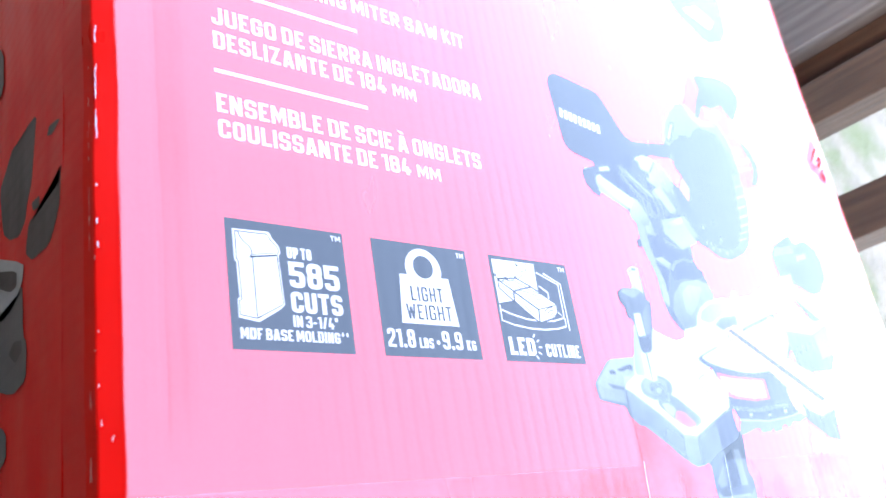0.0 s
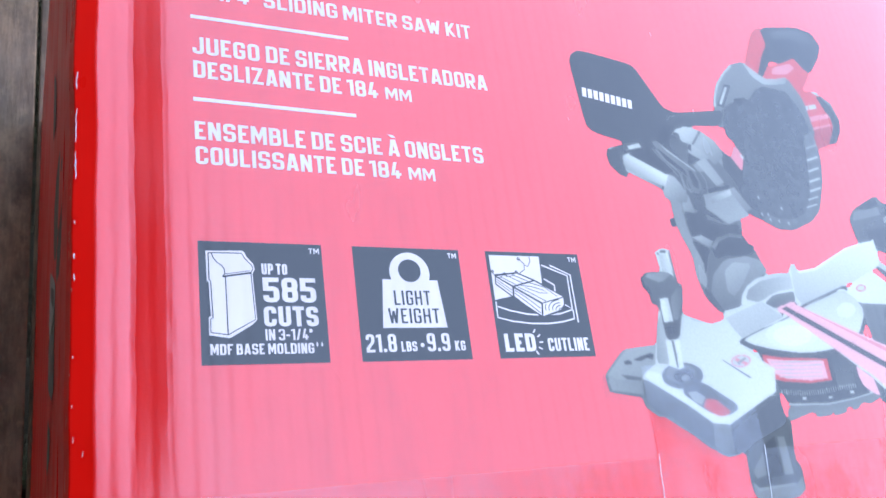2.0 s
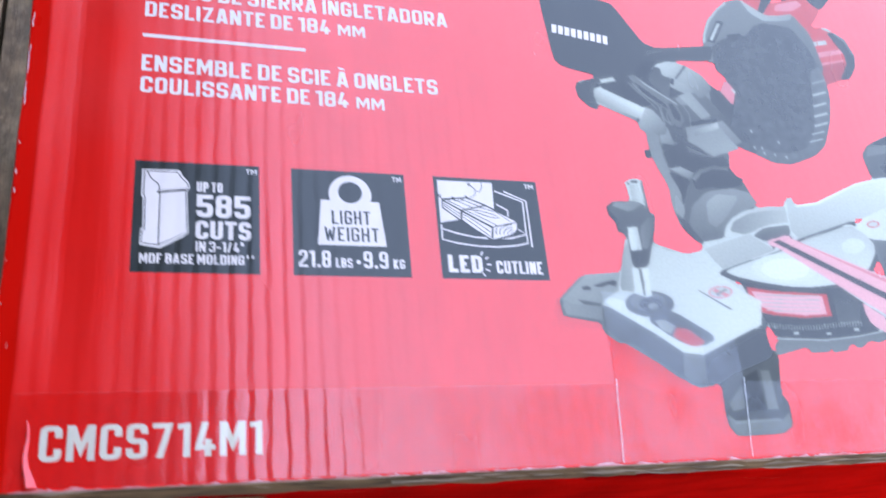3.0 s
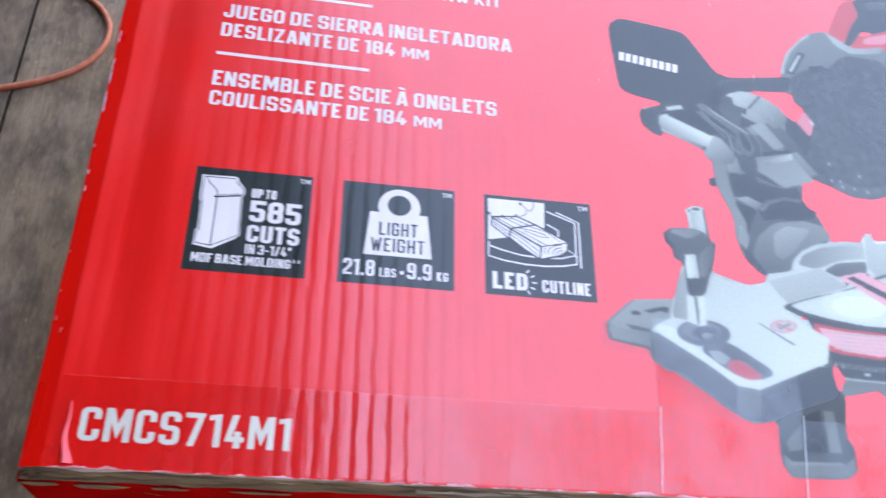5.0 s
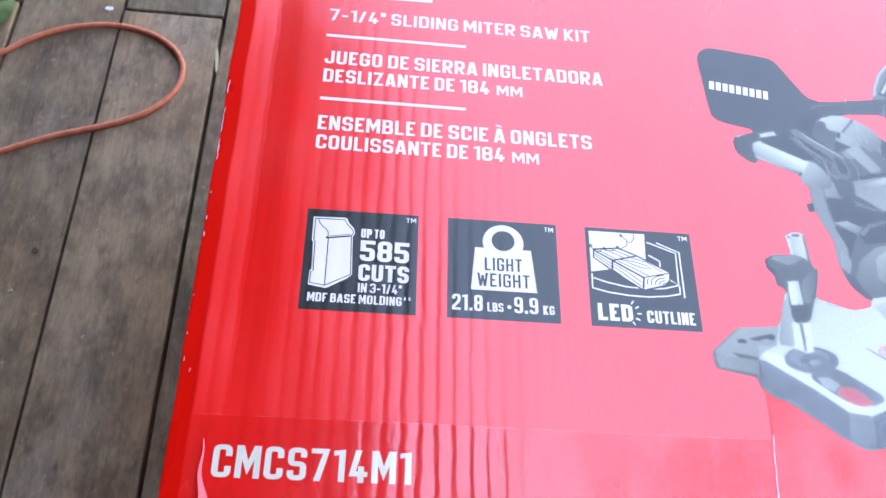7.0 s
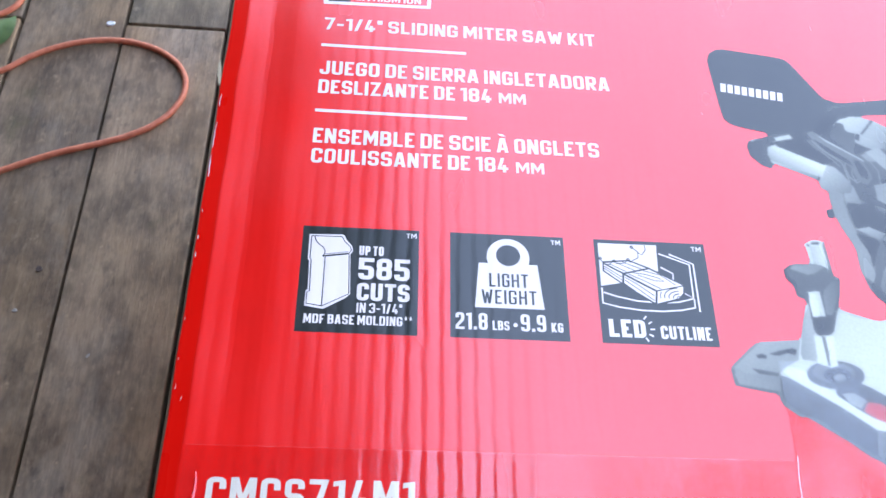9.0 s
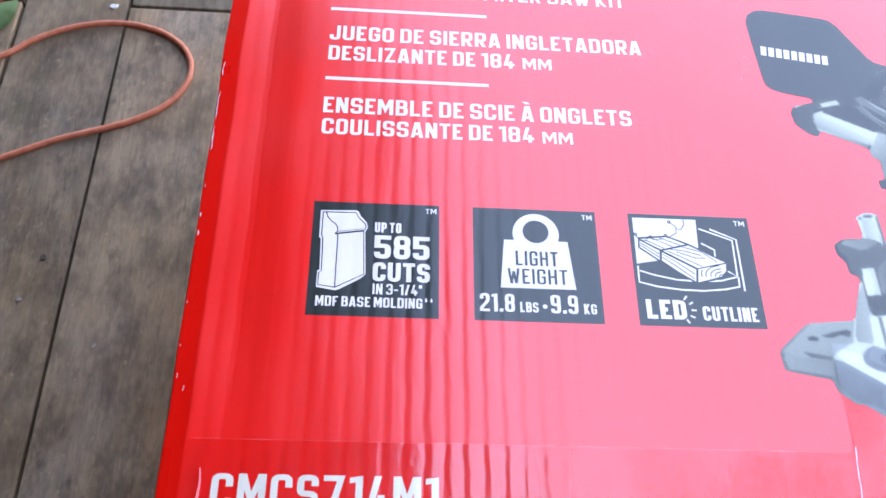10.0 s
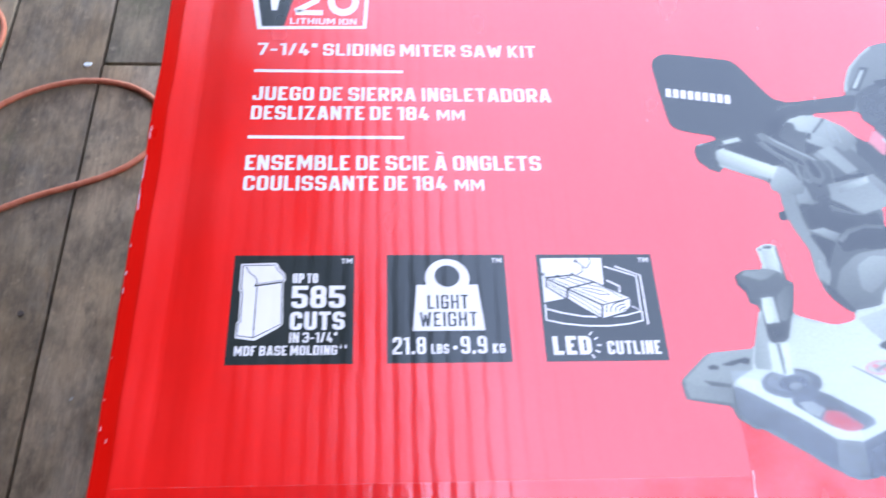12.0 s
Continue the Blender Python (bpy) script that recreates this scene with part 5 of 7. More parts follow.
patch("base", (0.176, 0.176, 90), 0, [(327.2, 100.0), (328.5, 99.2), (328.8, 97.6), (327.5, 98.3)])
patch("base", (0.176, 0.176, 90), 0, [(298.5, 89.6), (300.1, 88.9), (300.4, 87.3), (298.8, 87.7)])
patch("base", (0.06, 0.1, 0), 1, [(271.2, 64.0), (287.7, 66.6), (289.9, 67.7), (307.6, 57.3), (308.6, 55.0), (307.1, 52.8), (301.1, 50.3), (293.9, 49.6), (290.5, 50.7), (282.1, 56.2), (274.2, 60.9)])
patch("base", (0.168, 0.216, -60), 1, [(277.3, 62.4), (281.8, 63.9), (289.2, 59.9), (287.7, 56.7), (283.8, 56.0), (278.3, 59.1)])
patch("base", "R", 1, [(285.2, 56.4), (289.4, 59.7), (302.1, 52.6), (298.5, 50.5), (293.6, 49.9), (289.9, 51.5)])
patch("base", (0.03, 0.05, 90), 0, [(290.0, 67.1), (307.4, 56.7), (305.3, 53.4), (302.1, 52.6), (290.8, 59.9)])
patch("base", (0.296, 0.296, 90), 0, [(294.7, 58.3), (299.8, 58.2), (299.9, 57.7), (295.7, 57.8)])
patch("clamp", (0.376, 0.296, 0), 0, [(269.9, 94.7), (271.5, 94.8), (270.9, 77.2), (269.4, 78.7)])
patch("clamp", (0.296, 0.376, 0), 0, [(272.0, 98.7), (274.4, 96.9), (274.6, 76.8), (270.9, 77.2)])
patch("clamp", (0.12, 0.08, 0), 2, [(290.8, 71.2), (289.6, 69.2), (287.3, 67.3), (284.0, 65.8), (280.1, 64.8), (276.0, 64.4), (272.1, 64.7), (268.7, 65.5), (266.1, 66.9), (264.7, 68.7), (264.5, 70.7), (265.6, 72.8), (267.8, 74.6), (271.1, 76.2), (275.0, 77.2), (279.1, 77.6), (283.2, 77.4), (286.6, 76.5), (289.2, 75.1), (290.6, 73.3)])
patch("clamp", (0.164, 0.11, -60), 2, [(288.0, 71.8), (287.1, 70.3), (285.3, 68.9), (282.6, 67.8), (279.5, 67.1), (276.1, 66.8), (272.9, 67.0), (270.1, 67.6), (268.0, 68.6), (266.7, 69.9), (266.5, 71.4), (267.4, 72.8), (269.2, 74.2), (271.8, 75.3), (275.0, 76.1), (278.4, 76.4), (281.7, 76.2), (284.5, 75.6), (286.6, 74.6), (287.8, 73.2)])
patch("clamp", (0.05, 0.09, 90), 2, [(282.1, 71.6), (281.4, 70.2), (279.8, 68.9), (277.8, 68.0), (275.4, 67.6), (273.2, 67.7), (271.4, 68.4), (270.4, 69.4), (270.2, 70.8), (270.9, 72.2), (272.4, 73.5), (274.4, 74.4), (276.8, 74.9), (279.0, 74.8), (280.8, 74.1), (281.9, 73.0)])
patch("clamp", (0.14, 0.08, -60), 2, [(283.0, 69.7), (282.4, 68.7), (281.3, 67.9), (279.7, 67.4), (278.1, 67.3), (276.8, 67.6), (275.9, 68.3), (275.7, 69.2), (276.3, 70.2), (277.4, 71.0), (278.9, 71.5), (280.6, 71.7), (281.9, 71.3), (282.8, 70.6)])
patch("clamp", (0.456, 0.216, 0), 0, [(273.7, 88.7), (280.0, 89.6), (279.5, 75.1), (275.0, 74.2)])
patch("clamp", (0.06, 0.06, 90), 0, [(275.7, 88.9), (276.3, 88.9), (276.5, 74.5), (276.0, 74.4)])
patch("clamp", (0.436, 0.196, 0), 0, [(278.0, 135.7), (286.0, 136.4), (286.1, 119.1), (279.5, 119.7)])
patch("clamp", (0.12, 0.12, 90), 0, [(280.9, 134.6), (282.0, 134.7), (282.5, 119.5), (281.1, 119.4)])
patch("clamp", (0.436, 0.436, 90), 2, [(286.0, 136.3), (285.6, 135.7), (284.8, 135.1), (283.6, 134.6), (282.2, 134.2), (280.8, 134.1), (279.5, 134.2), (278.5, 134.5), (277.8, 135.0), (277.7, 135.6), (278.0, 136.2), (278.9, 136.8), (280.0, 137.3), (281.4, 137.6), (282.9, 137.8), (284.2, 137.7), (285.2, 137.4), (285.9, 136.9)])
patch("clamp", (0.04, 0.04, 90), 2, [(284.8, 136.1), (284.6, 135.7), (284.0, 135.3), (283.1, 135.0), (282.1, 134.7), (281.1, 134.6), (280.1, 134.7), (279.4, 134.9), (278.9, 135.2), (278.8, 135.6), (279.1, 136.0), (279.6, 136.4), (280.5, 136.7), (281.5, 136.9), (282.5, 137.0), (283.5, 137.0), (284.2, 136.8), (284.7, 136.5)])
patch("clamp", (0.07, 0.04, 90), 1, [(285.9, 118.8), (287.8, 120.6), (290.0, 118.6), (287.5, 110.5), (280.3, 90.8), (277.9, 91.5), (278.1, 98.2), (284.7, 112.2)])
patch("clamp", (0.264, 0.12, 0), 0, [(277.8, 111.8), (284.8, 113.0), (279.3, 98.3), (275.8, 98.0)])
patch("clamp", (0.436, 0.216, 0), 0, [(272.8, 110.7), (277.7, 111.4), (278.2, 98.2), (273.6, 97.8)])
patch("clamp", (0.12, 0.12, 90), 0, [(275.0, 110.6), (275.5, 110.7), (276.1, 98.2), (275.5, 98.1)])
patch("clamp", (0.03, 0.07, -70), 1, [(265.0, 121.9), (268.9, 124.8), (280.1, 124.8), (283.3, 123.1), (286.5, 119.8), (285.8, 114.5), (277.8, 111.5), (275.2, 109.1), (272.0, 107.5), (268.8, 108.8), (268.5, 113.8), (265.4, 117.5)])
patch("clamp", (0.16, 0.11, 0), 0, [(269.3, 124.5), (280.1, 124.4), (282.5, 123.2), (276.5, 119.3), (273.1, 119.0), (271.0, 122.0)])
patch("clamp", (0.03, 0.03, 90), 1, [(276.8, 119.0), (281.5, 121.9), (285.8, 119.8), (285.3, 114.7), (278.3, 111.9), (276.3, 113.5)])
patch("clamp", (0.05, 0.09, 0), 1, [(272.9, 97.7), (284.1, 99.1), (280.4, 90.0), (275.9, 88.4), (272.8, 90.0)])
patch("front_foot", (0.1, 0.06, -80), 1, [(307.6, 34.7), (319.1, 40.4), (338.3, 47.1), (342.5, 46.7), (338.6, 27.6), (341.5, 22.9), (340.8, 12.4), (334.7, 8.7), (309.9, 8.2), (306.7, 12.7), (306.0, 18.5)])
patch("front_foot", (0.03, 0.05, 90), 0, [(318.7, 35.0), (328.4, 39.3), (328.5, 20.0), (317.0, 19.2)])
patch("front_foot", (0.184, 0.16, -80), 0, [(307.1, 18.5), (310.5, 15.0), (336.1, 15.4), (340.3, 18.6), (340.5, 12.4), (334.5, 9.0), (310.2, 8.4), (307.0, 12.7)])
patch("front_foot", (0.224, 0.224, 90), 0, [(308.1, 17.5), (310.5, 15.3), (335.0, 15.9), (334.8, 14.9), (310.3, 13.7)])
patch("front_foot", (0.176, 0.15, 90), 0, [(309.1, 23.2), (318.2, 32.3), (317.3, 20.8), (310.5, 19.6)])
patch("front_foot", (0.192, 0.168, 90), 0, [(330.0, 38.6), (334.9, 38.7), (335.3, 20.1), (329.1, 20.0)])
patch("miter_scale", (0.03, 0.05, -90), 1, [(331.8, 80.9), (335.3, 82.5), (355.3, 80.2), (379.3, 80.2), (391.4, 82.4), (404.1, 77.2), (399.8, 68.6), (403.5, 60.5), (408.7, 56.7), (397.2, 54.2), (373.0, 53.6), (344.1, 54.6), (339.2, 65.5)])
patch("miter_scale", (0.09, 0.05, 90), 0, [(383.4, 79.5), (391.2, 81.5), (399.4, 74.1), (396.2, 62.9), (382.6, 62.3)])
patch("miter_scale", "R", 0, [(333.8, 81.1), (347.7, 79.2), (380.3, 77.9), (379.8, 66.2), (363.8, 65.1), (345.1, 66.5), (338.9, 67.9), (334.3, 75.9)])
patch("miter_scale", "K", 0, [(336.0, 79.0), (347.4, 77.8), (377.3, 76.8), (377.0, 67.2), (364.1, 66.5), (346.9, 67.9), (339.5, 70.9)])
patch("miter_scale", (0.168, 0.12, 90), 1, [(342.0, 51.2), (346.4, 55.3), (373.2, 54.2), (407.4, 57.7), (413.8, 55.5), (404.5, 52.4), (398.2, 53.3), (393.1, 49.9), (389.7, 49.7), (389.0, 51.6), (385.3, 51.1), (383.7, 48.4), (374.8, 47.3), (374.6, 50.3), (372.3, 47.6), (361.6, 47.2), (360.7, 49.8), (357.5, 49.6), (341.5, 45.8)])
patch("miter_scale", (0.296, 0.296, 90), 0, [(344.2, 55.0), (358.5, 54.3), (373.1, 54.1), (391.6, 55.9), (407.7, 58.5), (407.4, 57.7), (391.4, 55.1), (373.0, 53.3), (358.3, 53.5), (343.7, 53.9)])
patch("turntable", (0.03, 0.03, 90), 1, [(319.8, 88.2), (355.4, 102.1), (361.0, 107.1), (408.9, 120.2), (419.7, 113.5), (421.7, 102.9), (415.3, 92.5), (399.0, 81.8), (379.0, 78.8), (353.5, 78.7), (333.9, 82.7)])
patch("turntable", (0.344, 0.448, -20), 1, [(321.3, 88.0), (355.3, 101.5), (360.8, 106.5), (407.8, 119.1), (417.6, 113.1), (419.4, 102.7), (413.6, 93.2), (398.6, 83.4), (379.5, 80.8), (355.4, 80.7), (335.6, 84.5)])
patch("turntable", (0.464, 0.416, 90), 2, [(344.1, 90.3), (354.2, 96.3), (364.9, 97.1), (369.5, 90.6), (362.2, 84.5), (348.6, 83.6)])
patch("turntable", (0.376, 0.296, -20), 0, [(320.8, 88.1), (355.2, 101.2), (359.1, 99.8), (330.0, 85.2)])
patch("fence", (0.408, 0.296, -80), 0, [(369.8, 128.9), (372.9, 132.6), (375.0, 127.6), (399.7, 132.1), (428.7, 142.0), (447.3, 150.6), (446.8, 134.9), (408.4, 120.5), (368.5, 106.9)])
patch("fence", (0.436, 0.376, -60), 0, [(369.8, 128.9), (372.9, 132.6), (375.9, 127.4), (372.2, 108.0), (368.5, 106.9)])
patch("fence", (0.15, 0.15, 90), 2, [(401.6, 128.0), (401.2, 127.2), (400.5, 126.6), (399.9, 126.5), (399.6, 127.0), (399.6, 127.8), (400.0, 128.7), (400.6, 129.2), (401.2, 129.3), (401.6, 128.8)])
patch("fence", (0.15, 0.15, 90), 2, [(424.3, 135.8), (423.9, 135.0), (423.3, 134.4), (422.6, 134.3), (422.3, 134.8), (422.3, 135.7), (422.7, 136.5), (423.4, 137.1), (424.0, 137.2), (424.4, 136.7)])
patch("fence", (0.06, 0.06, 90), 0, [(368.5, 106.9), (408.4, 120.5), (408.9, 119.6), (386.8, 111.8), (369.9, 105.8)])
patch("fence", (0.296, 0.396, 0), 0, [(440.0, 136.0), (444.3, 136.9), (474.9, 121.1), (468.3, 117.2), (462.3, 117.0)])
patch("fence", (0.05, 0.05, 90), 0, [(440.4, 133.1), (442.7, 133.2), (468.5, 120.1), (458.0, 117.5)])
patch("fence", (0.436, 0.376, -40), 1, [(408.3, 116.2), (436.8, 130.1), (452.8, 118.7), (473.4, 118.1), (451.5, 108.8), (431.9, 109.6), (418.6, 109.8)])
patch("fence", (0.12, 0.07, -80), 0, [(418.6, 109.8), (431.8, 109.2), (451.5, 108.8), (472.7, 116.7), (469.9, 94.5), (462.6, 85.7), (436.4, 83.8), (421.7, 87.0)])
patch("fence", (0.192, 0.15, 90), 0, [(452.4, 108.1), (473.6, 116.0), (469.6, 96.2), (454.5, 92.5)])
patch("fence", "R", 2, [(428.1, 119.1), (427.0, 118.0), (425.1, 117.2), (422.7, 116.8), (420.7, 117.0), (419.5, 117.7), (419.3, 118.7), (420.4, 119.8), (422.3, 120.7), (424.6, 121.1), (426.7, 120.9), (427.9, 120.2)])
patch("fence", (0.376, 0.376, 90), 2, [(427.0, 119.1), (426.2, 118.3), (424.7, 117.6), (423.0, 117.4), (421.4, 117.5), (420.5, 118.0), (420.4, 118.8), (421.2, 119.6), (422.6, 120.2), (424.4, 120.5), (425.9, 120.4), (426.9, 119.8)])
patch("miter_scale", (0.316, 0.316, 90), 0, [(341.2, 62.6), (341.6, 62.6), (341.4, 60.2), (341.0, 60.2)])
patch("miter_scale", (0.316, 0.316, 90), 0, [(342.7, 62.4), (343.2, 62.4), (343.0, 60.0), (342.6, 60.0)])
patch("miter_scale", (0.316, 0.316, 90), 0, [(344.3, 62.2), (344.8, 62.2), (344.6, 59.8), (344.1, 59.8)])
patch("miter_scale", (0.316, 0.316, 90), 0, [(345.9, 62.0), (346.3, 62.1), (346.1, 59.7), (345.7, 59.7)])
patch("miter_scale", (0.316, 0.316, 90), 0, [(347.5, 61.9), (347.9, 61.9), (347.7, 59.5), (347.3, 59.5)])
patch("miter_scale", (0.316, 0.316, 90), 0, [(349.1, 61.7), (349.5, 61.7), (349.3, 59.4), (348.9, 59.3)])
patch("miter_scale", (0.316, 0.316, 90), 0, [(350.7, 61.6), (351.1, 61.6), (350.9, 59.2), (350.5, 59.2)])
patch("miter_scale", (0.316, 0.316, 90), 0, [(352.3, 61.5), (352.7, 61.5), (352.5, 59.1), (352.1, 59.1)])
patch("miter_scale", (0.316, 0.316, 90), 0, [(353.9, 61.4), (354.3, 61.4), (354.1, 59.0), (353.7, 59.0)])
patch("miter_scale", (0.316, 0.316, 90), 0, [(355.5, 61.3), (355.9, 61.3), (355.7, 58.9), (355.3, 58.9)])
patch("miter_scale", (0.316, 0.316, 90), 0, [(357.1, 61.2), (357.6, 61.2), (357.3, 58.8), (356.9, 58.8)])
patch("miter_scale", (0.316, 0.316, 90), 0, [(358.7, 61.1), (359.2, 61.2), (358.9, 58.8), (358.5, 58.7)])
patch("miter_scale", (0.316, 0.316, 90), 0, [(360.4, 61.1), (360.8, 61.1), (360.6, 58.7), (360.1, 58.7)])
patch("miter_scale", (0.316, 0.316, 90), 0, [(362.0, 61.1), (362.5, 61.1), (362.2, 58.7), (361.8, 58.7)])
patch("miter_scale", (0.316, 0.316, 90), 0, [(363.7, 61.1), (364.1, 61.2), (363.9, 58.8), (363.4, 58.7)])
patch("miter_scale", (0.316, 0.316, 90), 0, [(365.3, 61.2), (365.8, 61.2), (365.5, 58.8), (365.1, 58.8)])
patch("miter_scale", (0.316, 0.316, 90), 0, [(367.0, 61.3), (367.5, 61.3), (367.2, 58.9), (366.8, 58.9)])
patch("miter_scale", (0.316, 0.316, 90), 0, [(368.7, 61.4), (369.2, 61.4), (368.9, 59.0), (368.4, 59.0)])
patch("miter_scale", (0.316, 0.316, 90), 0, [(370.4, 61.5), (370.8, 61.5), (370.6, 59.1), (370.1, 59.1)])
patch("miter_scale", (0.316, 0.316, 90), 0, [(372.1, 61.7), (372.6, 61.7), (372.3, 59.3), (371.8, 59.2)])
patch("miter_scale", (0.316, 0.316, 90), 0, [(373.8, 61.8), (374.3, 61.9), (374.0, 59.4), (373.5, 59.4)])
patch("miter_scale", (0.316, 0.316, 90), 0, [(375.5, 62.0), (376.0, 62.0), (375.7, 59.6), (375.3, 59.6)])
patch("miter_scale", (0.316, 0.316, 90), 0, [(377.3, 62.2), (377.7, 62.3), (377.4, 59.8), (377.0, 59.8)])
patch("miter_scale", (0.316, 0.316, 90), 0, [(379.0, 62.5), (379.5, 62.5), (379.2, 60.1), (378.7, 60.0)])
patch("miter_scale", (0.316, 0.316, 90), 0, [(380.8, 62.7), (381.2, 62.8), (380.9, 60.3), (380.5, 60.3)])
patch("miter_scale", (0.316, 0.316, 90), 0, [(382.5, 63.0), (383.0, 63.0), (382.7, 60.5), (382.2, 60.5)])
patch("miter_scale", (0.316, 0.316, 90), 0, [(384.2, 63.0), (384.7, 63.1), (384.4, 60.6), (383.9, 60.6)])
patch("miter_scale", (0.316, 0.316, 90), 0, [(385.9, 63.1), (386.4, 63.1), (386.1, 60.7), (385.6, 60.7)])
patch("miter_scale", (0.316, 0.316, 90), 0, [(387.7, 63.2), (388.1, 63.2), (387.8, 60.8), (387.4, 60.7)])
patch("miter_scale", (0.316, 0.316, 90), 0, [(389.4, 63.3), (389.9, 63.3), (389.5, 60.9), (389.1, 60.8)])
patch("miter_scale", (0.316, 0.316, 90), 0, [(391.1, 63.4), (391.6, 63.4), (391.3, 60.9), (390.8, 60.9)])
patch("miter_scale", (0.316, 0.316, 90), 0, [(392.9, 63.5), (393.3, 63.5), (393.0, 61.0), (392.5, 61.0)])
patch("miter_scale", (0.316, 0.316, 90), 0, [(394.6, 63.5), (395.1, 63.6), (394.7, 61.1), (394.3, 61.1)])
patch("miter_scale", (0.316, 0.316, 90), 0, [(396.3, 63.6), (396.8, 63.6), (396.5, 61.2), (396.0, 61.1)])
patch("miter_scale", (0.336, 0.336, 90), 0, [(354.7, 58.0), (357.6, 58.0), (357.2, 56.4), (354.3, 56.4)])
patch("miter_scale", (0.336, 0.336, 90), 0, [(373.7, 57.8), (376.7, 57.8), (376.3, 56.2), (373.4, 56.2)])
patch("miter_scale", (0.336, 0.336, 90), 0, [(391.2, 60.1), (394.2, 60.1), (393.8, 58.5), (390.7, 58.5)])
patch("miter_scale", (0.296, 0.296, 90), 0, [(338.9, 77.3), (357.6, 77.0), (375.6, 77.2), (375.4, 76.7), (357.4, 76.5), (338.8, 76.7)])
patch("miter_scale", (0.296, 0.296, 90), 0, [(339.7, 75.3), (357.1, 74.9), (375.1, 75.1), (375.0, 74.6), (357.0, 74.4), (339.6, 74.8)])
patch("miter_scale", (0.296, 0.296, 90), 0, [(340.4, 73.3), (356.7, 72.9), (374.6, 73.0), (374.5, 72.5), (356.6, 72.3), (340.3, 72.8)])
patch("miter_scale", (0.296, 0.296, 90), 0, [(341.2, 71.4), (356.2, 70.8), (374.1, 71.0), (374.0, 70.4), (356.1, 70.3), (341.1, 70.8)])
patch("miter_scale", (0.296, 0.296, 90), 0, [(342.0, 69.4), (355.8, 68.8), (373.6, 68.9), (373.5, 68.3), (355.7, 68.2), (341.8, 68.8)])


def oval(name, tone, middle, right, down):
    """A printed ellipse, given by its middle and two half axes."""
    turns = [2 * math.pi * i / 24 for i in range(24)]
    patch(name, tone, 0, [(middle[0] + right[0] * math.cos(a) + down[0] * math.sin(a), middle[1] + right[1] * math.cos(a) + down[1] * math.sin(a)) for a in turns])


patch("base", (0.27, 0.22, -70), 0, [(234.2, 73.8), (247.3, 85.6), (265.6, 87.3), (263.2, 77.9), (255.2, 73.4), (253.7, 70.3), (244.3, 70.6), (237.8, 71.1)])
patch("base", (0.23, 0.18, 0), 0, [(234.2, 73.8), (237.8, 71.1), (244.3, 70.6), (253.7, 70.3), (252.9, 63.1), (234.9, 65.8), (233.7, 70.1)])
patch("base", (0.05, 0.03, 0), 1, [(250.0, 80.2), (255.6, 81.9), (261.1, 83.2), (263.4, 82.6), (262.3, 80.0), (258.8, 80.9), (254.2, 79.3)])
oval("base", (0.03, 0.03, 0), (247.0, 78.9), (2.4, -0.1), (-0.2, -1.0))
patch("base", (0.07, 0.09, 0), 0, [(241.6, 73.3), (253.3, 71.5), (252.9, 70.0), (244.4, 70.9)])
patch("base", (0.10, 0.045, -60), 1, [(253.7, 71.7), (252.6, 63.2), (253.3, 59.4), (259.3, 53.5), (266.7, 51.7), (274.4, 45.6), (288.1, 36.5), (293.1, 32.5), (301.3, 32.0), (308.8, 33.5), (314.7, 36.9), (334.6, 43.5), (339.4, 45.9), (338.1, 61.9), (301.7, 46.7), (291.1, 47.9), (278.5, 56.6)])
patch("base", (0.16, 0.10, -80), 0, [(291.0, 47.6), (301.6, 46.4), (300.4, 32.6), (293.1, 32.8), (288.6, 36.8)])
patch("base", (0.37, 0.46, -70), 0, [(253.7, 71.7), (258.0, 75.1), (263.1, 77.6), (266.9, 89.7), (271.8, 104.3), (273.9, 105.5), (276.1, 104.3), (286.0, 101.8), (295.9, 99.0), (306.1, 97.6), (313.9, 100.5), (315.8, 104.3), (330.5, 107.3), (343.3, 110.6), (357.0, 101.0), (339.6, 95.5), (322.7, 89.9), (320.6, 87.1), (328.7, 80.3), (340.4, 73.7), (337.1, 61.4), (327.1, 57.5), (301.6, 46.4), (291.0, 47.6), (278.5, 56.6)])
patch("base", (0.33, 0.3, -70), 0, [(314.8, 101.1), (343.2, 110.3), (356.3, 101.3), (339.7, 95.8), (323.2, 90.2), (319.3, 94.1)])
patch("base", (0.22, 0.3, 0), 1, [(269.6, 98.8), (273.9, 104.3), (273.3, 88.1), (272.2, 77.7), (263.9, 77.9)])
patch("base", (0.52, 0.5, 0), 1, [(254.7, 71.7), (258.2, 74.5), (264.7, 73.1), (273.6, 64.4), (292.3, 51.9), (302.2, 50.5), (301.8, 47.0), (291.5, 48.1), (278.7, 57.2)])
patch("base", (0.06, 0.06, 0), 0, [(305.5, 79.0), (306.6, 78.9), (322.8, 69.3), (321.5, 69.0)])
patch("base", (0.06, 0.1, 0), 1, [(277.2, 67.2), (280.6, 69.1), (291.0, 67.6), (308.8, 56.4), (308.7, 53.5), (303.5, 51.3), (296.0, 50.8), (290.7, 52.8), (285.5, 56.0), (276.6, 62.5)])
patch("base", (0.28, 0.22, 0), 0, [(279.0, 63.3), (284.8, 63.6), (289.7, 60.5), (286.4, 56.5), (282.0, 58.8)])
patch("base", "R", 1, [(289.9, 59.9), (295.9, 59.1), (304.0, 52.8), (300.8, 50.9), (294.9, 50.9), (286.9, 55.6)])
oval("clamp", (0.09, 0.07, 0), (278.4, 71.6), (12.9, -0.4), (-1.8, -6.5))
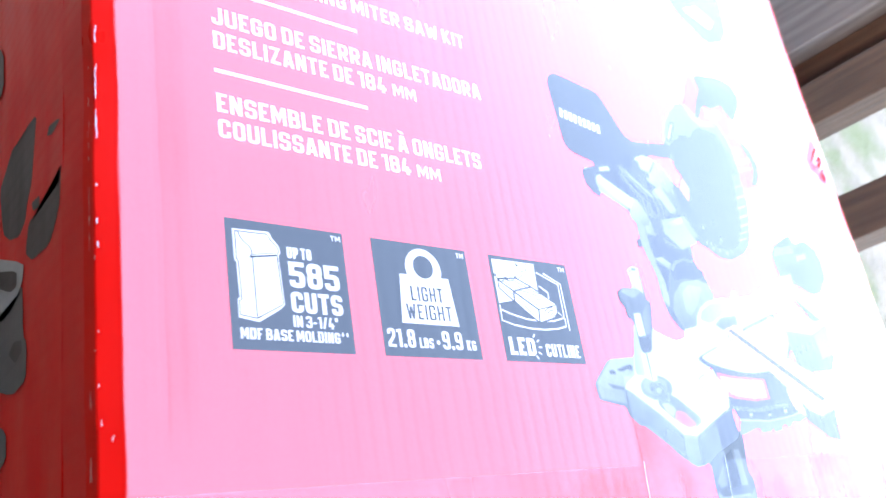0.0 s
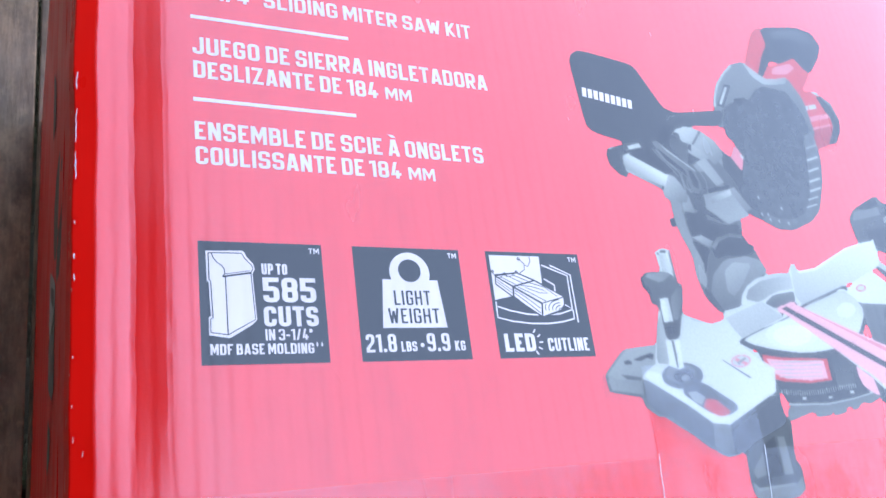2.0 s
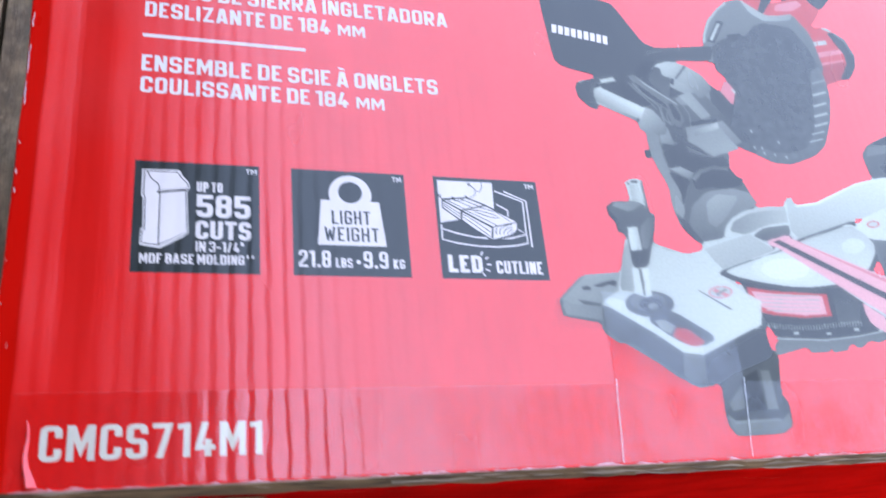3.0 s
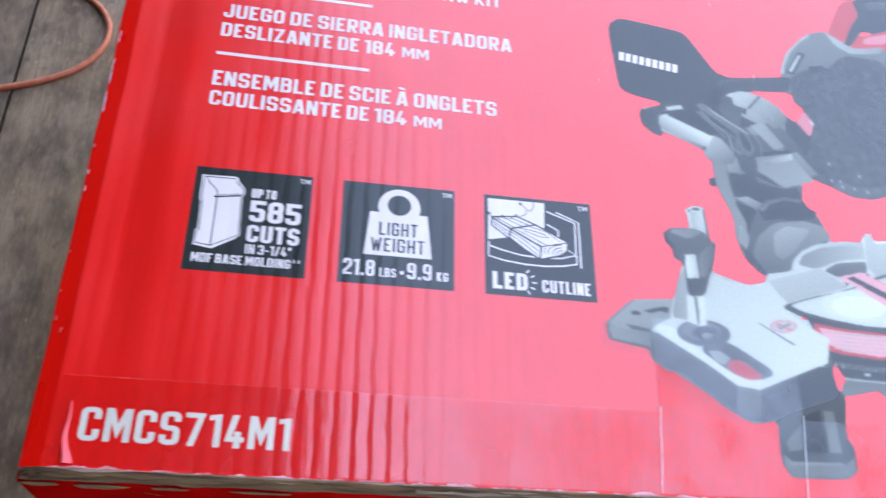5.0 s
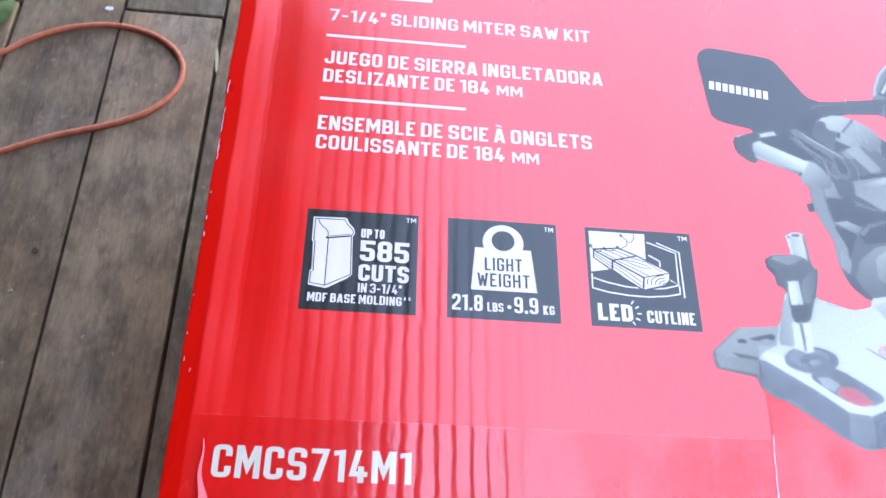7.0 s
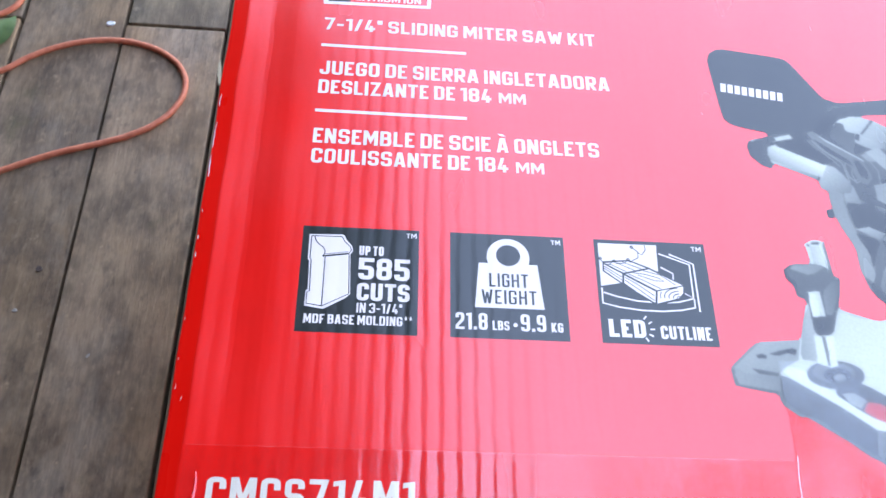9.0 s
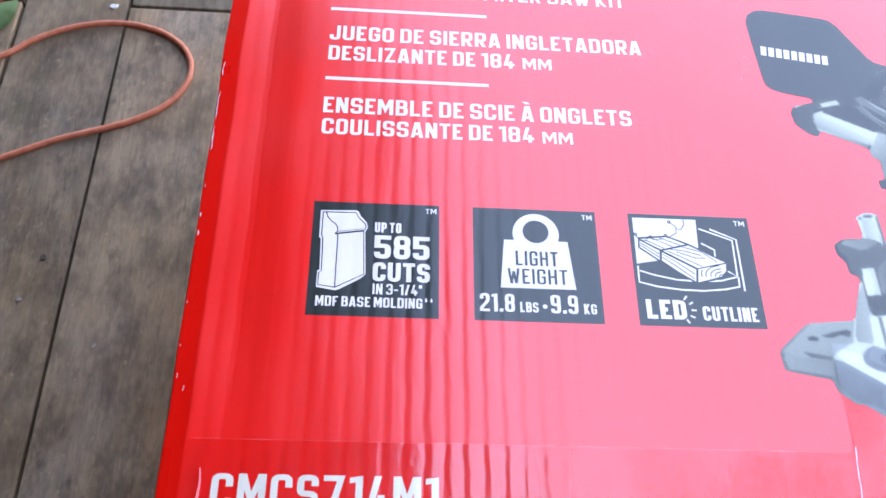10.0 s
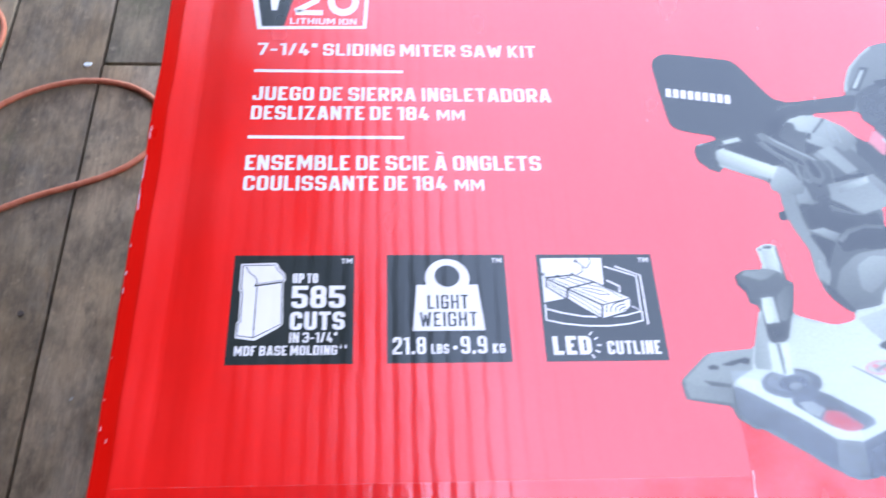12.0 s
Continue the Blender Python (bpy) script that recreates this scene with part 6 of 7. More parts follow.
oval("clamp", (0.15, 0.1, -60), (277.9, 72.5), (9.7, -0.3), (-1.2, -4.7))
oval("clamp", (0.05, 0.05, 0), (279.1, 71.5), (6.1, -0.2), (-0.9, -3.3))
oval("clamp", (0.22, 0.14, -60), (279.9, 70.3), (2.8, -0.1), (-0.5, -1.7))
patch("clamp", (0.44, 0.5, 0), 0, [(272.6, 89.6), (281.2, 89.5), (280.3, 75.7), (277.2, 74.9), (271.6, 76.5)])
patch("clamp", (0.13, 0.13, 0), 0, [(276.1, 89.6), (277.6, 89.6), (277.3, 75.4), (275.9, 75.5)])
patch("turntable", (0.05, 0.05, 0), 1, [(320.1, 88.0), (328.5, 84.8), (341.0, 81.3), (359.0, 79.0), (373.4, 79.0), (392.5, 81.3), (413.2, 90.5), (420.9, 101.6), (408.4, 119.5), (357.9, 101.0), (322.7, 89.9)])
patch("turntable", (0.34, 0.43, -90), 1, [(323.3, 89.3), (339.4, 94.9), (357.6, 100.3), (378.0, 108.4), (407.9, 118.1), (415.7, 113.2), (420.3, 107.2), (419.0, 101.6), (411.6, 92.2), (400.3, 86.6), (390.3, 83.7), (374.3, 81.7), (359.9, 81.6), (341.8, 83.9), (329.1, 86.6)])
oval("turntable", (0.44, 0.44, 0), (359.7, 91.7), (19.5, -0.2), (-2.9, -8.4))
oval("turntable", (0.5, 0.5, 0), (359.5, 91.1), (14.3, -0.2), (-2.1, -5.9))
oval("turntable", (0.41, 0.43, 0), (406.0, 105.5), (7.5, 0.0), (-2.2, -4.5))
patch("fence", (0.3, 0.45, 80), 0, [(371.8, 131.5), (375.2, 132.6), (376.2, 128.1), (390.3, 130.5), (420.1, 143.6), (428.5, 145.8), (437.6, 148.0), (446.5, 149.4), (446.8, 138.1), (445.2, 133.3), (434.9, 129.3), (409.2, 120.2), (378.6, 110.1), (371.6, 110.1), (369.6, 112.8), (370.2, 123.1)])
patch("fence", (0.1, 0.1, 0), 0, [(375.7, 109.4), (409.2, 120.2), (409.2, 119.1), (377.7, 108.8)])
patch("fence", (0.52, 0.48, 0), 0, [(376.2, 128.1), (390.3, 130.5), (420.1, 143.6), (444.8, 149.0), (444.8, 147.9), (420.4, 142.2), (390.7, 129.1), (376.7, 127.0)])
patch("clamp", (0.3, 0.44, 0), 0, [(279.8, 136.7), (287.2, 137.9), (287.8, 120.7), (280.6, 120.0)])
patch("clamp", (0.12, 0.12, 0), 0, [(286.4, 137.5), (287.6, 137.9), (288.2, 120.8), (287.0, 120.4)])
oval("clamp", (0.44, 0.44, 0), (283.2, 136.8), (3.7, 0.1), (-0.4, -1.7))
oval("clamp", (0.05, 0.05, 0), (283.2, 136.8), (2.4, 0.1), (-0.2, -0.9))
patch("clamp", (0.06, 0.1, 90), 1, [(266.5, 122.6), (270.0, 125.2), (282.8, 125.5), (286.7, 123.3), (287.7, 120.1), (291.0, 118.6), (288.4, 108.1), (281.4, 90.4), (274.4, 89.6), (273.2, 98.8), (273.2, 107.1), (269.7, 110.2), (269.5, 116.4), (266.6, 118.8)])
patch("clamp", (0.22, 0.16, 0), 1, [(267.9, 122.6), (270.6, 124.9), (282.3, 125.1), (284.7, 124.2), (279.3, 120.6), (275.9, 119.9), (271.9, 121.4)])
patch("clamp", (0.16, 0.1, 0), 1, [(281.2, 111.2), (287.3, 117.5), (289.8, 116.9), (287.3, 108.1), (283.3, 99.9), (280.4, 100.0)])
patch("clamp", (0.5, 0.36, 0), 0, [(274.3, 111.1), (279.9, 111.8), (279.8, 99.3), (273.9, 98.8)])
patch("clamp", (0.05, 0.07, 0), 1, [(273.6, 98.8), (284.8, 98.7), (282.1, 91.6), (279.9, 90.1), (274.4, 89.6), (273.0, 92.7)])
patch("slide_rail", (0.05, 0.08, 0), 1, [(262.1, 193.1), (265.3, 195.5), (276.5, 198.9), (283.7, 198.9), (283.6, 197.1), (273.2, 194.4), (270.4, 190.7), (270.4, 182.8), (271.8, 179.5), (264.4, 184.1), (261.9, 189.0)])
patch("slide_rail", (0.42, 0.38, 0), 0, [(274.9, 197.0), (283.1, 199.5), (284.4, 197.2), (275.5, 195.0)])
patch("slide_rail", (0.035, 0.035, 0), 0, [(275.0, 192.9), (288.8, 196.5), (303.1, 184.3), (298.5, 181.8)])
patch("slide_rail", (0.22, 0.5, 60), 0, [(270.4, 190.7), (274.6, 192.8), (298.5, 181.8), (294.6, 174.2), (270.7, 182.9), (269.7, 186.2)])
patch("slide_rail", (0.03, 0.03, 0), 0, [(274.5, 192.1), (275.4, 192.9), (298.8, 182.9), (297.7, 181.7)])
patch("arm_housing", (0.36, 0.14, -60), 1, [(313.3, 210.3), (316.8, 212.9), (328.9, 211.9), (338.1, 206.4), (342.2, 200.4), (342.4, 196.8), (334.2, 190.2), (328.2, 198.1), (321.1, 201.9), (313.4, 203.4)])
patch("arm_housing", (0.04, 0.04, 0), 0, [(320.9, 202.6), (328.9, 211.9), (329.9, 211.2), (321.9, 202.0)])
patch("arm_housing", (0.19, 0.24, -60), 0, [(320.5, 171.4), (325.8, 172.7), (331.5, 174.2), (340.4, 176.2), (342.2, 172.7), (350.2, 160.6), (333.8, 154.6), (320.1, 162.9)])
patch("arm_housing", (0.16, 0.36, 70), 0, [(325.0, 170.2), (341.2, 176.2), (341.4, 172.6), (325.1, 166.4)])
patch("arm_housing", (0.26, 0.2, 0), 0, [(320.6, 191.3), (328.4, 194.5), (338.2, 180.0), (331.6, 177.4)])
patch("arm_housing", (0.03, 0.03, 0), 0, [(329.7, 176.6), (341.0, 178.4), (340.9, 176.6), (331.1, 174.1)])
patch("lever", (0.15, 0.11, 0), 1, [(291.9, 201.1), (296.2, 202.5), (301.7, 196.9), (318.5, 185.4), (321.0, 176.0), (317.3, 171.2), (312.6, 174.4), (310.8, 182.4), (299.8, 189.7)])
patch("lever", (0.03, 0.04, 0), 1, [(294.6, 198.1), (300.8, 193.3), (311.2, 185.2), (312.7, 181.8), (300.0, 190.4)])
patch("lever", (0.04, 0.04, 0), 1, [(313.1, 186.1), (316.1, 185.6), (319.0, 178.7), (318.3, 174.7), (314.7, 176.3)])
patch("lever", (0.34, 0.3, 0), 0, [(296.4, 201.8), (301.8, 197.3), (318.7, 186.1), (318.8, 185.1), (301.6, 196.2)])
patch("base", "P", 2, [(325.2, 78.5), (324.6, 77.4), (323.2, 76.3), (321.3, 75.5), (319.0, 75.0), (316.6, 74.8), (314.4, 75.1), (312.8, 75.7), (311.7, 76.6), (311.5, 77.7), (312.1, 78.8), (313.5, 79.9), (315.4, 80.7), (317.7, 81.2), (320.1, 81.4), (322.3, 81.1), (324.0, 80.5), (325.0, 79.6)])
patch("base", (0.36, 0.36, 90), 2, [(324.3, 78.4), (323.8, 77.5), (322.6, 76.7), (320.9, 76.0), (318.9, 75.6), (316.9, 75.5), (315.0, 75.7), (313.5, 76.2), (312.6, 76.9), (312.4, 77.7), (312.9, 78.6), (314.0, 79.5), (315.7, 80.1), (317.7, 80.6), (319.8, 80.7), (321.7, 80.5), (323.2, 80.0), (324.1, 79.3)])
patch("base", "P", 0, [(313.9, 78.5), (315.7, 79.9), (323.1, 76.9), (321.2, 75.7)])
patch("base", (0.196, 0.196, 90), 0, [(315.1, 77.5), (321.9, 80.1), (322.5, 79.3), (316.3, 76.0)])
patch("kerf_plate", (0.09, 0.05, -80), 0, [(389.1, 82.9), (413.1, 68.1), (433.3, 56.8), (449.9, 60.4), (445.8, 40.9), (433.1, 43.0), (414.2, 53.4), (404.7, 72.4)])
patch("kerf_plate", "K", 0, [(353.2, 106.4), (364.2, 110.0), (458.3, 73.7), (449.7, 61.0), (434.4, 56.8), (420.3, 60.9), (412.8, 67.5), (389.1, 82.9)])
patch("kerf_plate", "K", 0, [(353.2, 106.4), (357.0, 108.1), (403.4, 81.1), (414.1, 68.1), (389.1, 82.9)])
patch("kerf_plate", "P", 0, [(365.8, 109.1), (369.1, 107.9), (457.6, 72.3), (455.1, 69.6)])
patch("kerf_plate", (0.03, 0.03, 90), 0, [(356.3, 106.2), (360.5, 107.6), (443.1, 66.8), (437.3, 65.2)])
patch("kerf_plate", (0.376, 0.376, 90), 0, [(389.0, 82.6), (412.9, 67.8), (420.3, 60.9), (434.4, 56.8), (432.8, 55.8), (418.8, 60.0), (411.5, 66.9)])
patch("kerf_plate", "K", 0, [(401.0, 73.4), (412.2, 66.2), (413.9, 56.3), (402.6, 63.2)])

INK_TONES = {"R": (0.46, 0.022, 0.018), "RD": (0.34, 0.014, 0.014), "P": (0.55, 0.14, 0.14), "K": (0.62, 0.26, 0.25)}
CELL = 0.4          # millimetres of the picture's tone map
MAP_X, MAP_Y, MAP_W, MAP_H = 226.0, 2.0, 700, 762


def within(px, py, outline):
    """Which of many points lie within a closed outline."""
    odd = np.zeros(px.shape, bool)
    for a, b in zip(outline, outline[1:] + outline[:1]):
        if a.y != b.y:
            odd ^= ((a.y > py) != (b.y > py)) & (px < a.x + (py - a.y) * (b.x - a.x) / (b.y - a.y))
    return odd


def blurred(field, sigma):
    """A soft copy of a tone map; sigma in millimetres."""
    reach = int(3 * sigma / CELL) + 1
    kernel = np.exp(-0.5 * (np.arange(-reach, reach + 1) * CELL / sigma) ** 2)
    kernel /= kernel.sum()
    for axis in (0, 1):
        field = sum(k * np.roll(field, i - reach, axis) for i, k in enumerate(kernel))
    return field


def shade_of(tone, outline, px, py):
    if tone == "W":
        tone = (0.40, 0.33, 70)
    if isinstance(tone, str):
        return np.array(INK_TONES[tone])[None, :] * np.ones((len(px), 1))
    low, high, turn = tone
    way = (math.cos(radians(turn)), math.sin(radians(turn)))
    along = [way[0] * p.x + way[1] * p.y for p in outline]
    k = np.clip((way[0] * px + way[1] * py - min(along)) / (max(along) - min(along)), 0, 1)
    g = low + (high - low) * k
    return np.stack((g * 1.02, g * 1.02, g * 0.83), 1)


def inside(p, outline):
    return bool(within(np.array([p.x]), np.array([p.y]), outline)[0])


def apart(pieces):
    """Sort printed areas into groups that touch."""
    groups = []
    for piece in pieces:
        outline = [Vector(p) for p in piece[2]]
        touching = [g for g in groups if any(any(inside(p, q) for p in outline) or any(inside(p, outline) for p in q) for q in g[0])]
        merged = ([outline], [piece])
        for g in touching:
            merged[0].extend(g[0])
            merged[1].extend(g[1])
            groups.remove(g)
        groups.append(merged)
    return [sorted(g[1], key=lambda piece: piece[3]) for g in groups]


PARTS = [(name, group) for name in ["base"] + [k for k in PIECES if k != "base"]
         for group in ([PIECES[name]] if name in ("miter_scale", "saw_blade") else sorted(apart(PIECES[name]), key=lambda g: -len(g)))]
areas = sorted(((k, owner, tone, softened(points, rounds) if rounds else [Vector(p) for p in points])
                for owner, (_, group) in enumerate(PARTS) for tone, rounds, points, k in group), key=lambda area: area[0])
gx, gy = np.meshgrid(MAP_X + CELL * (np.arange(MAP_W) + 0.5), MAP_Y + CELL * (np.arange(MAP_H) + 0.5))
tones, owners = np.zeros((MAP_H, MAP_W, 3)), np.full((MAP_H, MAP_W), -1)
for k, owner, tone, outline in areas:
    c0, c1 = (int((f(p.x for p in outline) - MAP_X) / CELL) + e for f, e in ((min, -1), (max, 2)))
    r0, r1 = (int((f(p.y for p in outline) - MAP_Y) / CELL) + e for f, e in ((min, -1), (max, 2)))
    c0, r0 = max(c0, 0), max(r0, 0)
    hit = within(gx[r0:r1, c0:c1], gy[r0:r1, c0:c1], outline)
    tones[r0:r1, c0:c1][hit] = shade_of(tone, outline, gx[r0:r1, c0:c1][hit], gy[r0:r1, c0:c1][hit])
    owners[r0:r1, c0:c1][hit] = owner
cover = (owners >= 0).astype(float)
fine, broad = (blurred(tones * cover[..., None], s) / np.maximum(blurred(cover, s), 1e-4)[..., None] for s in (0.28, 1.8))
tones = 0.82 * fine + 0.18 * broad
tones *= np.minimum(1.0, tones.max(2, keepdims=True) / 0.42) ** 0.4
for owner, (name, _) in enumerate(PARTS):
    if name == "saw_blade":
        speckle = blurred(np.random.RandomState(3).normal(size=owners.shape), 1.3)
        steel = (owners == owner) & (tones.max(2) < 0.2)
        tones[steel] += (0.016 + 0.05 * np.clip(speckle, -0.25, 0.4))[steel][:, None] * np.array((1.0, 1.05, 1.0))
closed = blurred(cover, 1.9) > 0.56

corners, edges, index = [], [], {}
for k, owner, tone, outline in areas:
    ring_of = []
    for p in outline:
        key = (round(p.x, 3), round(p.y, 3))
        if key not in index:
            index[key] = len(corners)
            corners.append(Vector(key))
        ring_of.append(index[key])
    edges += [(a, b) for a, b in zip(ring_of, ring_of[1:] + ring_of[:1]) if a != b]
rows_of, columns_of = np.nonzero(blurred(cover, 1.0) > 0.05)
keep = (rows_of + columns_of) % 2 == 0
corners += [Vector((float(MAP_X + CELL * (c + 0.5)), float(MAP_Y + CELL * (r + 0.5)))) for r, c in zip(rows_of[keep], columns_of[keep])]
places, _, triangles, _, _, _ = geometry.delaunay_2d_cdt(corners, edges, [], 0, 0.0005)
flat = np.array([(p.x, p.y) for p in places])
trios = np.array(triangles)
mx, my = flat[trios, 0].mean(1), flat[trios, 1].mean(1)
col, row = (np.clip(((m - m0) / CELL).astype(int), 0, n - 1) for m, m0, n in ((mx, MAP_X, MAP_W), (my, MAP_Y, MAP_H)))
holder = np.full(len(trios), -1)
for k, owner, tone, outline in areas:
    holder[within(mx, my, outline)] = owner
near = owners.copy()
for _ in range(9):
    for axis, way in ((0, 1), (0, -1), (1, 1), (1, -1)):
        moved = np.roll(near, way, axis)
        near = np.where(near < 0, moved, near)
gaps = (holder < 0) & closed[row, col]
holder[gaps] = near[row, col][gaps]
fx, fy = np.clip((flat[:, 0] - MAP_X) / CELL - 0.5, 0, MAP_W - 2), np.clip((flat[:, 1] - MAP_Y) / CELL - 0.5, 0, MAP_H - 2)
ix, iy = fx.astype(int), fy.astype(int)
ux, uy = (fx - ix)[:, None], (fy - iy)[:, None]
at_place = (tones[iy, ix] * (1 - ux) + tones[iy, ix + 1] * ux) * (1 - uy) + (tones[iy + 1, ix] * (1 - ux) + tones[iy + 1, ix + 1] * ux) * uy


def picture_mesh(name, owner):
    """The visible area of one printed part, with its tones at the corners."""
    mine = trios[holder == owner]
    used, local = np.unique(mine, return_inverse=True)
    local = local.reshape(-1, 3)
    me = bpy.data.meshes.new(name)
    me.from_pydata([(float(x) / 1000, float(y) / 1000, H + 0.00007) for x, y in flat[used]], [], [tuple(map(int, t)) for t in local])
    shade = me.color_attributes.new("tone", "FLOAT_COLOR", "POINT")
    shade.data.foreach_set("color", np.concatenate((at_place[used], np.ones((len(used), 1))), 1).ravel().astype(np.float32))
    return me


picture = None
for owner, (name, group) in enumerate(PARTS):
    if not (holder == owner).any():
        continue
    me = picture_mesh(name if picture else "saw_picture", owner)
    me.materials.append(INK["taped grey" if name == "front_foot" else "grey"])
    ob = new(name if picture else "saw_picture", me)
    ob.parent = picture or carton
    if picture is None:
        picture = ob
        ob["label"] = "printed colour picture of a grey and red sliding mitre saw"


# plain bars in place of the maker's lettering
def bars(parent, start, end, height, count, layer):
    a, b = Vector(start), Vector(end)
    d = (b - a) / count
    up = Vector((-d.y, d.x)).normalized() * height
    for i in range(count):
        flat_part("maker_mark", parent, "white", lambda bm: flat_face(bm, (a + d * i, a + d * (i + 0.74), a + d * (i + 0.74) + up, a + d * i + up), on_top(layer)))


bars(picture, (251.8, 224.6), (284.8, 220.2), 5.6, 9, 6)

# tape over the front fold
def tape_sheet(x0, x1, y1, up=0.0):
    bm = bmesh.new()
    n = int((x1 - x0) / 0.006)
    rims = []
    for i in range(n + 1):
        x = x0 + (x1 - x0) * i / n
        lift = 0.00016 * noise.noise(Vector((x * 60, 0, 1)))
        rims.append([bm.verts.new(v) for v in ((x, y1 + 0.0005 * noise.noise(Vector((x * 90, 3, 0))), H + 0.00055 + up), (x, 0.016, H + 0.00065 + lift + up), (x, -0.0010, H + 0.0006 + up))])
    for a, b in zip(rims, rims[1:]):
        for i in range(2):
            bm.faces.new((a[i], a[i + 1], b[i + 1], b[i]))
    for f in bm.faces:
        f.smooth = True
    return bm


tape = part("packing_tape", tape_sheet(0.0108, STRIP[0], 0.0335), TAPE, carton, "clear glossy packing tape along the front edge")
tape.visible_shadow = False
part("packing_tape", tape_sheet(STRIP[1], W - 0.012, 0.0335), TAPE, carton, "clear glossy packing tape along the front edge").visible_shadow = False
strip = part("packing_tape", tape_sheet(STRIP[0], STRIP[1], STRIP[2], 0.00022), TAPE, carton, "short clear tape strip laid across the first")
strip.visible_shadow = False
# pale line that paints the highlight on the tape's cut edge
bm = bmesh.new()
stroke(bm, [(0.0112 + 0.0045 * i, 0.0334 + 0.0003 * noise.noise(Vector((i * 0.4, 3, 0)))) for i in range(54)], 0.00003, lambda p: (p[0], p[1], H + 0.0007))
part("tape_edge", finish(bm), PINK_FIBRE_GLINT, tape, "cut edge of the tape with a thin painted highlight")
for x_top, x_low in ((0.2535, 0.2502), (0.3195, 0.3145)):
    bm = bmesh.new()
    pts = [(x_top + (x_low - x_top) * s + 0.0003 * noise.noise(Vector((s * 9, x_top * 50, 0))), 0.0355 - 0.0365 * s) for s in [i / 12 for i in range(13)]]
    stroke(bm, pts, 0.00027, lambda p: (p[0], p[1], H + 0.00105))
    part("crease", finish(bm), SCUFF, strip, "whitened tape crease")
bm = bmesh.new()
spine = [(0.0160 + 0.0005 * math.sin(8 * k) + 0.0022 * k * k, 0.023 - 0.0235 * k, 0.0003 + 0.0006 * k + 0.0014 * k ** 3) for k in [i / 14 for i in range(15)]]
wrinkle = [[bm.verts.new((x + dx * wide, y, H + 0.0007 + dz)) for dx, dz in ((-1.0, 0.0), (-0.55, 0.34 * wide), (0.25, 0.16 * wide), (1.0, 0.0))] for x, y, wide in spine]
for a, b in zip(wrinkle, wrinkle[1:]):
    for i in range(3):
        bm.faces.new((a[i], a[i + 1], b[i + 1], b[i]))
part("wrinkle", finish(bm), INK["red"], tape, "raised wrinkle at the corner")

# a torn dent with two staples near the far fold
gash = [(0.5430, 0.2723), (0.5429, 0.2628), (0.5471, 0.2561), (0.5512, 0.2504), (0.5438, 0.2327), (0.5384, 0.2396), (0.5304, 0.2433), (0.5262, 0.2509)]
bm = bmesh.new()
rim = [bm.verts.new((x, y, H + 0.0001)) for x, y in gash]
mid = sum((Vector(p) for p in gash), Vector((0, 0))) / len(gash)
lip = [bm.verts.new((mid.x + (x - mid.x) * 0.7, mid.y + (y - mid.y) * 0.7, H + 0.0016 + 0.0006 * (-1) ** k)) for k, (x, y) in enumerate(gash)]
core = [bm.verts.new((mid.x + (x - mid.x) * 0.45, mid.y + (y - mid.y) * 0.45, H + 0.0003)) for x, y in gash]
for a, b in ((rim, lip), (lip, core)):
    for k in range(len(gash)):
        bm.faces.new((a[k], a[(k + 1) % len(gash)], b[(k + 1) % len(gash)], b[k]))
bm.faces.new(core)
part("torn_dent", finish(bm), INK["red"], top, "torn dent in the red board")
for a, b in (((0.5444, 0.2624), (0.5323, 0.2490)), ((0.5502, 0.2555), (0.5380, 0.2422))):
    a, b = Vector(a).lerp(Vector(b), 0.2), Vector(b).lerp(Vector(a), 0.2)
    side = Vector((a.y - b.y, b.x - a.x)).normalized() * 0.0009
    bm = bmesh.new()
    low = [bm.verts.new((q.x, q.y, H + 0.0012)) for q in (a + side, b + side, b - side, a - side)]
    high = [bm.verts.new((v.co.x, v.co.y, H + 0.0028)) for v in low]
    bm.faces.new(low)
    bm.faces.new(high)
    for k in range(4):
        bm.faces.new((low[k], low[(k + 1) % 4], high[(k + 1) % 4], high[k]))
    bmesh.ops.recalc_face_normals(bm, faces=bm.faces[:])
    part("staple", bm, SCUFF, top, "pale metal staple")

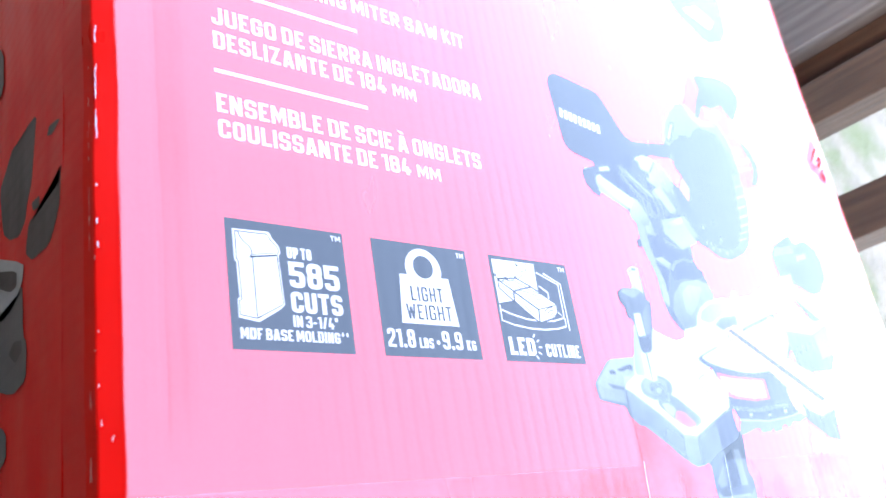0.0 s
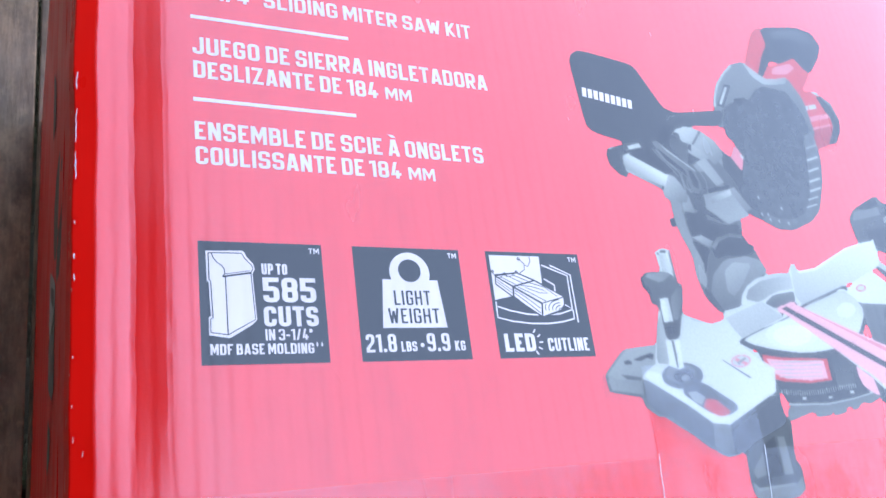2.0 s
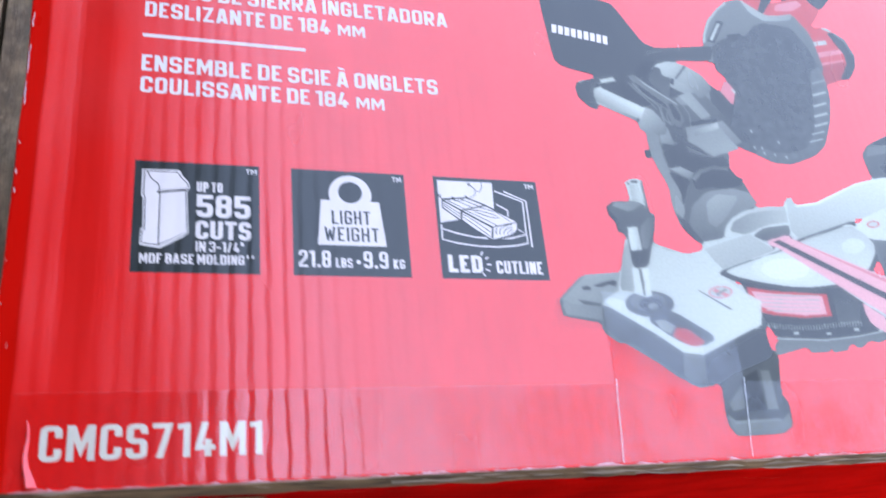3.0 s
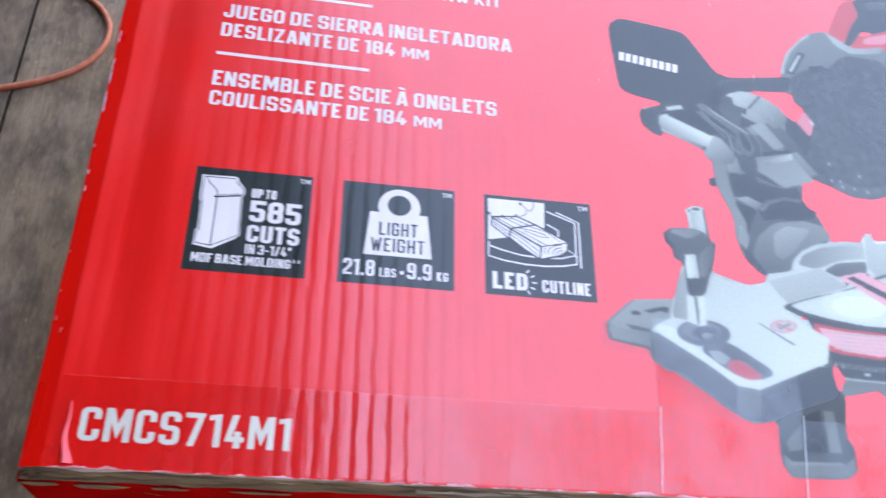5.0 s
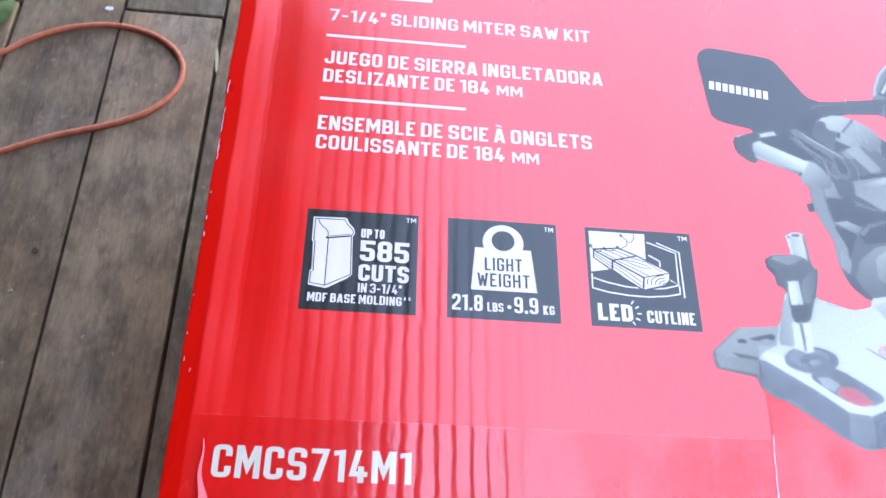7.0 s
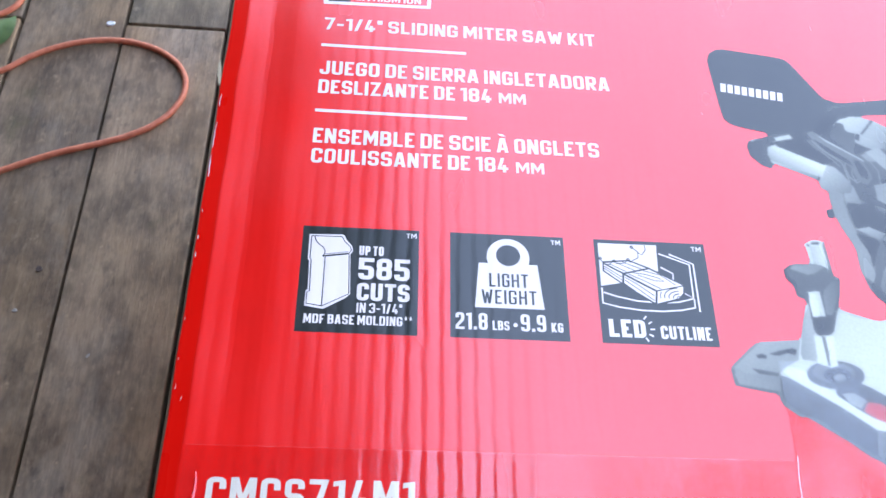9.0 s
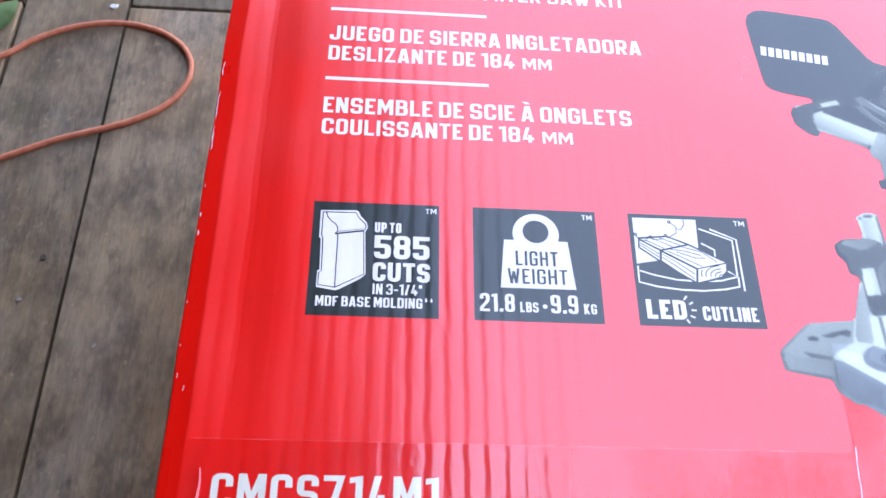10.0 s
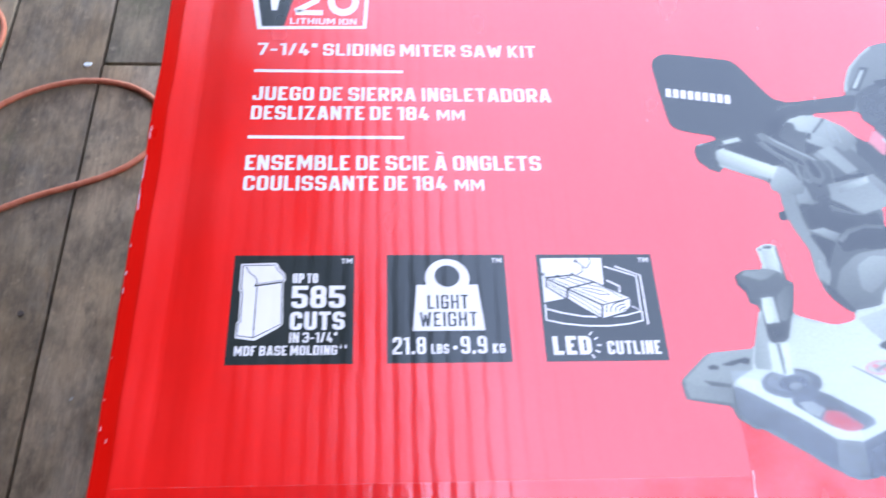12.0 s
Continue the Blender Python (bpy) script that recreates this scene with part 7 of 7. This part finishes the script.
# printed picture on the side of the box

for k, (mat, pts) in enumerate([
        (SIDE_DARK, [(203, 562), (188, 559), (174, 556), (167, 550), (160, 547), (157, 538), (162, 522), (170, 510), (196, 501), (201, 512), (207, 523), (203, 539), (205, 547)]),
        (SIDE_DARK, [(164, 597), (147, 596), (141, 591), (135, 583), (138, 559), (145, 549), (157, 553), (156, 571), (156, 584), (155, 594), (161, 597)]),
        (SIDE_DARK, [(182, 596), (181, 585), (184, 578), (187, 581), (184, 592)]),
        (SIDE_DARK, [(162, 569), (157, 569), (159, 560), (164, 557)]),
        (SIDE_SILVER, [(176, 467), (142, 547), (134, 546), (126, 526), (134, 473)]),
        (SIDE_GREY, [(134, 546), (110, 549), (106, 554), (91, 554), (90, 534), (109, 477), (134, 473), (126, 526)]),
        (SIDE_DARK, [(160, 488), (142, 537), (135, 537), (136, 527), (153, 489)]),
        (SIDE_DARK, [(112, 535), (109, 547), (104, 548), (102, 538), (109, 527)]),
        (SIDE_GREY, [(91, 492), (78, 526), (66, 528), (61, 496)]),
        (SIDE_DARK, [(306, 460), (273, 501), (248, 504), (252, 468)])]):
    bm = bmesh.new()
    flat_face(bm, softened(pts, 1), lambda p: (-0.0011 - 0.00005 * k, p[0] / 1000, p[1] / 1000))
    bmesh.ops.triangulate(bm, faces=bm.faces[:])
    for f in bm.faces:
        f.normal_update()
        if f.normal.x > 0:
            f.normal_flip()
    part("picture_patch", bm, mat, left_panel)

# ---- cord and litter on the deck ----
def cable(name, points, radius, material, label, category):
    c = bpy.data.curves.new(name, "CURVE")
    c.dimensions, c.bevel_depth, c.bevel_resolution, c.use_fill_caps, c.resolution_u = "3D", radius, 3, True, 8
    s = c.splines.new("BEZIER")
    s.bezier_points.add(len(points) - 1)
    for k, (x, y) in zip(s.bezier_points, points):
        k.co = (x, y, radius + 0.0005)
        k.handle_left_type = k.handle_right_type = "AUTO"
    c.materials.append(material)
    ob = new(name, c)
    return tagged(ob, label, category)


cable("extension_cord", [(-0.95, 0.20), (-0.70, 0.40), (-0.52, 0.50), (-0.40, 0.562), (-0.337, 0.594), (-0.294, 0.610), (-0.252, 0.628), (-0.218, 0.652), (-0.198, 0.681), (-0.191, 0.712),
                         (-0.199, 0.742), (-0.224, 0.769), (-0.263, 0.786), (-0.302, 0.790), (-0.340, 0.784), (-0.374, 0.771), (-0.406, 0.751), (-0.437, 0.724), (-0.50, 0.70),
                         (-0.58, 0.71), (-0.60, 0.77), (-0.54, 0.81), (-0.462, 0.826), (-0.44, 0.86), (-0.46, 0.93), (-0.60, 1.05), (-1.0, 1.2)], 0.0040, CORD,
      "orange extension cord looped on the deck planks", "cord")



# a pressed crease beside the first badge
bm = bmesh.new()
ridge = [[bm.verts.new((x + dx, y + dx, H + dz)) for dx, dz in ((-0.0005, 0.00001), (0.0, 0.00003), (0.0005, 0.00001))] for x, y in ((0.0955, 0.0845), (0.0975, 0.082), (0.0998, 0.0795), (0.1016, 0.0765), (0.1028, 0.074))]
for a, b in zip(ridge, ridge[1:]):
    for i in range(2):
        bm.faces.new((a[i], a[i + 1], b[i + 1], b[i]))
part("pressed_crease", finish(bm), INK["red"], top)


def flake(name, x, y, size, material, label, category, turn=0.0, longer=1.0):
    """A small flat crumb with a ragged rim."""
    r = random.Random(int(x * 9000 + y * 700))
    bm = bmesh.new()
    c, s = math.cos(turn), math.sin(turn)
    rim = []
    for i in range(9):
        a = 2 * math.pi * i / 9
        q = size * r.uniform(0.65, 1.1)
        u, v = q * math.cos(a) * longer, q * math.sin(a)
        rim.append((u * c - v * s, u * s + v * c))
    low = [bm.verts.new((u, v, 0.0)) for u, v in rim]
    high = [bm.verts.new((u * 0.8, v * 0.8, size * 0.35)) for u, v in rim]
    bm.faces.new(low[::-1])
    bm.faces.new(high)
    for i in range(9):
        bm.faces.new((low[i], low[(i + 1) % 9], high[(i + 1) % 9], high[i]))
    ob = part(name, bm, material)
    ob.location = (x, y, 0.0)
    return tagged(ob, label, category)


flake("dropping", -0.312, 0.824, 0.0052, LICHEN, "small white speck of dried dropping on a plank", "speck", 0.6, 1.3)
flake("wood_splinter", -0.1492, 0.744, 0.0034, STRAW, "pale split wood sliver in a plank seam", "splinter", 1.66, 7.5)
flake("dropping", -0.244, 0.300, 0.0016, LICHEN, "tiny pale speck on a weathered plank", "speck", 0.9, 1.2)


# rusted screw heads along the joist, a little below the wood
for x, y in ((-0.323, 0.428), (-0.273, 0.417), (-0.226, 0.414), (-0.187, 0.413)):
    bm = bmesh.new()
    bmesh.ops.create_cone(bm, cap_ends=True, segments=14, radius1=0.0040, radius2=0.0036, depth=0.003)
    for v in bm.verts:
        v.co += Vector((x, y, -0.0009))
    part("screw", bm, RUST, deck, "rusted dark screw head")

flake("dropping", -0.338, 0.372, 0.0030, DULL_SPECK, "faint grey speck of dried dropping on a plank", "speck", 0.4, 1.2)
flake("dropping", -0.244, 0.319, 0.0026, DULL_SPECK, "faint grey speck of dried dropping on a plank", "speck", 1.1, 1.6)


def leaf(x, y, length, turn):
    """A fallen leaf, folded along its midrib, with its stalk."""
    ob = thing("leaf", "fallen green leaf lying on the deck planks", "leaf", at=(x, y, 0.0015))
    ob.rotation_euler = (0.05, 0.04, turn)
    bm = bmesh.new()
    rows = []
    for i in range(11):
        k = i / 10
        w = length * 0.27 * math.sin(math.pi * k ** 0.8) + 0.0003
        rows.append([bm.verts.new((u * w, k * length, 0.25 * abs(u) * w + 0.003 * math.sin(3 * k) + 0.0006 * math.sin(9 * k + 3 * u))) for u in (-1, -0.5, 0, 0.5, 1)])
    for a, b in zip(rows, rows[1:]):
        for i in range(4):
            bm.faces.new((a[i], a[i + 1], b[i + 1], b[i])).smooth = True
    part("blade", bm, LEAF, ob)
    bm = box_mesh(-0.0006, 0.0006, -length * 0.3, 0.002, 0.0, 0.0012, 0.0003, 1)
    part("stalk", bm, LEAF, ob)


leaf(-0.462, 0.765, 0.062, -0.35)


# scratches in the print of the front
for x0, z0, x1, z1, wide in ((0.150, 0.0125, 0.176, 0.0142, 0.0004), (0.128, 0.0105, 0.146, 0.0118, 0.0003), (0.045, 0.0185, 0.052, 0.0235, 0.0009), (0.33, 0.030, 0.352, 0.034, 0.0004)):
    bm = bmesh.new()
    a, b = Vector((x0, H - z0)), Vector((x1, H - z1))
    side = Vector((a.y - b.y, b.x - a.x)).normalized() * wide / 2
    f = bm.faces.new([bm.verts.new((q.x, -0.00595, q.y)) for q in (a, b + side * 0.3, b - side * 0.3, a - side)])
    part("scratch", bm, KRAFT, front, "thin bare scratch")

# the lower end of another printed tool, and one more line of lettering behind the saw
tool = flat_part("tool_picture", carton, "badge", lambda bm: flat_face(bm, softened([(398, 358), (405, 345), (433, 327.5), (454, 335.5), (466, 349), (471, 380), (455, 394), (415, 388)], 1), on_top(1)), "printed dark grey battery tool")
bar_part("tool_highlight", tool, "white", 2, [(413, 352), (433, 360.5), (452, 352.6), (445, 342.7)], "", 1)
bar_part("headline", carton, "white", 2, [(294.3, 320.6), (329.6, 331.3), (331.9, 324.9), (298.0, 315.9)])

# the drop shadow printed in darker red below the saw's foot and skirt
def printed_drop_shadow(edge_line, reach, material, depth, least):
    bm = bmesh.new()
    print_shadow = bm.loops.layers.float_color.new("tone")
    tints = [(RED[0] * (1 - depth * k), RED[1], RED[2], 1) for k in (1.0, 0.55, 0.2, 0.0)]
    away = [(0.4, 0.4), (-3.5, -3.0), (-8.0, -6.5), (-15.0, -12.0)]
    bands = [[Vector((max(x + dx * k, least), y + dy * k)) for dx, dy in away] for (x, y), k in zip(edge_line, reach)]
    for a, b in zip(bands, bands[1:]):
        for i in range(3):
            f = flat_face(bm, (a[i], a[i + 1], b[i + 1], b[i]), lambda p: (p[0] / 1000, p[1] / 1000, H + 0.00003))
            for loop, k in zip(f.loops, (i, i + 1, i + 1, i)):
                loop[print_shadow] = tints[k]
    part("print_shadow", finish(bm), material, picture, "soft dark red drop shadow printed under the saw")


printed_drop_shadow([(231.5, 74.0), (232.0, 71.0), (233.4, 65.2), (242.0, 63.6), (251.0, 62.0), (253.2, 59.6)], (0.1, 0.5, 0.9, 1.0, 0.6, 0.3), INK["vignette"], 0.24, 200)
printed_drop_shadow([(254.4, 59.4), (259.0, 53.5), (266.5, 51.2), (276.0, 44.0), (287.0, 36.4), (292.5, 32.8)], (0.35, 0.8, 0.9, 0.9, 0.7, 0.3), INK["taped vignette"], 0.30, 254)
